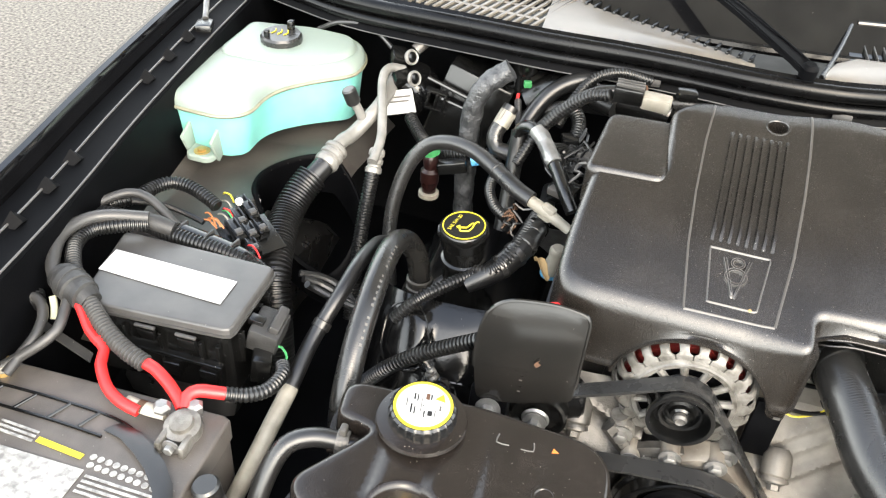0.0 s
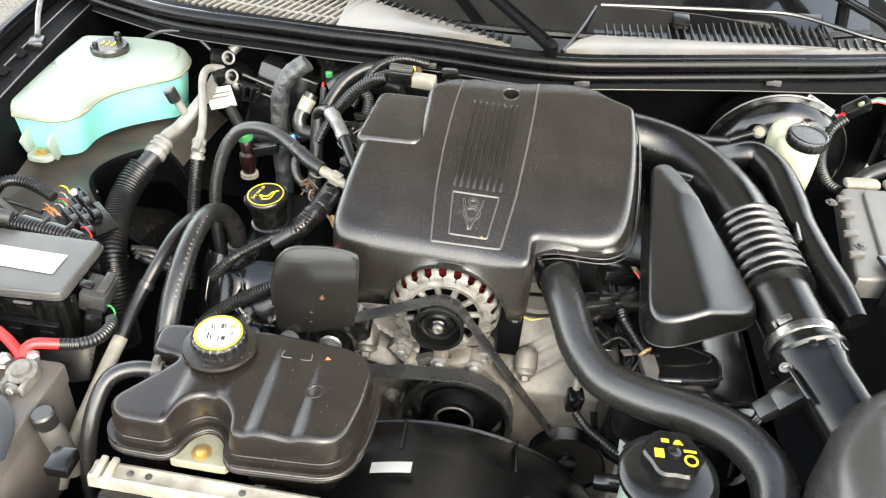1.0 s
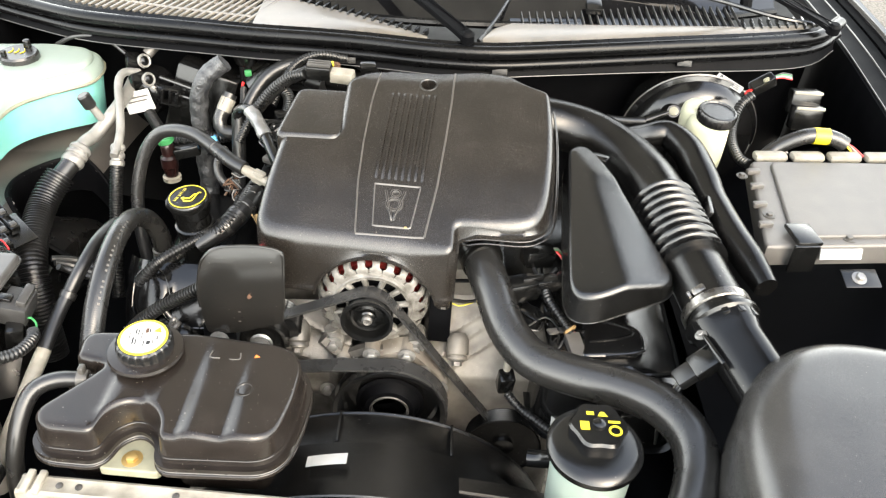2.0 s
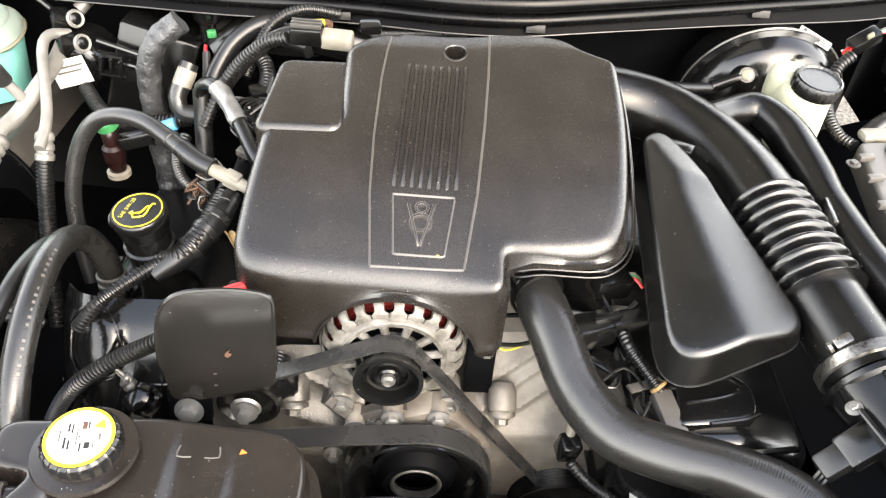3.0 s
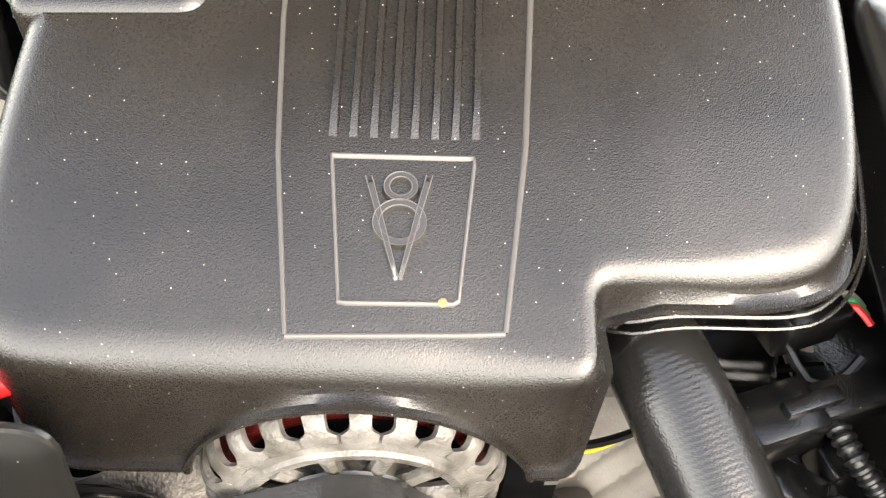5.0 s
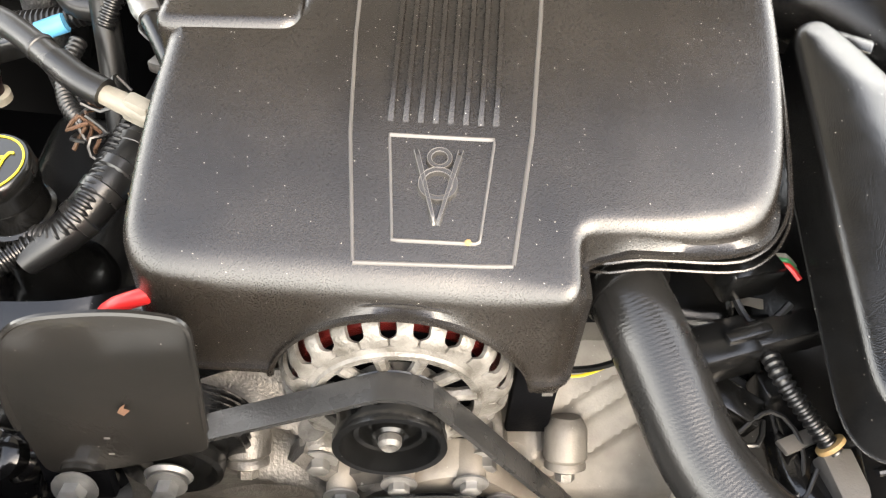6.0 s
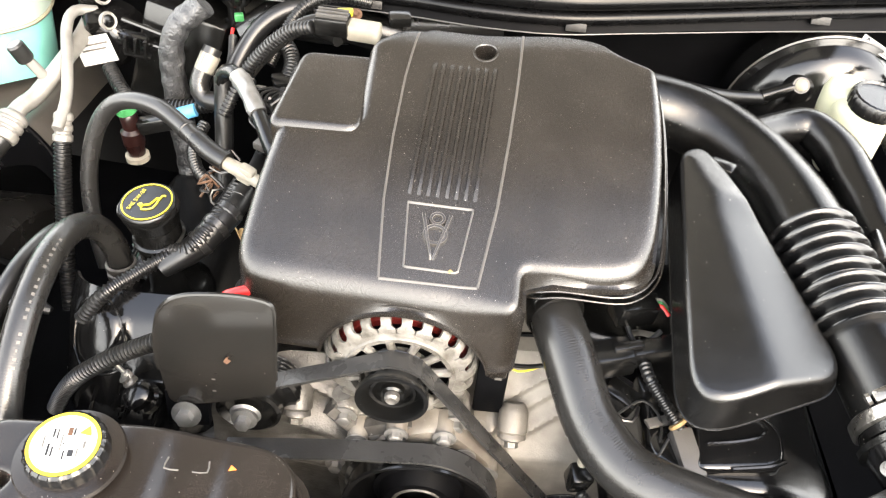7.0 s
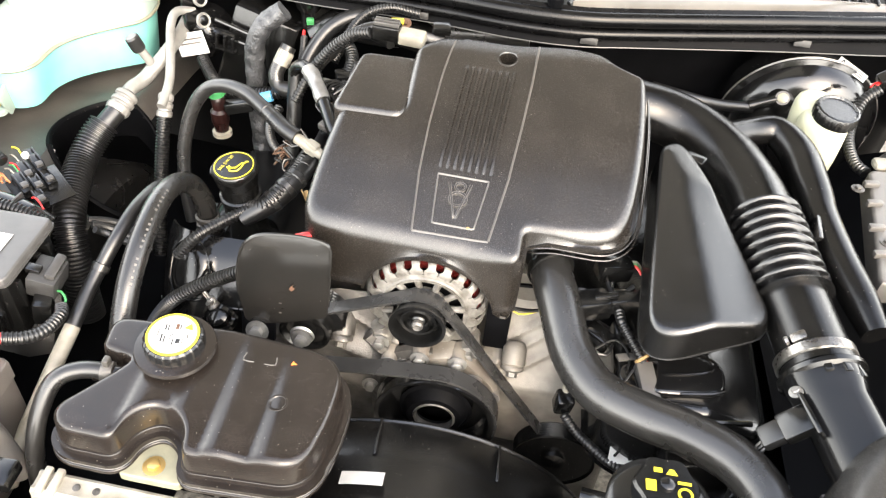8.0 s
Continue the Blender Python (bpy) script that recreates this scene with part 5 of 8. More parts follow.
part("collar", tube([(0.163, 0.118, 0.852), (0.168, 0.102, 0.853), (0.174, 0.085, 0.853)], 0.0325, 24), BLACK, rh)
part("clamp", lathe([(0.0335, 0), (0.0345, 0.003), (0.0345, 0.010), (0.0335, 0.013)], (0.171, 0.094, 0.853), (0.35, -0.9, 0.0), 28), BLACK, rh)

# ---- air intake ----
box = thing("resonator_box", "wedge-shaped grained black plastic air resonator", "air resonator", (0.36, 0.1, 0.85))
def btop(x, y):
    z = 0.866 + 0.167 * x + 0.2025 * y
    s = max(0.0, x - (0.340 + 0.15 * max(0.0, 0.17 - y) - 0.45 * max(0.0, y - 0.20)))
    return z - 0.40 * s * s / (s + 0.005)
def bbot(x, y):
    return 0.8360 + 0.113 * x + 0.2025 * y
BOX = [(0.310, 0.262, 0.02), (0.345, 0.290, 0.03), (0.376, 0.235, 0.03), (0.453, 0.008, 0.018), (0.444, -0.016, 0.018), (0.323, -0.060, 0.035), (0.292, -0.042, 0.035), (0.300, 0.10, 0.1)]
part("shell", shell(BOX, btop, bbot, 0.0085, 0.005, draft=0.003), SATIN, box)
BLOW = [(0.30 + (x - 0.30) * 0.86, 0.02 + (y - 0.02) * 0.88, r) for x, y, r in BOX]
part("lower_half", shell(BLOW, lambda x, y: bbot(x, y) + 0.001, lambda x, y: bbot(x, y) - 0.016, 0.003, 0.005, draft=-0.004, steps=2), SATIN, box)
part("seam", tube([(p.x, p.y, bbot(p.x, p.y) + 0.0008) for p in inset(rounded(BOX, 0.01), -0.0030)], 0.0011, 6, 0.03), SATIN, box)
part("mount_tab", block((0.03, 0.02, 0.006), pose(0.366, 0.262, 0.955, 0, 0, -30), 0.002), BLACK, box)
duct = thing("intake_duct", "black plastic intake duct with a ribbed bellows", "intake duct", (0.47, 0.1, 0.82))
part("elbow", tube([(0.262, 0.385, 0.955, 0.0452), (0.32, 0.388, 0.945, 0.0452), (0.375, 0.370, 0.935, 0.0461), (0.425, 0.318, 0.925, 0.0470), (0.452, 0.255, 0.920, 0.0478), (0.464, 0.205, 0.915, 0.0487), (0.468, 0.18, 0.914, 0.0487)], 0.05, 30, 0.012), DUCTM, duct)
fold = smooth_path([(0.466, 0.195, 0.914, 0.0487), (0.474, 0.14, 0.910, 0.0487), (0.482, 0.085, 0.905, 0.0487), (0.489, 0.045, 0.90, 0.0487)], 0.0019)
part("bellows", tube([(*p[:3], p[3] - 0.0060 + 0.0120 * abs(math.sin(math.pi * 8.5 * i / (len(fold) - 1))) ** 1.5) for i, p in enumerate(fold)], 0.05, 40, 0.0019), GLOSSP, duct, "ribbed glossy bellows")
part("sleeve", tube([(0.488, 0.052, 0.90, 0.0452), (0.495, 0.02, 0.896, 0.0444), (0.505, -0.03, 0.889, 0.0452), (0.511, -0.06, 0.884, 0.0478)], 0.052, 30, 0.01), DUCTM, duct)
part("hose_clamp", lathe([(0.0475, 0), (0.0500, 0.002), (0.0500, 0.014), (0.0475, 0.016)], (0.506, -0.036, 0.887), (0.17, -0.97, -0.17), 40), CLAMPM, duct, "steel hose clamp")
part("clamp_screw", block((0.020, 0.013, 0.008), pose(0.474, -0.040, 0.921, 8, -38, 10), 0.003), CLAMPM, duct)
part("screw_head", lathe([(0.006, 0), (0.0065, 0.004), (0.004, 0.006)], (0.465, -0.041, 0.913), (-0.75, -0.1, -0.6), 8), CLAMPM, duct)
part("rim", lathe([(0.050, 0), (0.0535, 0.002), (0.0535, 0.008), (0.049, 0.012)], (0.511, -0.062, 0.884), (0.2, -0.96, -0.17), 40), BLACK, duct)
maf = thing("air_flow_meter", "black ribbed mass air flow tube with a sensor plug", "sensor tube", (0.53, -0.13, 0.82))
b = lathe([(0.049, 0), (0.047, 0.03), (0.043, 0.045), (0.043, 0.17), (0.03, 0.17)], (0.510, -0.066, 0.883), (0.26, -0.95, -0.10), 36, wave=lambda a: 1.0 + 0.05 * math.cos(4 * a))
part("tube", b, VCOV, maf)
for a in (60, 85, 110):
    part("tab", block((0.010, 0.018, 0.008), pose(0.515 + 0.048 * math.cos(radians(a)), -0.083, 0.88 + 0.048 * math.sin(radians(a)), 0, 90 - a, 14), 0.002), BLACK, maf)
part("sensor", block((0.042, 0.036, 0.020), pose(0.474, -0.135, 0.872, 0, -40, 15), 0.004), BLACK, maf)
for k in range(3):
    part("wire", tube([(0.446, -0.140 - 0.006 * k, 0.842), (0.432, -0.150 - 0.006 * k, 0.815), (0.424, -0.165 - 0.004 * k, 0.775), (0.43, -0.16, 0.73)], 0.0022, 6), (GREYBOX, LOOM, LOOM)[k], maf)
part("screw", bolt((0.468, -0.108, 0.896), (-0.5, 0, 0.8), 0.005, 0.006), STEEL, maf)
part("sensor_flange", block((0.006, 0.056, 0.040), pose(0.487, -0.137, 0.888, 0, -40, 15), 0.002), BLACK, maf)
part("plug", block((0.030, 0.028, 0.018), pose(0.450, -0.142, 0.852, 0, -40, 15), 0.004), LOOM, maf)
filt = thing("air_filter_housing", "large smooth black plastic air filter housing", "air filter box", (0.62, -0.3, 0.70))
FIL = [(0.455, -0.55, 0.05), (0.92, -0.55, 0.06), (0.88, -0.20, 0.08), (0.70, -0.135, 0.08), (0.60, -0.13, 0.06), (0.525, -0.17, 0.06), (0.47, -0.26, 0.08)]
part("housing", shell(FIL, lambda x, y: 0.945 - 0.5 * max(0, 0.60 - x) ** 2 - 0.4 * max(0, x - 0.66) ** 2 - 0.25 * max(0, -0.25 - y) ** 1.5, 0.72, 0.05, 0.012, steps=8, lip=0.004), DUSTY, filt)
part("lower_tray", shell([(x, y, r) for x, y, r in FIL], 0.7195, 0.56, 0.004, 0.015, steps=2), BLACK, filt)
for x, y, a in ((0.468, -0.33, 95), (0.462, -0.47, 92), (0.57, -0.142, 20)):
    part("clip", block((0.035, 0.008, 0.05), pose(x - 0.006, y, 0.725, 0, 0, a), 0.002), STEEL, filt)
arm = thing("side_air_tube", "black moulded side air tube off the intake duct", "air tube", (0.55, 0.2, 0.85))
part("tube", tube([(0.425, 0.345, 0.947, 0.0235), (0.468, 0.375, 0.944, 0.0220), (0.507, 0.385, 0.944, 0.0245), (0.538, 0.345, 0.934, 0.0285), (0.548, 0.285, 0.924, 0.0288), (0.553, 0.250, 0.918, 0.0272), (0.556, 0.215, 0.912, 0.0262), (0.569, 0.130, 0.904, 0.0250), (0.584, 0.070, 0.896, 0.0240), (0.596, 0.016, 0.888, 0.0185)], 0.025, 22, 0.01), DUCTM, arm)
part("tab", block((0.008, 0.05, 0.02), pose(0.535, 0.17, 0.925, 0, 20, -8), 0.002), SATIN, arm)

# ---- brake booster and reservoir ----
boost = thing("brake_booster", "round glossy black brake servo on the firewall", "brake servo", (0.58, 0.62, 0.72))
part("drum", lathe([(0.03, -0.075), (0.055, -0.072), (0.060, -0.062), (0.090, -0.056), (0.118, -0.044), (0.134, -0.026), (0.138, -0.008), (0.147, -0.004), (0.148, 0.004), (0.140, 0.008), (0.138, 0.06), (0.05, 0.07)], (0.632, 0.655, 0.806), (0, 0.97, 0.10), 64), GLOSSP, boost)
part("rim_edge", lathe([(0.1475, -0.002), (0.1500, 0.0), (0.1475, 0.002), (0.1475, -0.002)], (0.632, 0.655, 0.806), (0, 0.97, 0.10), 64), BEAD, boost)
part("check_valve", lathe([(0.024, 0), (0.026, 0.006), (0.020, 0.014), (0.013, 0.020), (0.01, 0.020)], (0.574, 0.604, 0.879), (-0.1, -0.75, 0.6), 28), BLACK, boost)
part("valve_dot", lathe([(0.0095, 0), (0.0095, 0.002), (0.006, 0.003)], (0.572, 0.589, 0.891), (-0.1, -0.75, 0.6), 20), TABM, boost, "cream valve dot")
part("valve_arm", tube([(0.568, 0.596, 0.884), (0.540, 0.591, 0.874), (0.518, 0.588, 0.866)], 0.011, 10), BLACK, boost)
part("vacuum_hose", tube([(0.525, 0.589, 0.863), (0.47, 0.575, 0.868), (0.42, 0.56, 0.88), (0.33, 0.55, 0.90)], 0.010, 12), LOOM, boost)
tag_m = pose(0.690, 0.642, 0.938, 40, 0, 0) @ pose(0, 0, 0, 0, 0, -32)
tagp = part("tag", block((0.060, 0.016, 0.001), tag_m, 0), LABELW, boost, "white printed sticker")
part("writing", letters("A", 0.016, tag_m @ pose(-0.021, 0, 0.0012)), BLACK, tagp)
for k in range(3):
    part("printed_bar", block((0.030, 0.002, 0.0004), tag_m @ pose(0.008, 0.004 - 0.004 * k, 0.0008), 0), GREYBOX, tagp)
res = thing("brake_fluid_reservoir", "yellowed translucent brake fluid reservoir with black cap", "reservoir", (0.60, 0.43, 0.82))
part("body", lathe([(0.010, -0.094), (0.022, -0.092), (0.031, -0.086), (0.0355, -0.076), (0.0375, -0.055), (0.0385, -0.02), (0.0385, 0.0), (0.037, 0.010), (0.033, 0.018), (0.026, 0.023), (0.010, 0.024)], (0.595, 0.436, 0.938), (0, 0.05, 1), 40, wave=lambda a: 1 + 0.04 * math.cos(2 * a)), RESERVOIR, res)
part("shoulder", lathe([(0.024, -0.06), (0.031, -0.05), (0.034, -0.02), (0.034, 0.004), (0.031, 0.014), (0.024, 0.020), (0.008, 0.021)], (0.584, 0.470, 0.948), (0, 0, 1), 32), RESERVOIR, res)
part("cap", lathe([(0.031, 0), (0.0355, 0.003), (0.0365, 0.018), (0.034, 0.023), (0.031, 0.024), (0.029, 0.021), (0.01, 0.021)], (0.602, 0.428, 0.954), (0.05, -0.12, 1), 96, wave=lambda a: 1 + 0.015 * math.sin(a * 24)), SATIN, res)

# ---- control module ----
ecm = thing("control_module", "grey metal engine control module with white connectors", "control module", (0.78, 0.25, 0.86))
part("case", shell([(0.615, 0.10, 0.012), (0.90, 0.135, 0.012), (0.955, 0.40, 0.012), (0.668, 0.375, 0.012)], 0.905, 0.868, 0.006, 0.01), GREYBOX, ecm)
part("raised_lid", shell([(0.665, 0.125, 0.012), (0.89, 0.152, 0.012), (0.94, 0.385, 0.012), (0.70, 0.365, 0.012)], 0.911, 0.90, 0.004, 0.01), GREYBOX, ecm)
for i in range(4):
    part("connector", block((0.064, 0.026, 0.016), pose(0.712 + i * 0.072, 0.398 + i * 0.007, 0.903, 0, 0, 6), 0.008), CREAM, ecm, "cream plug connector")
part("strap", block((0.042, 0.055, 0.008), pose(0.68, 0.125, 0.915, 0, 0, 6), 0.003), BLACK, ecm)
part("strap_front", block((0.042, 0.006, 0.05), pose(0.677, 0.094, 0.89, 0, 0, 6), 0.002), BLACK, ecm)
part("label", block((0.07, 0.004, 0.018), pose(0.742, 0.110, 0.892, -20, 0, 6), 0.001), WHITE, ecm, "white barcode label strip")
for x, y in ((0.636, 0.315), (0.648, 0.19), (0.76, 0.135)):
    part("bolt", bolt((x, y, 0.905), (0, 0, 1), 0.006, 0.005), ALUDULL, ecm)
for x, y in ((0.632, 0.16), (0.640, 0.22), (0.652, 0.28), (0.66, 0.33)):
    part("cooling_rib", block((0.024, 0.010, 0.010), pose(x, y, 0.907, 0, 0, 8), 0.002), GREYBOX, ecm)

part("bracket", block((0.060, 0.035, 0.004), pose(0.776, 0.088, 0.862, 20, 0, 6), 0.002), BLACK, ecm)
part("bracket_bolt", bolt((0.772, 0.086, 0.864), (0, -0.35, 1), 0.007, 0.008), STEEL, ecm)

# ---- power steering reservoir ----
ps = thing("power_steering_reservoir", "white plastic steering fluid reservoir with a black lid", "reservoir", (0.32, -0.235, 0.65))
part("body", lathe([(0.040, -0.12), (0.052, -0.11), (0.054, -0.02), (0.050, 0)], (0.322, -0.238, 0.800), (0, 0, 1), 32), TANK, ps)
part("lid", lathe([(0.052, -0.012), (0.0625, -0.010), (0.0635, 0.0), (0.060, 0.005), (0.05, 0.009), (0.03, 0.010)], (0.322, -0.236, 0.808), (0, -0.03, 1), 48), BLACK, ps)
lidcap = part("cap", lathe([(0.036, 0), (0.037, 0.014), (0.034, 0.018), (0.02, 0.018)], (0.325, -0.220, 0.815), (0, -0.03, 1), 60, wave=lambda a: 1 + 0.06 * math.cos(6 * a)), BLACK, ps)
part("centre_boss", lathe([(0.008, 0), (0.009, 0.004), (0.006, 0.006)], (0.325, -0.2205, 0.832), (0, 0, 1), 16), BLACK, lidcap)
for u, v, w, h in ((-0.019, -0.004, 0.012, 0.014), (-0.010, 0.018, 0.010, 0.008), (0.020, 0.004, 0.016, 0.004)):
    part("yellow_symbol", block((w, h, 0.0006), (0.325 + u, -0.2205 + v, 0.8333), 0), YELLOW, lidcap)
part("warning_triangle", fan_poly([(-0.007, -0.005), (0.007, -0.005), (0, 0.007)], 0.0006, None, pose(0.331, -0.203, 0.833)), YELLOW, lidcap)
part("steering_wheel_symbol", disc(0.006, 0.009, (0.345, -0.231, 0.833), (0, 0, 1), 0.0006), YELLOW, lidcap)
part("outlet", tube([(0.295, -0.19, 0.72), (0.27, -0.175, 0.70), (0.25, -0.17, 0.695)], 0.013, 12), BLACK, ps)

# ---- battery side ----
bat = thing("car_battery", "dusty black car battery with worn labels and a red cable", "battery", (-0.66, -0.26, 0.60))
part("case", block((0.30, 0.185, 0.17), (-0.660, -0.262, 0.695), 0.006), BATTERY, bat)
part("lid", shell([(-0.812, -0.166, 0.008), (-0.508, -0.166, 0.008), (-0.508, -0.358, 0.008), (-0.812, -0.358, 0.008)], 0.792, 0.760, 0.004, 0.01), BATTERY, bat)
part("white_label", block((0.185, 0.062, 0.001), pose(-0.714, -0.312, 0.7932, 0, 0, -1), 0), LABELW, bat, "worn white label")
part("yellow_stripe", block((0.060, 0.007, 0.001), pose(-0.663, -0.265, 0.7932, 0, 0, -6), 0), YELLOW, bat)
for i in range(3):
    part("printed_bar", block((0.050, 0.003, 0.001), pose(-0.722, -0.252 - 0.006 * i, 0.7932, 0, 0, -4), 0), LABELW, bat)
for j in range(2):
    for i in range(9):
        part("printed_dot", lathe([(0.0040, 0), (0.0040, 0.0006), (0.001, 0.0006)], (-0.622 + 0.0098 * i + 0.003 * j, -0.2645 - 0.0105 * j - 0.0008 * i, 0.7925), (0, 0, 1), 10), LABELW, bat)
for i in range(4):
    part("printed_bar", block((0.088, 0.003, 0.001), pose(-0.572, -0.290 - 0.0065 * i, 0.7932, 0, 0, -2), 0), LABELW, bat)
lug = part("cable_lug", tube([(-0.624, -0.194, 0.808, 0.0085), (-0.610, -0.195, 0.807, 0.0080), (-0.595, -0.196, 0.806, 0.0090), (-0.572, -0.196, 0.806, 0.0090)], 0.008, 12, flat=0.6), CREAM, bat, "corroded cream cable lug")
part("rust_band", tube([(-0.608, -0.195, 0.8072), (-0.600, -0.1955, 0.8066)], 0.0088, 12, flat=0.62), RUST, lug)
part("lug_nut", lathe([(0.010, 0), (0.011, 0.006), (0.007, 0.012)], (-0.578, -0.194, 0.808), (0, 0, 1), 6), STEEL, lug)
part("lug_nut", lathe([(0.009, 0), (0.010, 0.010), (0.006, 0.014)], (-0.545, -0.180, 0.803), (0, 0, 1), 6), STEEL, lug)
part("vent_frame", tube([(-0.81, -0.205, 0.7935), (-0.70, -0.206, 0.7935), (-0.615, -0.214, 0.7935), (-0.56, -0.245, 0.7935)], 0.002, 6), BLACK, bat)
part("vent_frame", tube([(-0.81, -0.232, 0.7935), (-0.70, -0.234, 0.7935), (-0.63, -0.238, 0.7935)], 0.002, 6), BLACK, bat)
for x in (-0.78, -0.735, -0.69, -0.65):
    part("vent_rib", tube([(x, -0.207, 0.7935), (x - 0.012, -0.233, 0.7935)], 0.0018, 6), BLACK, bat)
part("carry_strap", sheet([[(x - 0.007, y - 0.008, z), (x, y, z + 0.002), (x + 0.008, y + 0.007, z)] for x, y, z in ((-0.625, -0.222, 0.795), (-0.600, -0.229, 0.799), (-0.575, -0.243, 0.801), (-0.550, -0.260, 0.802), (-0.528, -0.282, 0.801), (-0.512, -0.31, 0.798), (-0.505, -0.345, 0.795))], 0.002), RUBBER, bat)
part("terminal_post", lathe([(0.014, 0), (0.012, 0.016), (0.009, 0.018)], (-0.548, -0.198, 0.792), (0, 0, 1), 20), ALU, bat)
clampb = part("terminal_clamp", lathe([(0.020, 0), (0.021, 0.004), (0.021, 0.016), (0.014, 0.018), (0.013, 0.024), (0.008, 0.026)], (-0.546, -0.204, 0.794), (0, -0.2, 1), 20), ALU, bat)
for s in (-1, 1):
    part("clamp_jaw", block((0.008, 0.026, 0.018), (-0.546 + s * 0.014, -0.226, 0.800), 0.003), ALU, clampb)
part("clamp_bolt", bolt((-0.546, -0.233, 0.802), (0, -1, 0), 0.006, 0.008), STEEL, clampb)
hold = thing("battery_hold_down", "grey plastic bolt cap on a battery clamp rod", "clamp", (-0.47, -0.265, 0.70))
part("rod", lathe([(0.014, -0.10), (0.016, -0.02), (0.015, 0)], (-0.487, -0.262, 0.775), (-0.12, -0.05, 1), 18), GREYBOX, hold)
part("cap", lathe([(0.014, 0), (0.0155, 0.003), (0.0155, 0.022), (0.013, 0.025)], (-0.487, -0.262, 0.773), (-0.12, -0.05, 1), 20), RUBBER, hold)

fb = thing("fuse_box", "black fuse box with a grey lid and white label", "fuse box", (-0.65, -0.02, 0.72))
FLID = [(-0.772, 0.050, 0.010), (-0.545, 0.044, 0.010), (-0.544, -0.089, 0.010), (-0.745, -0.097, 0.010)]
part("body", shell([(p.x, p.y) for p in inset(rounded(FLID, 0.01), 0.007)], 0.830, 0.735, 0.003, 0.01, draft=0.004, steps=2), BLACK, fb)
part("body_flange", shell([(p.x, p.y) for p in inset(rounded(FLID, 0.01), 0.002)], 0.8325, 0.828, 0.0015, 0.01, steps=2), BLACK, fb)
fl = part("lid", shell(FLID, 0.848, 0.835, 0.004, 0.008, draft=0.001, lip=0.0015), LIDGREY, fb, "dusty dark grey lid")
part("label", sheet([[(-0.757, 0.006, 0.8492), (-0.577, -0.003, 0.8492)], [(-0.755, -0.038, 0.8492), (-0.577, -0.050, 0.8492)]], 0.0005), WHITE, fl, "white fuse chart label")
for x, y, w, h in ((-0.705, -0.006, 0.05, 0.0012), (-0.70, -0.014, 0.03, 0.0012), (-0.615, -0.038, 0.03, 0.0012), (-0.63, -0.014, 0.04, 0.0010)):
    part("printed_bar", block((w, h, 0.0003), pose(x, y, 0.8499, 0, 0, -4), 0), LABELW, fl)
for x in (-0.72, -0.655, -0.60):
    latch = part("latch", block((0.024, 0.007, 0.016), (x, -0.097, 0.818), 0.002), BLACK, fb)
    part("latch_lip", block((0.028, 0.005, 0.004), (x, -0.0985, 0.831), 0.0015), LIDGREY, latch)
for x in (-0.735, -0.69, -0.64, -0.585, -0.562):
    part("pillar", block((0.006, 0.008, 0.070), (x, -0.091, 0.785), 0.002), BLACK, fb)
part("shelf", block((0.19, 0.010, 0.006), pose(-0.650, -0.094, 0.790, 0, 0, -2), 0.002), BLACK, fb)
for x in (-0.625, -0.575):
    part("socket", block((0.024, 0.014, 0.022), (x, -0.096, 0.770), 0.003), SATIN, fb)
conn = part("side_connector", block((0.040, 0.052, 0.034), pose(-0.522, -0.035, 0.808, 0, 14, 4), 0.004), TAPE, fb, "dusty grey side connector")
part("connector_hood", block((0.014, 0.044, 0.012), pose(-0.508, -0.030, 0.826, 0, 24, 4), 0.003), CABLE, conn)
part("connector_latch", block((0.020, 0.014, 0.010), pose(-0.532, -0.042, 0.829, 0, 14, 4), 0.002), SATIN, conn)
for y in (0.010, -0.012, -0.066):
    part("side_rib", block((0.012, 0.008, 0.05), (-0.545, y, 0.803), 0.002), BLACK, fb)
part("side_clip", block((0.026, 0.030, 0.040), pose(-0.518, -0.068, 0.780, 0, 10, 20), 0.005), BLACK, fb)
part("wire", tube([(-0.515, -0.052, 0.800), (-0.497, -0.050, 0.800), (-0.486, -0.060, 0.795), (-0.488, -0.072, 0.792)], 0.0018, 6), GREEN, fb)

# ---- washer tank ----
wt = thing("washer_tank", "milky washer fluid tank with teal fluid inside", "washer tank", (-0.72, 0.45, 0.78))
WOUT = [(-0.872, 0.335, 0.022), (-0.880, 0.50, 0.05), (-0.875, 0.655, 0.02), (-0.74, 0.678, 0.02), (-0.640, 0.668, 0.03), (-0.612, 0.605, 0.03), (-0.614, 0.545, 0.025), (-0.690, 0.482, 0.05), (-0.728, 0.425, 0.04), (-0.724, 0.345, 0.03), (-0.765, 0.318, 0.03)]
def seam_z(x, y):
    return 0.889 + 0.03 * (x + 0.87)
part("lid", shell(WOUT, lambda x, y: 0.915 + 0.02 * (y - 0.45), seam_z, 0.022, 0.006, steps=7, draft=0.003), TANK, wt)
FLUID = mat("milky_plastic_over_teal_fluid", (0.22, 0.52, 0.47), 0.36, col2=(0.15, 0.42, 0.38), bump=0.06, vscale=9)
for m in (TANK, FLUID, RESERVOIR):
    pb = m.node_tree.nodes["Principled BSDF"]
    pb.inputs["Subsurface Weight"].default_value = 0.35
    pb.inputs["Subsurface Radius"].default_value = (0.02, 0.02, 0.018)
    pb.inputs["Subsurface Scale"].default_value = 0.6
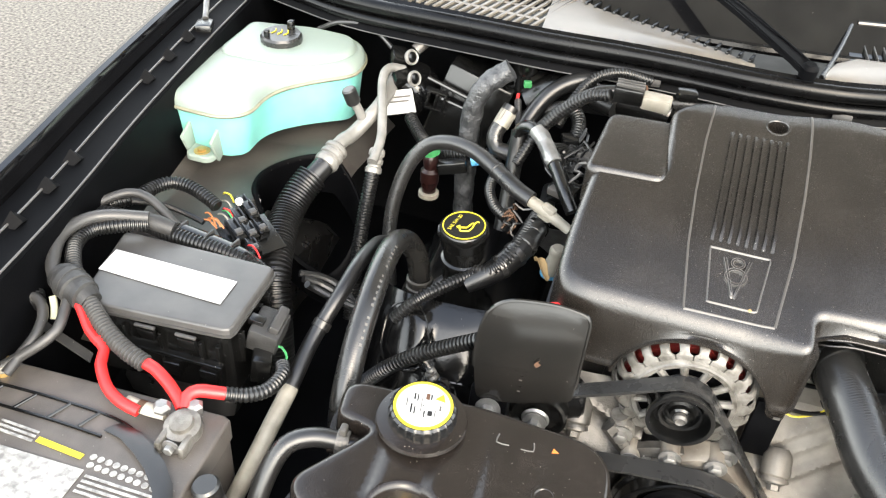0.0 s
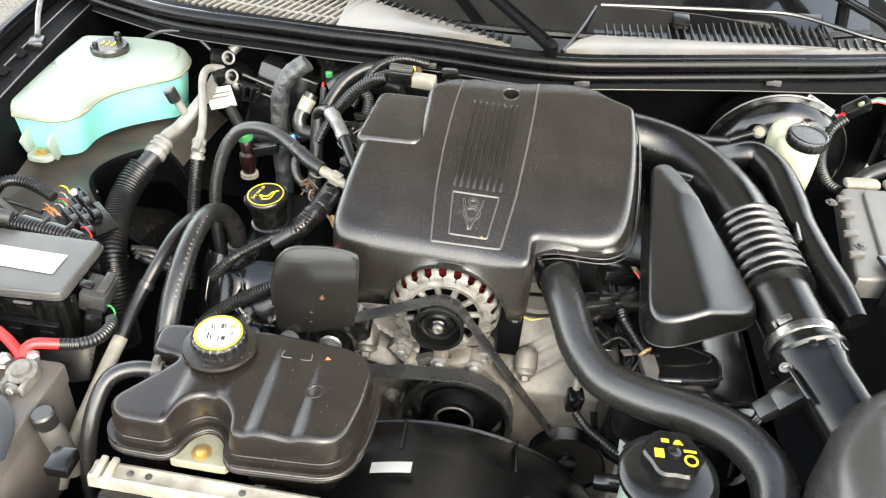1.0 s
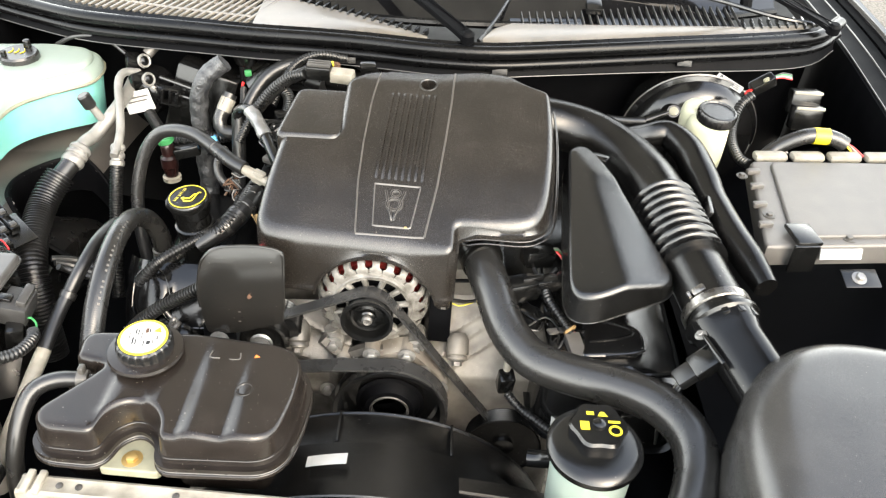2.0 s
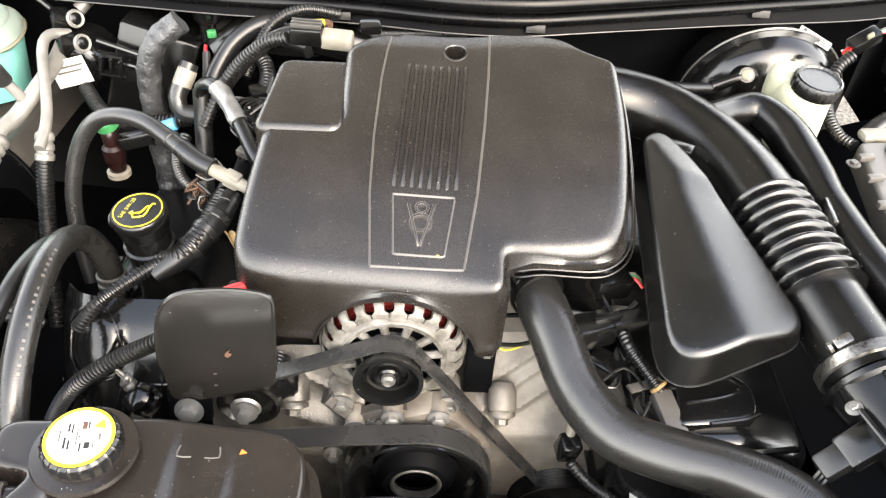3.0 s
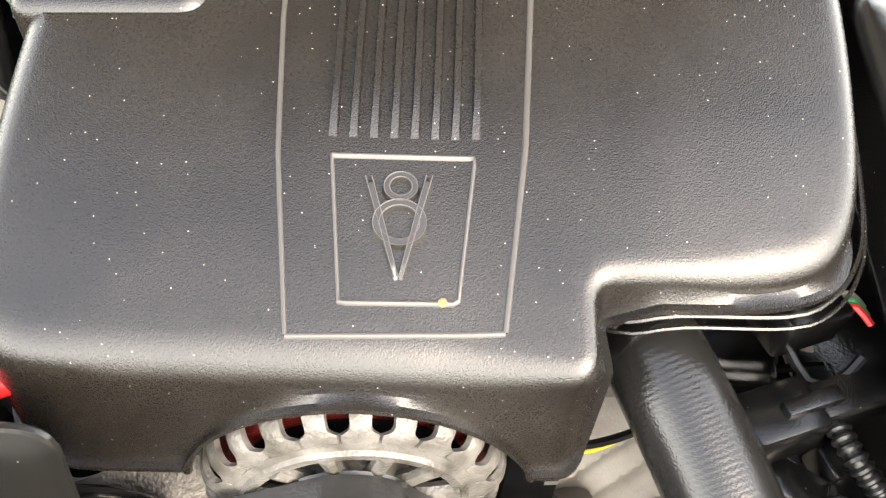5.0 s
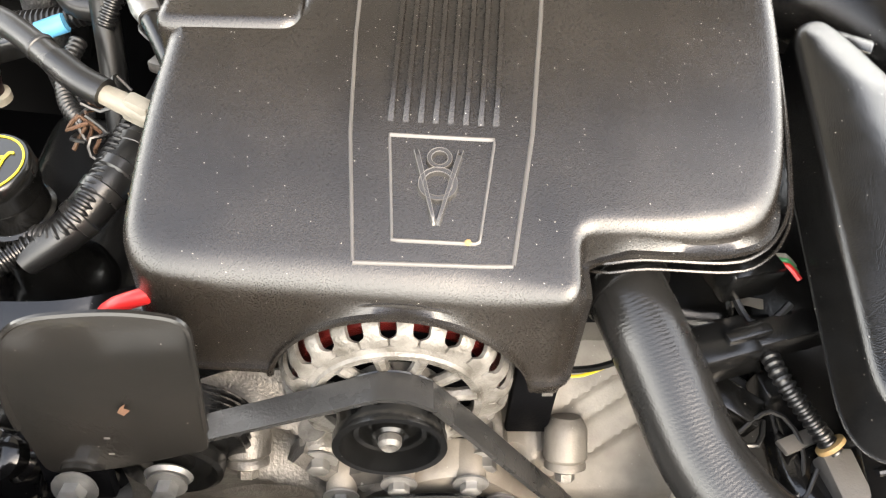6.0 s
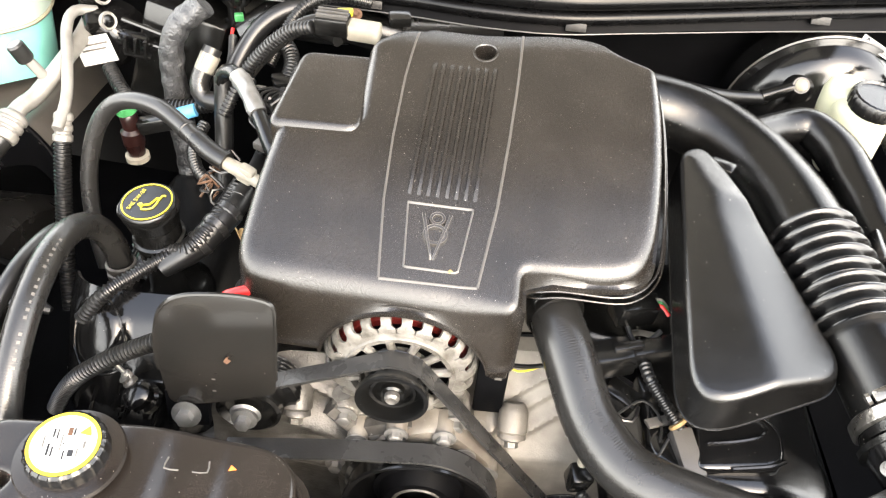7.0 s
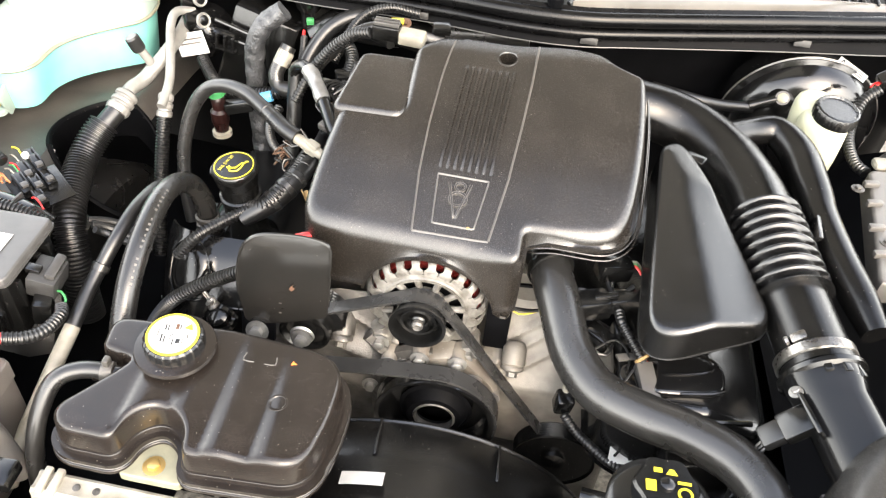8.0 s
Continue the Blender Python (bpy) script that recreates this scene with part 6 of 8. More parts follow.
part("fluid_body", shell([(p.x, p.y) for p in inset(rounded(WOUT, 0.006), 0.004)], lambda x, y: seam_z(x, y) - 0.0005, lambda x, y: 0.812 - 0.06 * max(0.0, y - 0.40), 0.003, 0.006, draft=-0.010, steps=3), FLUID, wt, "teal fluid behind the tank wall")
SEAMW = list(rounded(WOUT, 0.02))
part("seam", tube([(p.x, p.y, seam_z(p.x, p.y)) for p in SEAMW + SEAMW[:1]], 0.0034, 6, 0.03), TABM, wt)
part("mount_tab", shell([(-0.832, 0.368, 0.008), (-0.828, 0.302, 0.016), (-0.780, 0.300, 0.016), (-0.774, 0.363, 0.008)], 0.822, 0.812, 0.003, 0.004), TANK, wt)
part("tab_wall", block((0.006, 0.035, 0.05), pose(-0.830, 0.330, 0.836, 25), 0.002), TANK, wt)
part("tab_wall", block((0.006, 0.035, 0.05), pose(-0.777, 0.328, 0.836, 25), 0.002), TANK, wt)
part("tab_bolt", bolt((-0.804, 0.320, 0.822), (0, 0, 1), 0.008, 0.006), BRASS, wt)
part("raised_top", shell([(-0.863, 0.50, 0.03), (-0.862, 0.645, 0.02), (-0.74, 0.664, 0.02), (-0.652, 0.654, 0.03), (-0.628, 0.600, 0.03), (-0.640, 0.556, 0.03), (-0.715, 0.495, 0.05)], lambda x, y: 0.925 + 0.02 * (y - 0.5), 0.905, 0.012, 0.006), TANK, wt)
part("filler_neck", lathe([(0.032, 0), (0.032, 0.02), (0.03, 0.022)], (-0.768, 0.578, 0.900), (0, 0, 1), 28), TANK, wt)
wc = part("cap", lathe([(0.033, 0), (0.0375, 0.002), (0.038, 0.016), (0.035, 0.020), (0.02, 0.020)], (-0.768, 0.576, 0.921), (0, -0.05, 1), 40, wave=lambda a: 1 + 0.01 * math.sin(30 * a)), RUBBER, wt, "black washer cap with a yellow symbol")
part("cap_tab", block((0.012, 0.014, 0.028), pose(-0.758, 0.598, 0.945), 0.003), BLACK, wc)
part("cap_tab", block((0.010, 0.010, 0.016), pose(-0.786, 0.553, 0.945), 0.003), BLACK, wc)
for k in range(3):
    part("yellow_symbol", tube([(-0.784 + 0.012 * k, 0.568, 0.9415), (-0.780 + 0.012 * k, 0.578, 0.942), (-0.784 + 0.012 * k, 0.588, 0.9425)], 0.0012, 5), YELLOW, wc)
part("tether", tube([(-0.751, 0.540, 0.924), (-0.781, 0.526, 0.916), (-0.816, 0.538, 0.914), (-0.828, 0.578, 0.918), (-0.806, 0.593, 0.926)], 0.0016, 6), RUBBER, wt)

# ---- air conditioning lines ----
ac = thing("air_conditioning_line", "dull aluminium air conditioning line into corrugated sleeve", "refrigerant line", (-0.56, 0.35, 0.5))
part("pipe", tube([(-0.552, 0.598, 0.885), (-0.550, 0.55, 0.878), (-0.552, 0.48, 0.872), (-0.575, 0.43, 0.846), (-0.586, 0.402, 0.843), (-0.594, 0.375, 0.832)], 0.0125, 16), PIPE, ac)
FD = Vector((-0.012, -0.040, -0.020)).normalized()
part("ferrule", lathe([(0.013, -0.004), (0.0185, 0.0), (0.0205, 0.003), (0.0205, 0.008), (0.0178, 0.010), (0.0178, 0.013), (0.0205, 0.015), (0.0205, 0.021), (0.0178, 0.023), (0.0178, 0.026), (0.0208, 0.028), (0.0215, 0.034), (0.0195, 0.040), (0.016, 0.041)], (-0.588, 0.388, 0.838), FD, 28), PIPE, ac)
part("rubber_end", tube([(-0.598, 0.352, 0.822), (-0.606, 0.335, 0.813), (-0.616, 0.316, 0.802)], 0.0178, 18), RUBBER, ac)
part("sleeve", tube([(-0.609, 0.328, 0.812), (-0.622, 0.300, 0.793), (-0.628, 0.262, 0.772), (-0.618, 0.205, 0.757), (-0.601, 0.150, 0.742), (-0.588, 0.118, 0.700), (-0.580, 0.10, 0.645), (-0.575, 0.09, 0.58)], 0.0240, 22, pitch=0.0062, amp=0.0021), LOOM, ac, "black corrugated sleeve")
part("service_port", tube([(-0.565, 0.452, 0.862), (-0.572, 0.445, 0.886), (-0.580, 0.44, 0.905)], 0.008, 10), PIPE, ac)
part("port_cap", lathe([(0.011, 0), (0.0125, 0.003), (0.0125, 0.026), (0.010, 0.029)], (-0.578, 0.441, 0.898), (-0.3, -0.15, 0.9), 20), RUBBER, ac)
ac2 = thing("thin_refrigerant_line", "thin bright aluminium refrigerant line into a braided sleeve", "refrigerant line", (-0.52, 0.4, 0.5))
part("pipe", tube([(-0.535, 0.590, 0.905), (-0.555, 0.565, 0.915), (-0.558, 0.535, 0.905), (-0.535, 0.465, 0.878), (-0.521, 0.42, 0.862), (-0.517, 0.39, 0.850), (-0.518, 0.365, 0.838)], 0.0082, 14), PIPE, ac2)
part("ferrule", lathe([(0.009, -0.003), (0.0125, 0.0), (0.0135, 0.003), (0.0135, 0.010), (0.0115, 0.012), (0.0115, 0.015), (0.0135, 0.017), (0.0135, 0.024), (0.0115, 0.026), (0.0115, 0.029), (0.0138, 0.031), (0.0138, 0.039), (0.011, 0.041)], (-0.519, 0.393, 0.846), (0, -0.55, -0.83), 24), PIPE, ac2)
part("sleeve", tube([(-0.519, 0.374, 0.82), (-0.521, 0.355, 0.78), (-0.524, 0.335, 0.73), (-0.524, 0.30, 0.66), (-0.52, 0.26, 0.58)], 0.0115, 14, pitch=0.0055, amp=0.0010), LOOM, ac2)
for x, y, z in ((-0.528, 0.603, 0.925), (-0.512, 0.570, 0.900)):
    f = thing("pipe_fitting", "white ring fitting on a black refrigerant coupling", "fitting", (x, y, z - 0.02), group="refrigerant fittings")
    part("ring", lathe([(0.0100, 0), (0.0132, -0.001), (0.0148, 0.004), (0.0132, 0.008), (0.0100, 0.007), (0.0100, 0)], (x, y, z), (0.7, -0.45, 0.3), 24), PIPE, f)
    part("core", lathe([(0.0105, -0.004), (0.0105, 0.005), (0.006, 0.007)], (x, y, z), (0.7, -0.45, 0.3), 20), BLACK, f)
    part("coupling", block((0.03, 0.035, 0.03), pose(x - 0.024, y + 0.006, z - 0.006, 20, 10, 30), 0.006), BLACK, f)
heat_tube = thing("heater_pipe", "bent grey metal heater pipe at the firewall", "pipe", (-0.46, 0.66, 0.88))
part("pipe", tube([(-0.522, 0.615, 0.935), (-0.50, 0.635, 0.955), (-0.475, 0.65, 0.968), (-0.455, 0.66, 0.955), (-0.42, 0.68, 0.945)], 0.011, 14), ALUDULL, heat_tube)

# ---- hoses and looms by the valve cover ----
loop = thing("breather_hose", "black rubber breather hose looping to a tan connector", "hose", (-0.38, 0.3, 0.7))
part("hose", tube([(-0.455, 0.28, 0.66), (-0.466, 0.30, 0.72), (-0.468, 0.325, 0.79), (-0.452, 0.345, 0.855), (-0.424, 0.352, 0.895), (-0.388, 0.345, 0.912), (-0.345, 0.325, 0.917), (-0.305, 0.295, 0.912), (-0.270, 0.265, 0.905), (-0.245, 0.252, 0.899)], 0.0118, 14), RUBBER, loop)
part("tape", tube([(-0.285, 0.278, 0.909), (-0.262, 0.261, 0.903), (-0.240, 0.250, 0.898)], 0.0128, 12), LOOM, loop)
tc_ = part("tan_connector", tube([(-0.244, 0.251, 0.898, 0.0085), (-0.225, 0.245, 0.892, 0.0095), (-0.205, 0.239, 0.884, 0.0085), (-0.178, 0.232, 0.872, 0.007)], 0.014, 14), CREAM, loop, "tan plastic pipe connector")
part("connector_wing", block((0.022, 0.015, 0.024), pose(-0.214, 0.242, 0.888, 0, 18, -18), 0.004), CREAM, tc_)
part("cable_tie", lathe([(0.0125, 0), (0.0135, 0.001), (0.0135, 0.004), (0.0125, 0.005)], (-0.303, 0.294, 0.9115), (0.75, -0.6, -0.2), 16), LOOM, loop)

hh = thing("heater_hose", "thick black heater hose with white printing", "hose", (-0.40, 0.1, 0.6))
HH = [(-0.404, -0.092, 0.62), (-0.404, -0.090, 0.70), (-0.404, -0.082, 0.757), (-0.405, -0.050, 0.797), (-0.406, -0.012, 0.825), (-0.407, 0.035, 0.846), (-0.409, 0.085, 0.855), (-0.411, 0.130, 0.852), (-0.410, 0.170, 0.838), (-0.402, 0.195, 0.818), (-0.390, 0.203, 0.785), (-0.385, 0.200, 0.74), (-0.385, 0.195, 0.68)]
part("hose", tube(HH, 0.0168, 22), HOSE, hh)
run = smooth_path(HH, 0.004)
run = [Vector(p) for p in run if -0.04 < p[1] < 0.12 and p[2] > 0.79]
for i in range(2, len(run) - 1, 2):
    if i % 14 < 11:
        way = (run[i + 1] - run[i - 1]).normalized()
        out_ = Vector((0.55, -0.45, 0.70))
        out_ = (out_ - way * out_.dot(way)).normalized()
        m = Matrix((*[(*r, 0) for r in zip(way, out_.cross(way), out_)], (0, 0, 0, 1)))
        part("printed_mark", block((0.0036, 0.0038 if i % 6 else 0.0022, 0.0006), Matrix.Translation(run[i] + out_ * 0.0167) @ m, 0), GREYBOX, hh)
part("end_clamp", lathe([(0.017, -0.012), (0.020, -0.010), (0.020, -0.003), (0.0175, -0.001), (0.0175, 0.002), (0.020, 0.004), (0.020, 0.011), (0.017, 0.013), (0.017, -0.012)], (-0.385, 0.199, 0.742), (0.0, 0.05, 1), 24), ALUDULL, hh)
tl = thing("transmission_cooler_line", "black-sleeved aluminium cooler line beside the radiator", "pipe", (-0.46, -0.05, 0.5))
part("sleeve", tube([(-0.440, 0.225, 0.79), (-0.444, 0.175, 0.822), (-0.447, 0.130, 0.834), (-0.448, 0.086, 0.838), (-0.454, 0.040, 0.825), (-0.465, 0.008, 0.802), (-0.472, -0.024, 0.785), (-0.474, -0.06, 0.771), (-0.476, -0.085, 0.760)], 0.0105, 14), LOOM, tl)
part("crimp", lathe([(0.0105, -0.006), (0.0125, -0.005), (0.0125, 0.005), (0.0105, 0.006)], (-0.4655, 0.006, 0.800), (-0.25, -0.75, -0.6), 18), RUBBER, tl)
part("pipe", tube([(-0.475, -0.078, 0.764), (-0.481, -0.12, 0.742), (-0.490, -0.165, 0.712), (-0.503, -0.21, 0.672), (-0.515, -0.25, 0.62)], 0.0112, 14), CREAM, tl, "cream painted lower pipe")

def loom(name, pts, r, label, pitch=0.0058, at=None):
    t = thing(name, label, "cable loom", at or pts[0], group="wiring looms")
    part("sleeve", tube(pts, r, 12, pitch=pitch, amp=r * 0.13), LOOM, t)
    return t
loom("wiring_loom", [(-0.445, 0.055, 0.62), (-0.415, 0.042, 0.675), (-0.380, 0.030, 0.726), (-0.346, 0.030, 0.757), (-0.309, 0.032, 0.782), (-0.258, 0.030, 0.815)], 0.0098, "black corrugated loom across the valve cover")
loom("wiring_loom", [(-0.400, 0.215, 0.70), (-0.362, 0.206, 0.738), (-0.328, 0.185, 0.785), (-0.298, 0.168, 0.812), (-0.27, 0.165, 0.826), (-0.25, 0.19, 0.842), (-0.24, 0.235, 0.85), (-0.23, 0.29, 0.85)], 0.0092, "black corrugated loom climbing past the oil filler")
loom("wiring_loom", [(-0.392, 0.090, 0.760), (-0.362, 0.104, 0.794), (-0.332, 0.132, 0.804), (-0.306, 0.156, 0.810), (-0.275, 0.172, 0.822), (-0.25, 0.20, 0.835)], 0.0085, "black corrugated loom below the oil filler neck")
tape = thing("taped_loom", "black tape-wrapped thick wiring loom", "cable loom", (-0.26, 0.2, 0.78), group="wiring looms")
part("wrapped_core", tube([(-0.305, 0.150, 0.80, 0.012), (-0.268, 0.172, 0.82, 0.017), (-0.240, 0.21, 0.838, 0.018), (-0.225, 0.26, 0.845, 0.015), (-0.222, 0.32, 0.84, 0.013), (-0.225, 0.40, 0.83, 0.012)], 0.02, 14), LOOM, tape)
for k, (p, a, r) in enumerate((((-0.285, 0.163, 0.811), (0.8, 0.45, 0.4), 0.0155), ((-0.262, 0.178, 0.824), (0.7, 0.6, 0.35), 0.0182), ((-0.247, 0.198, 0.834), (0.5, 0.8, 0.3), 0.0192), ((-0.236, 0.218, 0.8405), (0.4, 0.9, 0.2), 0.0188), ((-0.229, 0.245, 0.8445), (0.2, 1, 0.1), 0.0168))):
    part("tape_wrap", lathe([(r - 0.002, -0.006), (r, -0.004), (r + 0.0006, 0.005), (r - 0.002, 0.007)], p, a, 14), RUBBER, tape)
part("cable_tie", lathe([(0.017, -0.002), (0.0185, -0.002), (0.0185, 0.002), (0.017, 0.002)], (-0.226, 0.262, 0.845), (0.1, 1, 0), 14), BLACK, tape)
loom("wiring_loom", [(-0.50, 0.52, 0.85), (-0.465, 0.475, 0.838), (-0.43, 0.440, 0.838), (-0.385, 0.432, 0.846), (-0.35, 0.430, 0.852), (-0.315, 0.432, 0.858)], 0.0105, "black corrugated loom behind the breather hose")
loom("wiring_loom", [(-0.16, 0.425, 1.0), (-0.195, 0.435, 0.985), (-0.235, 0.435, 0.95), (-0.262, 0.42, 0.915), (-0.285, 0.39, 0.87)], 0.0082, "black corrugated loom from the rear of the cover")
vh = thing("vacuum_hose", "smooth black hose behind the engine cover", "hose", (-0.25, 0.43, 0.85))
part("hose", tube([(-0.13, 0.50, 0.975), (-0.18, 0.485, 0.972), (-0.225, 0.47, 0.945), (-0.262, 0.455, 0.905), (-0.29, 0.44, 0.87)], 0.0115, 14), RUBBER, vh)

# sensor with a green top, foil-wrapped heater hose, clip box on the firewall
sen = thing("pressure_sensor", "dark red pressure sensor with a green cap", "sensor", (-0.425, 0.40, 0.74))
part("body", lathe([(0.012, 0), (0.013, 0.02), (0.016, 0.03), (0.016, 0.05), (0.011, 0.055), (0.013, 0.075), (0.010, 0.08)], (-0.428, 0.40, 0.772), (0, 0, 1), 20), AMBER, sen)
part("collar", lathe([(0.014, 0), (0.0175, 0.002), (0.0175, 0.010), (0.014, 0.012)], (-0.428, 0.40, 0.770), (0, 0, 1), 20), CREAM, sen)
part("green_cap", lathe([(0.012, 0), (0.016, 0.003), (0.016, 0.014), (0.010, 0.02)], (-0.428, 0.402, 0.852), (-0.2, -0.1, 1), 16), GREEN, sen)
part("plug", block((0.05, 0.022, 0.022), pose(-0.392, 0.405, 0.835, 0, -12, 10), 0.004), BLACK, sen)
part("blue_tape", tube([(-0.362, 0.412, 0.848), (-0.335, 0.418, 0.856)], 0.010, 10), BLUE, sen)
foil = thing("foil_wrapped_hose", "crinkled silver foil-wrapped hose by the firewall", "hose", (-0.40, 0.6, 0.6))
b = tube([(-0.326, 0.49, 0.984), (-0.362, 0.478, 0.955), (-0.378, 0.474, 0.915), (-0.381, 0.472, 0.85), (-0.380, 0.468, 0.76), (-0.375, 0.45, 0.66)], 0.0175, 22, 0.005)
for v in b.verts:
    v.co += Vector((noise.noise(v.co * 55), noise.noise(v.co * 60 + Vector((3, 1, 2))), noise.noise(v.co * 90 + Vector((7, 3, 5))))) * 0.0034
part("wrap", b, FOIL, foil)
hb = thing("heater_box", "black plastic heater box with moulded clips on the firewall", "heater box", (-0.46, 0.62, 0.72))
part("box", block((0.125, 0.10, 0.20), pose(-0.418, 0.612, 0.822, -6, 18, 0), 0.006), BLACK, hb)
part("ledge", tube([(-0.480, 0.556, 0.914), (-0.44, 0.555, 0.901), (-0.395, 0.554, 0.886)], 0.0042, 8), GLOSSP, hb)
part("ledge", tube([(-0.452, 0.553, 0.880), (-0.425, 0.552, 0.873), (-0.390, 0.550, 0.864)], 0.0042, 8), GLOSSP, hb)
for k in range(3):
    part("clip", block((0.005, 0.016, 0.036), pose(-0.474 + 0.015 * k, 0.540, 0.882 - 0.003 * k, 10, 12, 0), 0.001), GLOSSP, hb)
for dz in (0.0, -0.032):
    part("clip_bar", block((0.040, 0.014, 0.004), pose(-0.459, 0.541, 0.897 + dz, 10, 8, 0), 0.001), GLOSSP, hb)
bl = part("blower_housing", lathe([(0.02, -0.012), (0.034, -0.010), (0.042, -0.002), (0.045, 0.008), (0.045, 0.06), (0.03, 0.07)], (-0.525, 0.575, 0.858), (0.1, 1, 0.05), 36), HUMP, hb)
part("label", block((0.058, 0.001, 0.045), pose(-0.531, 0.550, 0.859, -6, -15, 5), 0), WHITE, bl, "white paper label")
for k in range(3):
    part("printed_bar", block((0.040, 0.0006, 0.003), pose(-0.529 - 0.003 * k, 0.5492, 0.870 - 0.010 * k, -6, -15, 5), 0), GREYBOX, bl)

mot = thing("blower_plug", "black ribbed electrical connector by the firewall", "connector", (-0.335, 0.62, 0.88))
part("body", lathe([(0.020, 0), (0.024, 0.006), (0.024, 0.03), (0.018, 0.036)], (-0.316, 0.610, 0.932), (0, -0.1, 1), 12), BLACK, mot)
part("neck", lathe([(0.013, 0), (0.014, 0.04)], (-0.318, 0.604, 0.892), (0, 0.1, 1), 14), BLACK, mot)
part("red_wire", tube([(-0.320, 0.585, 0.900), (-0.320, 0.578, 0.893), (-0.317, 0.572, 0.888)], 0.003, 6), RED, mot)
part("loom", tube([(-0.318, 0.575, 0.89), (-0.308, 0.53, 0.885), (-0.298, 0.48, 0.89), (-0.290, 0.43, 0.90)], 0.0065, 10, pitch=0.005, amp=0.0006), LOOM, mot)
egr = thing("capped_elbow", "black rubber elbow with a cream band", "elbow", (-0.33, 0.5, 0.8))
part("elbow", tube([(-0.314, 0.468, 0.930), (-0.322, 0.455, 0.912), (-0.332, 0.440, 0.888), (-0.325, 0.430, 0.870), (-0.298, 0.425, 0.868)], 0.0135, 14), RUBBER, egr)
part("band", tube([(-0.317, 0.463, 0.922), (-0.326, 0.449, 0.902)], 0.0145, 16), CREAM, egr)
rail = thing("fuel_rail_line", "fuel line with a crinkled silver heat sleeve", "fuel line", (-0.24, 0.36, 0.8))
part("line", tube([(-0.292, 0.418, 0.895), (-0.288, 0.420, 0.918), (-0.272, 0.410, 0.930), (-0.255, 0.392, 0.928), (-0.235, 0.365, 0.918), (-0.216, 0.335, 0.905), (-0.196, 0.30, 0.888), (-0.18, 0.28, 0.872)], 0.0105, 14), SATIN, rail)
b = tube([(-0.262, 0.400, 0.931), (-0.245, 0.380, 0.925), (-0.222, 0.345, 0.910)], 0.0125, 12, 0.004)
for v in b.verts:
    v.co += Vector((noise.noise(v.co * 90), noise.noise(v.co * 80 + Vector((3, 1, 2))), noise.noise(v.co * 85 + Vector((7, 3, 5))))) * 0.002
part("silver_sleeve", b, STEEL, rail)
part("drop", tube([(-0.290, 0.425, 0.912), (-0.290, 0.410, 0.87), (-0.290, 0.39, 0.82), (-0.290, 0.36, 0.76)], 0.0135, 12), LOOM, rail)
inj = thing("injector_plug", "grey injector connector with red wires", "connector", (-0.2, 0.34, 0.84))
part("body", block((0.045, 0.03, 0.026), pose(-0.200, 0.335, 0.868, 10, 0, -20), 0.004), BLACK, inj)
part("sleeve", block((0.035, 0.02, 0.012), pose(-0.205, 0.315, 0.880, 0, 0, -25), 0.003), GREYBOX, inj)
for k in range(5):
    part("wire", tube([(-0.19, 0.345 + 0.006 * k, 0.88), (-0.21 - 0.006 * k, 0.385, 0.90 + 0.004 * k), (-0.19, 0.43, 0.90), (-0.16 + 0.008 * k, 0.44, 0.89)], 0.0022, 6), LOOM, inj)
dp = thing("rear_sensor", "black plug with a cream sensor body behind the cover", "sensor", (-0.13, 0.43, 0.94))
part("plug", block((0.045, 0.028, 0.026), pose(-0.134, 0.430, 1.005, 5, 0, -4), 0.004), BLACK, dp)
for k in range(3):
    part("plug_rib", block((0.042, 0.003, 0.006), pose(-0.134, 0.420 + 0.009 * k, 1.020, 5, 0, -4), 0.001), LIDGREY, dp)
part("body", block((0.044, 0.026, 0.022), pose(-0.092, 0.428, 0.999, 5, 0, -8), 0.004), CREAM, dp)
part("end_plug", block((0.03, 0.022, 0.016), pose(-0.048, 0.462, 1.004, 5, 0, 12), 0.004), BLACK, dp)
part("rusty_bolt", bolt((-0.115, 0.50, 0.985), (0, -0.5, 1), 0.006, 0.006), RUST, dp)
leaf = thing("dry_leaf", "curled dry leaf caught beside the engine cover", "leaf", (-0.20, 0.165, 0.83))
part("blade", sheet([[(-0.215 + 0.022 * t + s * 0.006 * (1 - abs(t - 0.5)), 0.185 - 0.03 * t, 0.842 + s * s * 0.006 + 0.008 * math.sin(5 * t)) for s in (-1, -0.3, 0.3, 1)] for t in np.linspace(0, 1, 7)], 0.0006), TAN, leaf)
inj2 = thing("coil_plug", "pale coil plug beside the cover", "connector", (-0.19, 0.20, 0.80))
part("body", lathe([(0.012, 0), (0.013, 0.02), (0.010, 0.035), (0.012, 0.05), (0.009, 0.055)], (-0.195, 0.215, 0.80), (0.15, -0.1, 1), 16), CREAM, inj2)
part("teal_band", lathe([(0.0135, 0), (0.0135, 0.006)], (-0.195, 0.215, 0.801), (0.15, -0.1, 1), 16), BLUE, inj2)
dip = thing("ignition_coil", "black ignition coil with a steel stud on the valve cover", "ignition coil", (-0.285, 0.03, 0.70))
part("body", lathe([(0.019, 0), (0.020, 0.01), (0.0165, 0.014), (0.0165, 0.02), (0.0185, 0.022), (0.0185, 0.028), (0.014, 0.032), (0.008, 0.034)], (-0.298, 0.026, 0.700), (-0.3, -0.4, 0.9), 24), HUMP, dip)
part("pale_seat", lathe([(0.007, 0), (0.009, 0.003), (0.009, 0.008), (0.006, 0.011), (0.007, 0.016)], (-0.312, 0.028, 0.725), (-0.5, -0.1, 0.8), 16), ALUDULL, dip)
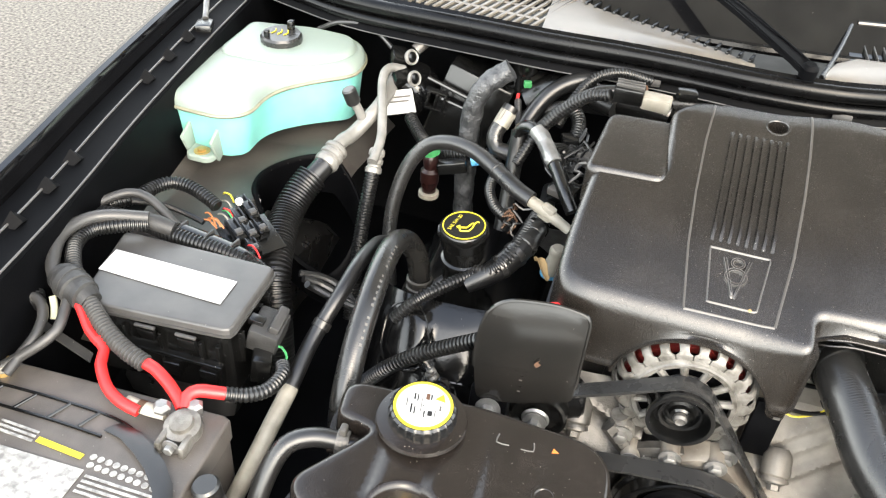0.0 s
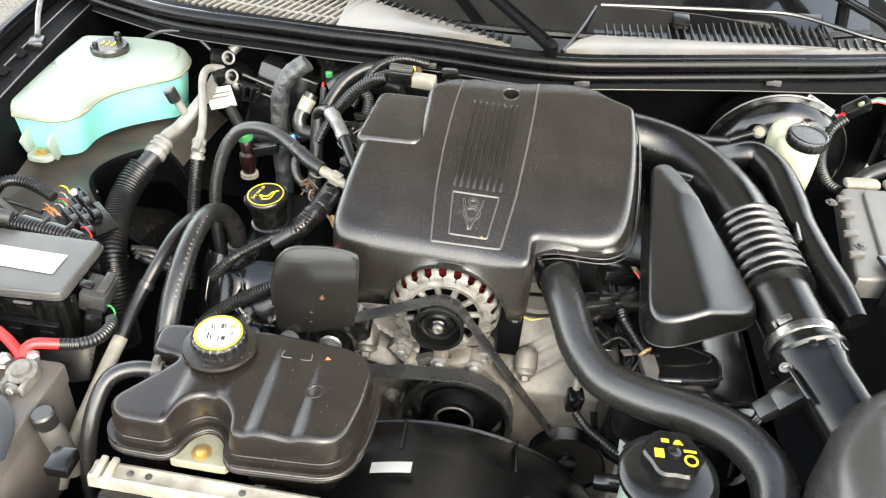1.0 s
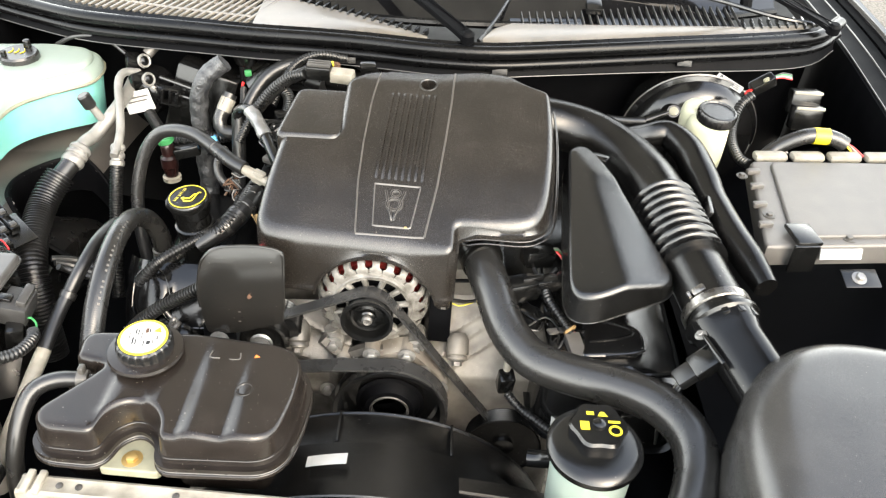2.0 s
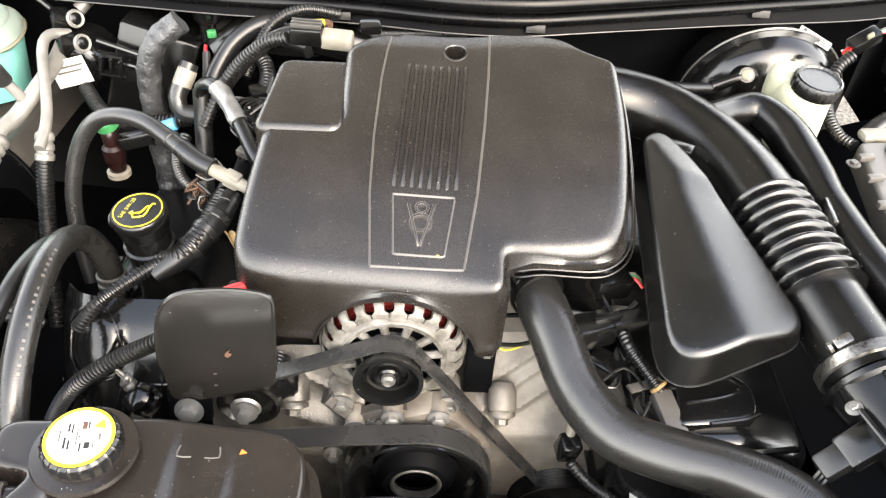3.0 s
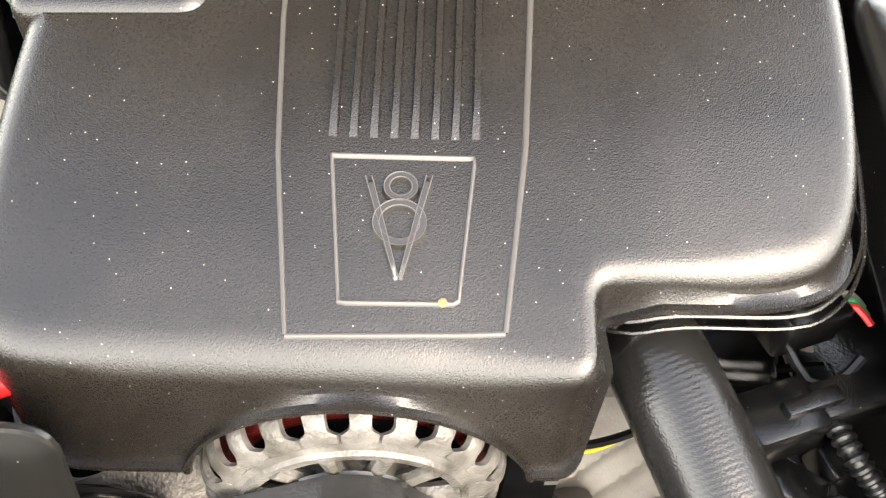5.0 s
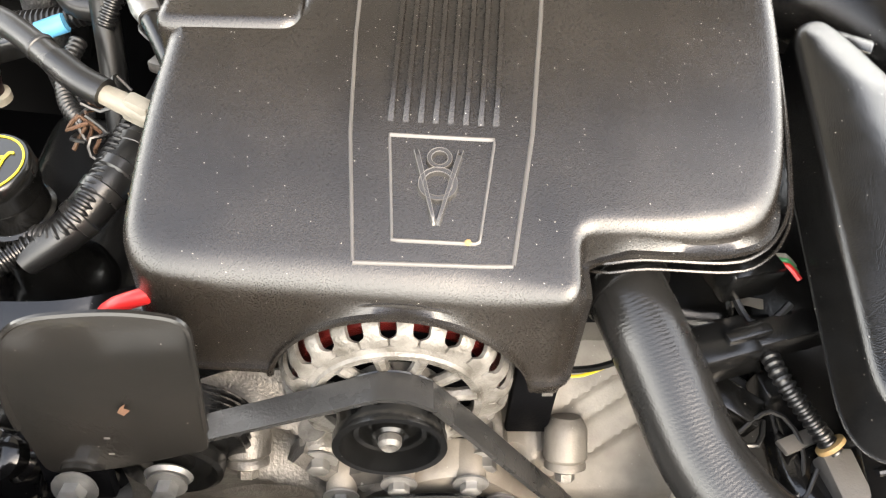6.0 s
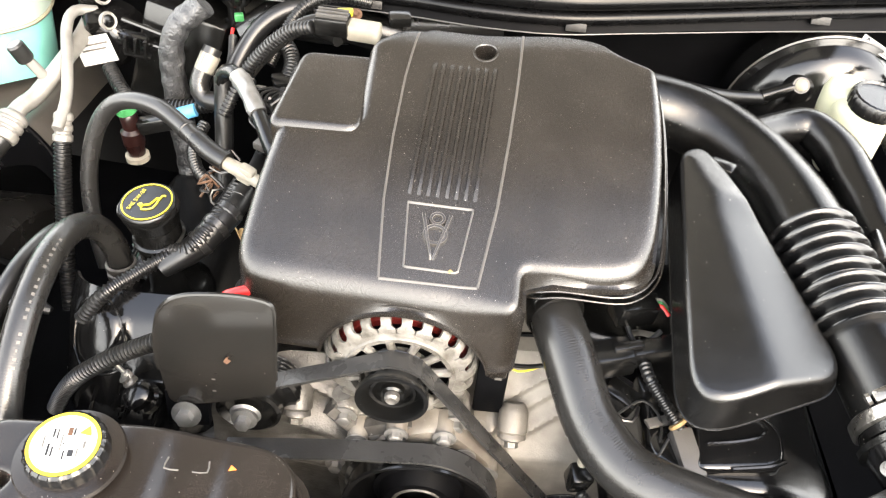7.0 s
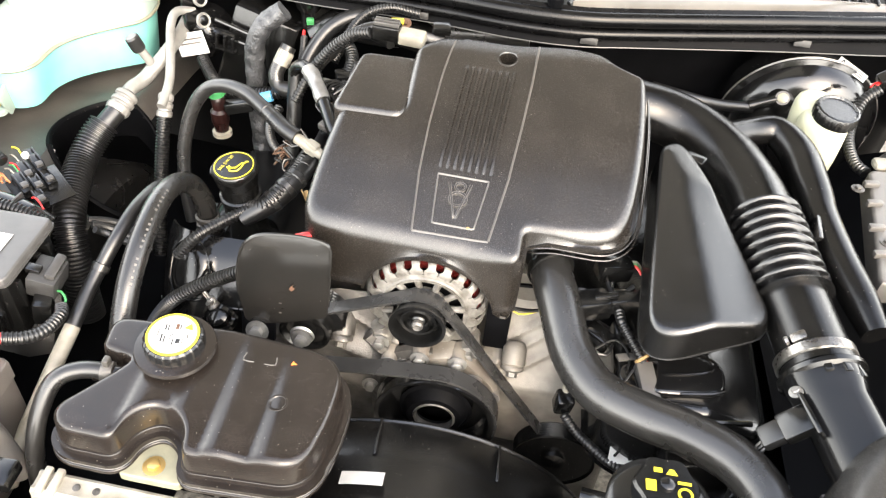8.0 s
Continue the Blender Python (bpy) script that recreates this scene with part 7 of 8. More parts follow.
part("stud", lathe([(0.006, 0), (0.006, 0.008), (0.0028, 0.010), (0.0028, 0.03)], (-0.316, 0.030, 0.735), (-0.6, 0.15, 0.75), 12), STEEL, dip)

# ---- cables on the battery side ----
cab = thing("battery_cable", "red battery cables in a black corrugated sleeve", "cable", (-0.62, -0.15, 0.75))
part("loom", tube([(-0.752, -0.081, 0.858), (-0.714, -0.109, 0.852), (-0.682, -0.131, 0.844), (-0.650, -0.146, 0.836), (-0.621, -0.153, 0.829)], 0.0102, 14, pitch=0.005, amp=0.0010), CABLE, cab)
part("red_core", tube([(-0.741, -0.102, 0.853), (-0.722, -0.119, 0.848), (-0.704, -0.135, 0.841), (-0.684, -0.146, 0.836)], 0.0058, 8), RED, cab)
part("red_sleeve", tube([(-0.690, -0.141, 0.838), (-0.676, -0.150, 0.832), (-0.671, -0.167, 0.826), (-0.649, -0.190, 0.818), (-0.625, -0.201, 0.812), (-0.603, -0.203, 0.807)], 0.0068, 12), RED, cab)
part("red_sleeve", tube([(-0.636, -0.149, 0.830), (-0.609, -0.155, 0.828), (-0.584, -0.167, 0.822), (-0.568, -0.177, 0.814), (-0.559, -0.185, 0.809)], 0.0074, 12), RED, cab)
part("red_sleeve", tube([(-0.555, -0.184, 0.809), (-0.558, -0.173, 0.816), (-0.550, -0.163, 0.818), (-0.535, -0.158, 0.816), (-0.519, -0.152, 0.812)], 0.0080, 12), RED, cab)
part("loom", tube([(-0.522, -0.153, 0.812), (-0.498, -0.141, 0.806), (-0.483, -0.120, 0.800), (-0.480, -0.088, 0.795), (-0.489, -0.068, 0.790)], 0.0086, 12, pitch=0.0055, amp=0.0007), LOOM, cab)
loom("wiring_loom", [(-0.755, -0.078, 0.858), (-0.780, -0.050, 0.862), (-0.800, -0.015, 0.864), (-0.796, 0.014, 0.866), (-0.762, 0.036, 0.868), (-0.735, 0.052, 0.866)], 0.0092, "black corrugated loom beside the fuse box lid", 0.005)
loom("wiring_loom", [(-0.795, -0.11, 0.835), (-0.840, -0.060, 0.845), (-0.864, -0.018, 0.852), (-0.860, 0.024, 0.856), (-0.831, 0.057, 0.858), (-0.787, 0.067, 0.856), (-0.754, 0.068, 0.852), (-0.713, 0.064, 0.848), (-0.669, 0.063, 0.842), (-0.620, 0.066, 0.830), (-0.575, 0.068, 0.81)], 0.0105, "thick black corrugated loom behind the fuse box", 0.0055)
loom("wiring_loom", [(-0.862, 0.040, 0.835), (-0.853, 0.075, 0.846), (-0.823, 0.099, 0.850), (-0.801, 0.127, 0.850), (-0.792, 0.161, 0.848), (-0.775, 0.180, 0.848), (-0.750, 0.185, 0.844), (-0.719, 0.177, 0.838), (-0.695, 0.167, 0.832)], 0.0095, "black corrugated loom over the wheelhouse", 0.0055)
branch = thing("loom_branch", "thin dusty grey cable branching to a flat black harness", "cable loom", (-0.80, 0.06, 0.84), group="wiring looms")
part("cable", tube([(-0.850, 0.028, 0.856), (-0.826, 0.072, 0.866), (-0.800, 0.104, 0.870), (-0.772, 0.110, 0.866), (-0.742, 0.102, 0.852), (-0.720, 0.095, 0.838)], 0.0068, 10), CABLE, branch)
part("cable", tube([(-0.800, 0.112, 0.852), (-0.765, 0.135, 0.838), (-0.735, 0.142, 0.826), (-0.705, 0.140, 0.818)], 0.0045, 8), LOOM, branch)
part("flat_harness", tube([(-0.722, 0.097, 0.834), (-0.690, 0.094, 0.830), (-0.650, 0.090, 0.826), (-0.608, 0.082, 0.820), (-0.575, 0.075, 0.805)], 0.013, 12, flat=0.45), GLOSSP, branch)
for x, y in ((-0.715, 0.097), (-0.672, 0.092), (-0.63, 0.087)):
    part("tie", block((0.004, 0.030, 0.012), pose(x, y, 0.831 + 0.08 * (-0.672 - x) * 0.8, 0, 0, -8), 0.001), CABLE, branch)
gc = thing("ground_cable", "bundled grey cables taped beside the fuse box", "cable", (-0.79, -0.06, 0.80))
part("tape", tube([(-0.786, -0.068, 0.856, 0.014), (-0.768, -0.080, 0.858, 0.021), (-0.745, -0.090, 0.857, 0.020), (-0.722, -0.100, 0.852, 0.014)], 0.02, 14), TAPE, gc, "dusty grey cloth tape")
for k, (p, r) in enumerate((((-0.777, -0.075, 0.857), 0.0195), ((-0.764, -0.082, 0.858), 0.0225), ((-0.751, -0.088, 0.857), 0.0222), ((-0.737, -0.094, 0.8555), 0.0195))):
    part("tape_wrap", lathe([(r - 0.003, -0.006), (r, -0.004), (r + 0.0006, 0.004), (r - 0.003, 0.006)], p, (0.85, -0.5 + 0.25 * (k % 2), -0.1), 16), TAPE, gc)
part("cable", tube([(-0.735, 0.056, 0.874), (-0.783, 0.034, 0.880), (-0.806, 0.012, 0.880), (-0.815, -0.021, 0.876), (-0.803, -0.056, 0.869), (-0.788, -0.078, 0.862), (-0.768, -0.088, 0.858)], 0.0088, 14), CABLE, gc)
part("tape", tube([(-0.745, 0.060, 0.866, 0.0105), (-0.725, 0.062, 0.862, 0.0120), (-0.705, 0.064, 0.856, 0.0110)], 0.014, 12), TAPE, gc)
part("cable", tube([(-0.840, -0.185, 0.820), (-0.826, -0.160, 0.834), (-0.816, -0.128, 0.842), (-0.805, -0.108, 0.845), (-0.788, -0.111, 0.843), (-0.775, -0.126, 0.836), (-0.770, -0.151, 0.826), (-0.776, -0.175, 0.814), (-0.780, -0.198, 0.804)], 0.0066, 12), CABLE, gc)
part("cable", tube([(-0.756, -0.096, 0.853), (-0.747, -0.122, 0.845), (-0.744, -0.143, 0.836), (-0.756, -0.161, 0.826), (-0.772, -0.174, 0.816), (-0.790, -0.190, 0.806)], 0.0066, 12), CABLE, gc)
part("yellow_tag", tube([(-0.778, -0.100, 0.846), (-0.772, -0.108, 0.836), (-0.768, -0.118, 0.826)], 0.0045, 8), RESERVOIR, gc)
part("lug", tube([(-0.782, -0.188, 0.806), (-0.794, -0.190, 0.803), (-0.806, -0.192, 0.800)], 0.011, 10, flat=0.5), CREAM, gc, "corroded cream cable lug")
part("terminal", lathe([(0.014, 0), (0.014, 0.01), (0.010, 0.016)], (-0.797, -0.184, 0.792), (0, 0, 1), 16), BRASS, gc)
part("support_strip", sheet([[(-0.812, -0.098, 0.806), (-0.808, -0.112, 0.806)], [(-0.775, -0.112, 0.803), (-0.770, -0.126, 0.803)], [(-0.712, -0.130, 0.797), (-0.707, -0.144, 0.797)]], 0.003), CABLE, gc)
clus = thing("plug_cluster", "cluster of black plugs with orange and yellow wires", "connector", (-0.64, 0.18, 0.76))
for i, (x, y, z, a, w) in enumerate(((-0.672, 0.206, 0.812, 38, 0.040), (-0.655, 0.190, 0.816, 38, 0.040), (-0.662, 0.168, 0.814, 38, 0.044), (-0.655, 0.142, 0.812, 38, 0.046), (-0.636, 0.150, 0.808, 38, 0.034), (-0.630, 0.172, 0.804, 38, 0.032), (-0.622, 0.128, 0.800, 38, 0.032))):
    plug = part("plug", block((w, 0.016, 0.015), pose(x, y, z, 0, 12, -a), 0.002), BLACK, clus)
    way = Matrix.Rotation(radians(-a), 3, "Z")
    for d in (-0.006, 0.006):
        part("plug_rib", block((w * 0.75, 0.0028, 0.004), pose(*(Vector((x, y, z + 0.010)) + way @ Vector((0, d, 0))), 0, 12, -a), 0.001), SATIN, plug)
    part("latch", block((0.010, 0.011, 0.007), pose(*(Vector((x, y, z + 0.009)) + way @ Vector((0.25 * w, 0, -0.002))), 0, 12, -a), 0.0015), LIDGREY, plug)
part("backing_plate", block((0.075, 0.080, 0.004), pose(-0.640, 0.160, 0.792, 0, 14, -38), 0.002), SATIN, clus)
random.seed(21)
ORANGE = mat("orange_wire", (0.42, 0.15, 0.05), 0.45, bump=0.0)
for i, (m, x, y) in enumerate(((YELLOW, -0.688, 0.217), (CREAM, -0.678, 0.196), (RED, -0.668, 0.176), (GREEN, -0.664, 0.170), (CREAM, -0.668, 0.166), (ORANGE, -0.676, 0.152), (ORANGE, -0.680, 0.147), (ORANGE, -0.670, 0.150), (ORANGE, -0.678, 0.156), (ORANGE, -0.684, 0.152), (RED, -0.590, 0.102))):
    a, b = random.uniform(-0.004, 0.004), random.uniform(-0.006, 0.004)
    part("wire", tube([(x - 0.026, y + 0.002 + b, 0.820 + a), (x - 0.018, y - 0.004 + a, 0.827 + b), (x - 0.008, y - 0.008 + b, 0.826), (x, y - 0.014, 0.818)], 0.0014, 6), m, clus)
part("white_clip", lathe([(0.006, 0), (0.006, 0.006), (0.003, 0.008)], (-0.672, 0.192, 0.828), (0, -0.3, 1), 12), WHITE, clus)
for k in range(3):
    part("lead", tube([(-0.548 + 0.01 * k, 0.125 - 0.010 * k, 0.775), (-0.520, 0.140 - 0.014 * k, 0.764), (-0.490, 0.140 - 0.014 * k, 0.752), (-0.45, 0.120, 0.735)], 0.0055, 8), LOOM, clus)

# ---- right side engine plugs and looms ----
kp = thing("coil_connector", "black coil connector with coloured wires beside the resonator", "connector", (0.25, 0.06, 0.78))
part("plug", block((0.10, 0.024, 0.026), pose(0.268, 0.050, 0.842, 0, -6, 14), 0.005), SATIN, kp)
part("plug_end", block((0.045, 0.034, 0.034), pose(0.238, 0.043, 0.839, 0, -6, 14), 0.005), BLACK, kp)
part("latch", block((0.034, 0.010, 0.006), pose(0.252, 0.044, 0.859, 0, -6, 14), 0.002), SATIN, kp)
part("wire_plug", block((0.05, 0.03, 0.03), pose(0.262, 0.098, 0.862, 0, 8, 20), 0.004), BLACK, kp)
for k, m in enumerate((RED, GREEN, CREAM)):
    part("wire", tube([(0.284, 0.100 + 0.004 * k, 0.868), (0.292, 0.096 + 0.005 * k, 0.872), (0.300, 0.088 + 0.006 * k, 0.866)], 0.0022, 6), m, kp)
part("orange_seal", block((0.012, 0.012, 0.010), (0.222, 0.032, 0.826), 0.003), TAN, kp)
loom("wiring_loom", [(0.274, 0.046, 0.835), (0.278, 0.020, 0.835), (0.295, -0.002, 0.822), (0.312, -0.022, 0.808)], 0.0064, "short black corrugated loom by the valve cover")
kq = thing("grey_connector", "grey connector with pink tape beneath the resonator", "connector", (0.318, -0.04, 0.76))
part("body", block((0.024, 0.055, 0.022), pose(0.318, -0.045, 0.795, 10, 0, 12), 0.003), GREYBOX, kq)
part("tape", tube([(0.314, -0.018, 0.80), (0.316, -0.028, 0.80)], 0.009, 10), RED, kq)
kr = thing("knock_sensor_plug", "black plug on a corrugated loom over the front cover", "connector", (0.22, -0.02, 0.68))
part("plug", block((0.026, 0.026, 0.042), pose(0.222, -0.024, 0.700, 15, 0, 10), 0.005), BLACK, kr)
part("stem", lathe([(0.006, 0), (0.006, 0.025)], (0.222, -0.02, 0.72), (0.1, 0.3, 1), 10), CREAM, kr)
part("loom", tube([(0.225, -0.035, 0.685), (0.245, -0.05, 0.67), (0.27, -0.07, 0.665), (0.30, -0.09, 0.66), (0.34, -0.10, 0.66)], 0.0068, 10, pitch=0.0055, amp=0.0006), LOOM, kr)
wr = thing("loose_wires", "loose thin black and yellow wires below the cover", "wire", (0.16, 0.06, 0.78))
part("wire", tube([(0.125, 0.05, 0.80), (0.16, 0.06, 0.79), (0.20, 0.07, 0.80)], 0.003, 6), LOOM, wr)
part("yellow_wire", tube([(0.118, 0.062, 0.790), (0.140, 0.055, 0.784), (0.165, 0.060, 0.790), (0.185, 0.07, 0.80)], 0.0014, 6), YELLOW, wr)
part("sheath", tube([(0.098, 0.055, 0.845), (0.106, 0.056, 0.825), (0.112, 0.058, 0.805)], 0.0045, 8), GREYBOX, wr)
part("wire", tube([(0.24, -0.01, 0.80), (0.275, 0.01, 0.81), (0.295, -0.01, 0.80), (0.285, -0.045, 0.79), (0.265, -0.05, 0.79)], 0.0018, 6), LOOM, wr)
tag = thing("paper_tag", "white paper tag with a printed mark", "tag", (0.31, -0.08, 0.66))
part("sheet", sheet([[(0.292, -0.092, 0.665), (0.332, -0.09, 0.668)], [(0.295, -0.068, 0.678), (0.332, -0.066, 0.680)]], 0.0006), WHITE, tag)
part("printed_mark", tube([(0.300, -0.085, 0.6735), (0.315, -0.070, 0.680), (0.322, -0.088, 0.6735)], 0.002, 5), BLACK, tag)

yl = thing("yellow_taped_loom", "black loom with yellow tape over the control module", "cable loom", (0.78, 0.44, 0.88), group="wiring looms")
part("loom", tube([(0.715, 0.43, 0.880), (0.735, 0.44, 0.896), (0.757, 0.442, 0.912), (0.785, 0.442, 0.926), (0.816, 0.442, 0.930), (0.844, 0.440, 0.925), (0.862, 0.437, 0.917)], 0.0150, 16), RUBBER, yl)
part("yellow_tape", tube([(0.800, 0.442, 0.9288), (0.828, 0.441, 0.929)], 0.0162, 16), YELLOW, yl)
for k in range(4):
    part("wire", tube([(0.855, 0.436 + 0.003 * k, 0.921), (0.868 + 0.003 * k, 0.432, 0.914), (0.878 + 0.006 * k, 0.420, 0.902)], 0.0026, 6), (YELLOW, RUST, CREAM, RED)[k], yl)
rw = thing("servo_loom", "corrugated loom with red and green wires by the brake servo", "cable loom", (0.68, 0.45, 0.85), group="wiring looms")
part("loom", tube([(0.70, 0.53, 0.965), (0.678, 0.52, 0.945), (0.662, 0.49, 0.92), (0.655, 0.45, 0.90), (0.66, 0.41, 0.89), (0.672, 0.385, 0.89)], 0.009, 12, pitch=0.006, amp=0.0008), LOOM, rw)
part("plug", block((0.050, 0.024, 0.024), pose(0.722, 0.555, 0.978, 10, -28, 15), 0.004), BLACK, rw)
part("plug_tab", block((0.012, 0.006, 0.008), pose(0.722, 0.543, 0.992, 10, -28, 15), 0.002), TABM, rw)
for k in range(4):
    part("wire", tube([(0.688, 0.530 + 0.005 * k, 0.955 + 0.003 * k), (0.696, 0.540 + 0.004 * k, 0.966 - 0.004 * (k % 2)), (0.708 + 0.003 * k, 0.548, 0.972)], 0.0018, 6), (RED, GREEN, RED, LABELW)[k], rw)
for k in range(4):
    part("wire", tube([(0.742, 0.558 + 0.003 * k, 0.988), (0.760, 0.566, 0.989 + 0.003 * k), (0.784, 0.570 + 0.003 * k, 0.984 + 0.002 * k)], 0.0016, 6), (RED, LABELW, GREEN, LOOM)[k], rw)
bc = thing("relay_block", "black relay block with pale edges at the firewall", "relay", (0.83, 0.6, 0.85))
for k in range(2):
    part("relay", block((0.06, 0.03, 0.05), pose(0.835, 0.60 - 0.03 * k, 0.925 - 0.02 * k, -10), 0.004), BLACK, bc)
    part("pale_edge", block((0.058, 0.004, 0.007), pose(0.835, 0.586 - 0.03 * k, 0.950 - 0.02 * k, -10), 0.002), CREAM, bc)
pv = thing("prop_rod_bracket", "thin steel hood stay on a black foot", "bracket", (-0.93, 0.60, 0.9))
part("arm", tube([(-0.905, 0.55, 0.955), (-0.93, 0.62, 0.99), (-0.95, 0.74, 1.06)], 0.0055, 10), STEEL, pv)
part("foot", block((0.030, 0.040, 0.020), pose(-0.90, 0.535, 0.945, 0, 0, 20), 0.005), SATIN, pv)

# ---- more fittings behind the engine ----
fw = thing("firewall_hose", "thick black hoses crossing in front of the firewall", "hose", (-0.25, 0.6, 0.85))
part("hose", tube([(-0.33, 0.64, 0.90), (-0.28, 0.63, 0.905), (-0.22, 0.62, 0.895), (-0.15, 0.61, 0.90), (-0.05, 0.61, 0.92), (0.10, 0.61, 0.93)], 0.022, 14), RUBBER, fw)
part("hose", tube([(-0.30, 0.655, 0.965), (-0.255, 0.65, 0.955), (-0.22, 0.63, 0.935), (-0.20, 0.60, 0.915), (-0.15, 0.57, 0.91)], 0.016, 14), RUBBER, fw)
part("strap", tube([(-0.29, 0.64, 0.975), (-0.24, 0.63, 0.985), (-0.19, 0.62, 0.975), (-0.13, 0.60, 0.965)], 0.006, 8, flat=0.4), RUBBER, fw)
vl = thing("vacuum_line", "thin pale vacuum lines along the firewall", "line", (-0.5, 0.64, 0.9))
part("line", tube([(-0.47, 0.66, 0.975), (-0.44, 0.65, 0.955), (-0.40, 0.645, 0.952), (-0.36, 0.645, 0.952)], 0.0035, 8), ALUDULL, vl)
part("line", tube([(-0.31, 0.64, 0.958), (-0.27, 0.64, 0.962), (-0.23, 0.64, 0.975)], 0.0035, 8), ALUDULL, vl)
part("line", tube([(-0.73, 0.66, 0.925), (-0.68, 0.65, 0.95), (-0.62, 0.645, 0.952), (-0.575, 0.635, 0.925), (-0.55, 0.62, 0.905)], 0.0045, 8), RUBBER, vl)
tw = thing("twisted_wires", "tangle of thin black and copper wires by the connector", "wire", (-0.25, 0.23, 0.84))
random.seed(4)
for k in range(9):
    p = Vector((-0.262 + random.uniform(-0.012, 0.012), 0.262 + random.uniform(-0.015, 0.015), 0.880 + random.uniform(-0.015, 0.01)))
    pts = [tuple(p)]
    for q in range(4):
        p = p + Vector((random.uniform(-0.013, 0.018), random.uniform(-0.014, 0.012), random.uniform(-0.016, 0.008)))
        pts.append(tuple(p))
    part("wire", tube(pts, 0.0019, 6), LOOM if k % 4 else RUST, tw)
for k in range(10):
    p = Vector((-0.185 + random.uniform(-0.01, 0.02), 0.36 + random.uniform(-0.03, 0.06), 0.905 + random.uniform(-0.02, 0.02)))
    pts = [tuple(p)]
    for q in range(4):
        p = p + Vector((random.uniform(-0.03, 0.012), random.uniform(-0.02, 0.025), random.uniform(-0.02, 0.018)))
        pts.append(tuple(p))
    part("wire", tube(pts, 0.0022, 6), (LOOM, RUBBER, LOOM, LOOM, GREYBOX)[k % 5], tw)

# ---- harness behind the engine ----
hn = thing("rear_harness", "black wiring harness branches behind the engine cover", "cable loom", (-0.2, 0.5, 0.85), group="wiring looms")
for pts, r, c in (([(-0.30, 0.56, 0.87), (-0.26, 0.54, 0.90), (-0.22, 0.50, 0.93), (-0.20, 0.46, 0.92), (-0.21, 0.40, 0.89)], 0.011, 1),
                  ([(-0.19, 0.56, 0.96), (-0.225, 0.55, 0.955), (-0.26, 0.53, 0.935), (-0.285, 0.50, 0.90), (-0.30, 0.46, 0.86)], 0.014, 0),
                  ([(-0.10, 0.56, 0.975), (-0.15, 0.55, 0.985), (-0.19, 0.535, 0.975), (-0.215, 0.51, 0.95), (-0.235, 0.47, 0.91)], 0.008, 1),
                  ([(-0.31, 0.38, 0.86), (-0.315, 0.34, 0.85), (-0.30, 0.30, 0.845), (-0.275, 0.27, 0.845)], 0.008, 1),
                  ([(-0.255, 0.44, 0.90), (-0.245, 0.40, 0.895), (-0.225, 0.365, 0.885), (-0.20, 0.35, 0.87)], 0.006, 1)):
    part("branch", tube(pts, r, 12, pitch=0.0055 if c else 0.0, amp=0.0007 if c else 0.0), LOOM, hn)
part("clip", block((0.014, 0.010, 0.012), pose(-0.305, 0.575, 0.925, 0, 0, 20), 0.002), GREEN, hn, "yellow-green clip")
part("clip", block((0.022, 0.012, 0.008), pose(-0.125, 0.475, 1.0, 0, 0, 10), 0.002), YELLOW, hn, "dull yellow clip")
part("plug", block((0.035, 0.026, 0.026), pose(-0.205, 0.43, 0.905, 10, 0, 25), 0.004), BLACK, hn)
part("plug", block((0.03, 0.02, 0.022), pose(-0.178, 0.395, 0.90, 0, 10, -10), 0.003), GREYBOX, hn)
random.seed(9)
for k in range(12):
    a = random.uniform(0, 6.3)
    p = Vector((-0.200 + random.uniform(-0.02, 0.02), 0.375 + random.uniform(-0.03, 0.05), 0.895 + random.uniform(-0.015, 0.015)))
    r = random.uniform(0.012, 0.026)
    pts = [tuple(p + Vector((r * math.cos(a + q * 0.9), 1.2 * r * math.sin(a + q * 0.9), 0.006 * math.sin(q * 1.7 + k)))) for q in range(5)]
    part("wire", tube(pts, 0.0017, 6), LOOM if k % 3 else RUBBER, hn)
dt = thing("firewall_duct", "large black heater duct in front of the firewall", "duct", (-0.2, 0.6, 0.85))
part("duct", tube([(-0.30, 0.60, 0.88), (-0.25, 0.605, 0.915), (-0.19, 0.605, 0.925), (-0.13, 0.60, 0.915), (-0.06, 0.60, 0.90)], 0.030, 20), SATIN, dt)
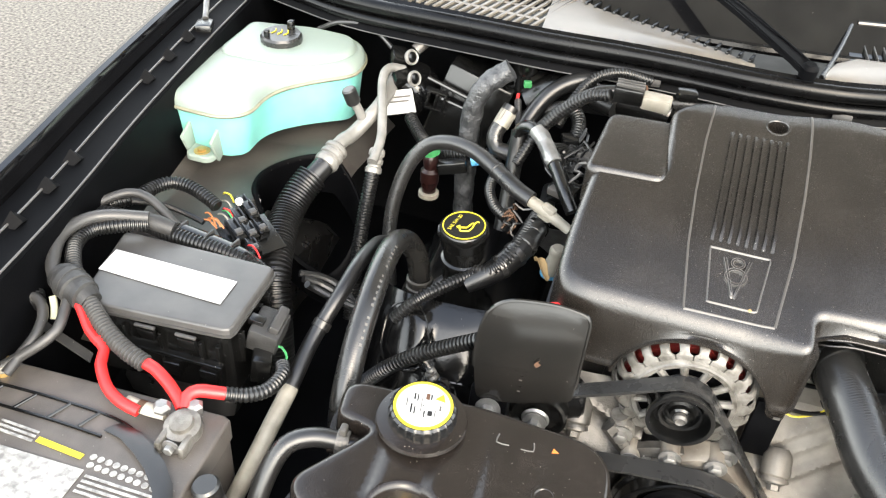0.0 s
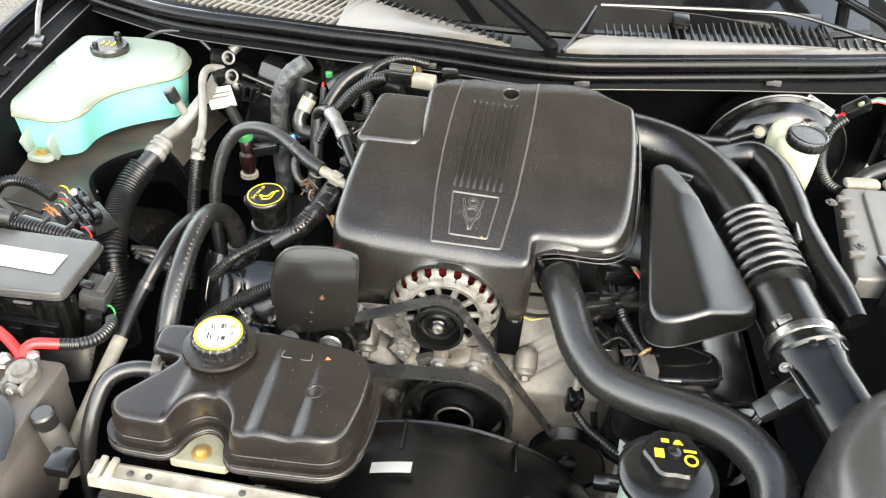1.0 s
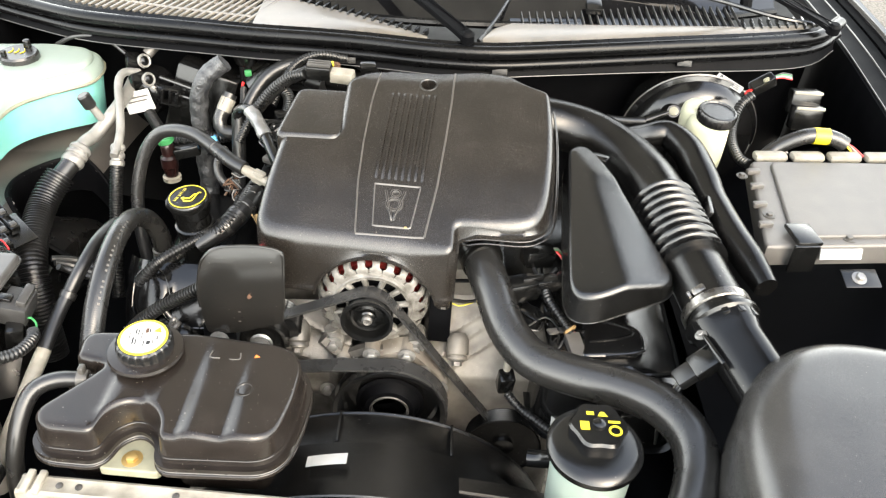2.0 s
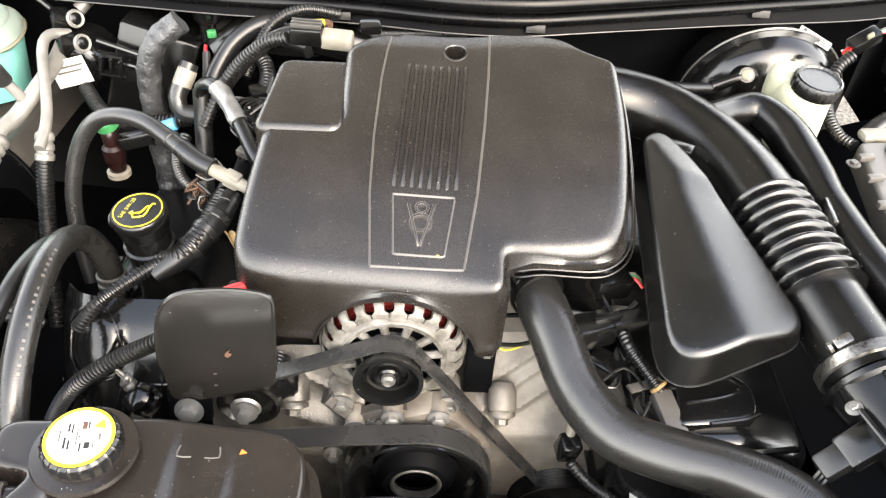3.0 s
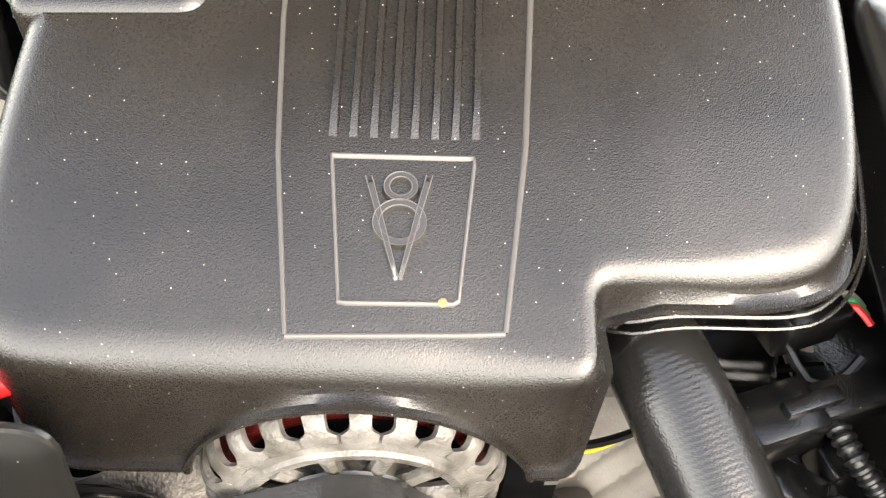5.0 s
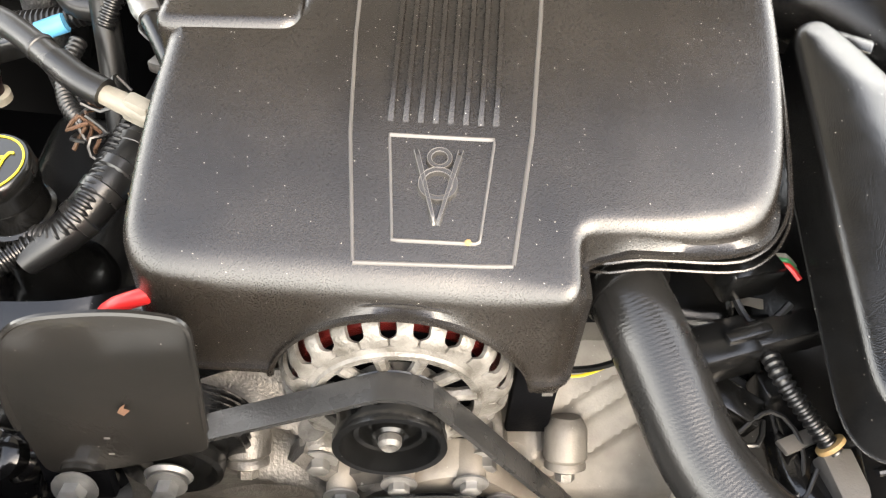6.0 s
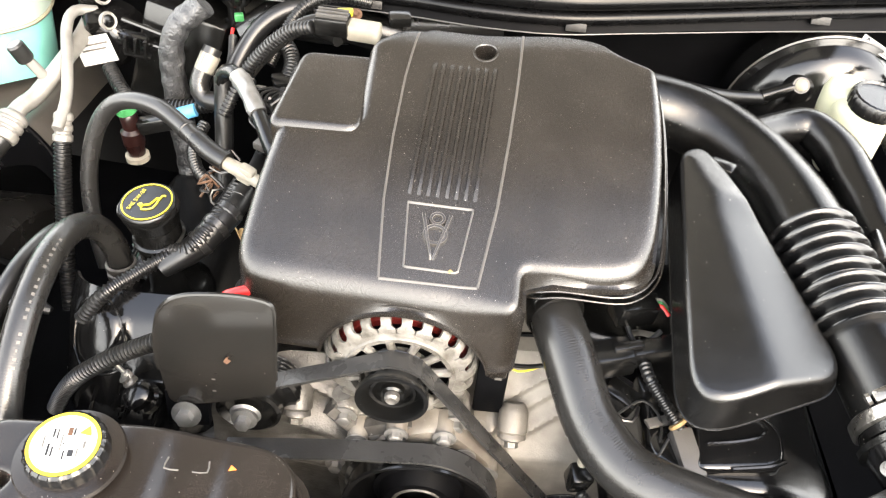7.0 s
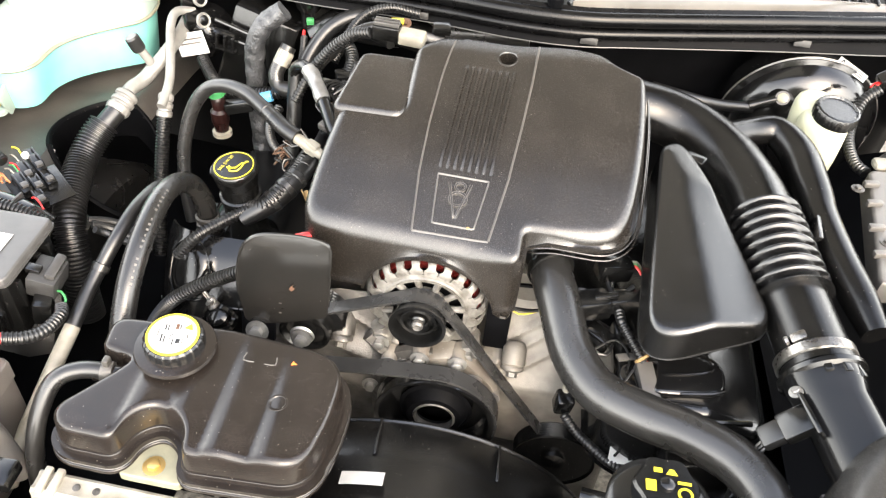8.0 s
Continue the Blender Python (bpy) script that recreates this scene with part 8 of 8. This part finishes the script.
part("band", lathe([(0.0305, -0.005), (0.0325, -0.004), (0.0325, 0.004), (0.0305, 0.005)], (-0.19, 0.605, 0.925), (1, 0, 0), 24), BLACK, dt)

# ---- small wiring between hose and resonator ----
sw = thing("sensor_wiring", "thin black wires and plugs over the valve cover", "wire", (0.27, 0.0, 0.78))
for k, pts in enumerate(([(0.225, 0.045, 0.83), (0.222, 0.02, 0.82), (0.235, -0.005, 0.805), (0.262, -0.012, 0.80), (0.272, 0.008, 0.80)],
                         [(0.255, 0.085, 0.85), (0.262, 0.065, 0.845), (0.275, 0.06, 0.85), (0.29, 0.07, 0.86)],
                         [(0.30, -0.03, 0.80), (0.285, -0.05, 0.79), (0.262, -0.045, 0.785), (0.25, -0.02, 0.79)],
                         [(0.235, 0.085, 0.80), (0.250, 0.060, 0.79), (0.270, 0.045, 0.79), (0.288, 0.02, 0.785)],
                         [(0.32, -0.055, 0.795), (0.333, -0.07, 0.79), (0.352, -0.072, 0.785), (0.37, -0.085, 0.775)])):
    part("wire", tube(pts, (0.0022, 0.003, 0.0018, 0.0045, 0.003)[k], 7), LOOM, sw)
part("plug", block((0.040, 0.026, 0.024), pose(0.252, 0.020, 0.800, 0, 12, -30), 0.004), BLACK, sw)
part("plug", block((0.030, 0.022, 0.022), pose(0.285, 0.035, 0.805, 10, 0, 20), 0.004), SATIN, sw)
part("pink_ring", lathe([(0.0092, -0.002), (0.0112, -0.001), (0.0112, 0.002), (0.0092, 0.003)], (0.309, -0.017, 0.811), (0.6, -0.65, -0.45), 14), TAN, sw)
part("bracket", block((0.05, 0.012, 0.004), pose(0.30, -0.005, 0.798, 0, 10, 25), 0.001), GREYBOX, sw)
# red wire tucked beside the cover, over the guard plate
rb = thing("red_lead", "short red lead tucked beside the engine cover", "wire", (-0.19, 0.06, 0.80))
part("lead", tube([(-0.215, 0.058, 0.800), (-0.208, 0.056, 0.838), (-0.196, 0.055, 0.862), (-0.181, 0.055, 0.872), (-0.165, 0.060, 0.874)], 0.0062, 12), RED, rb)
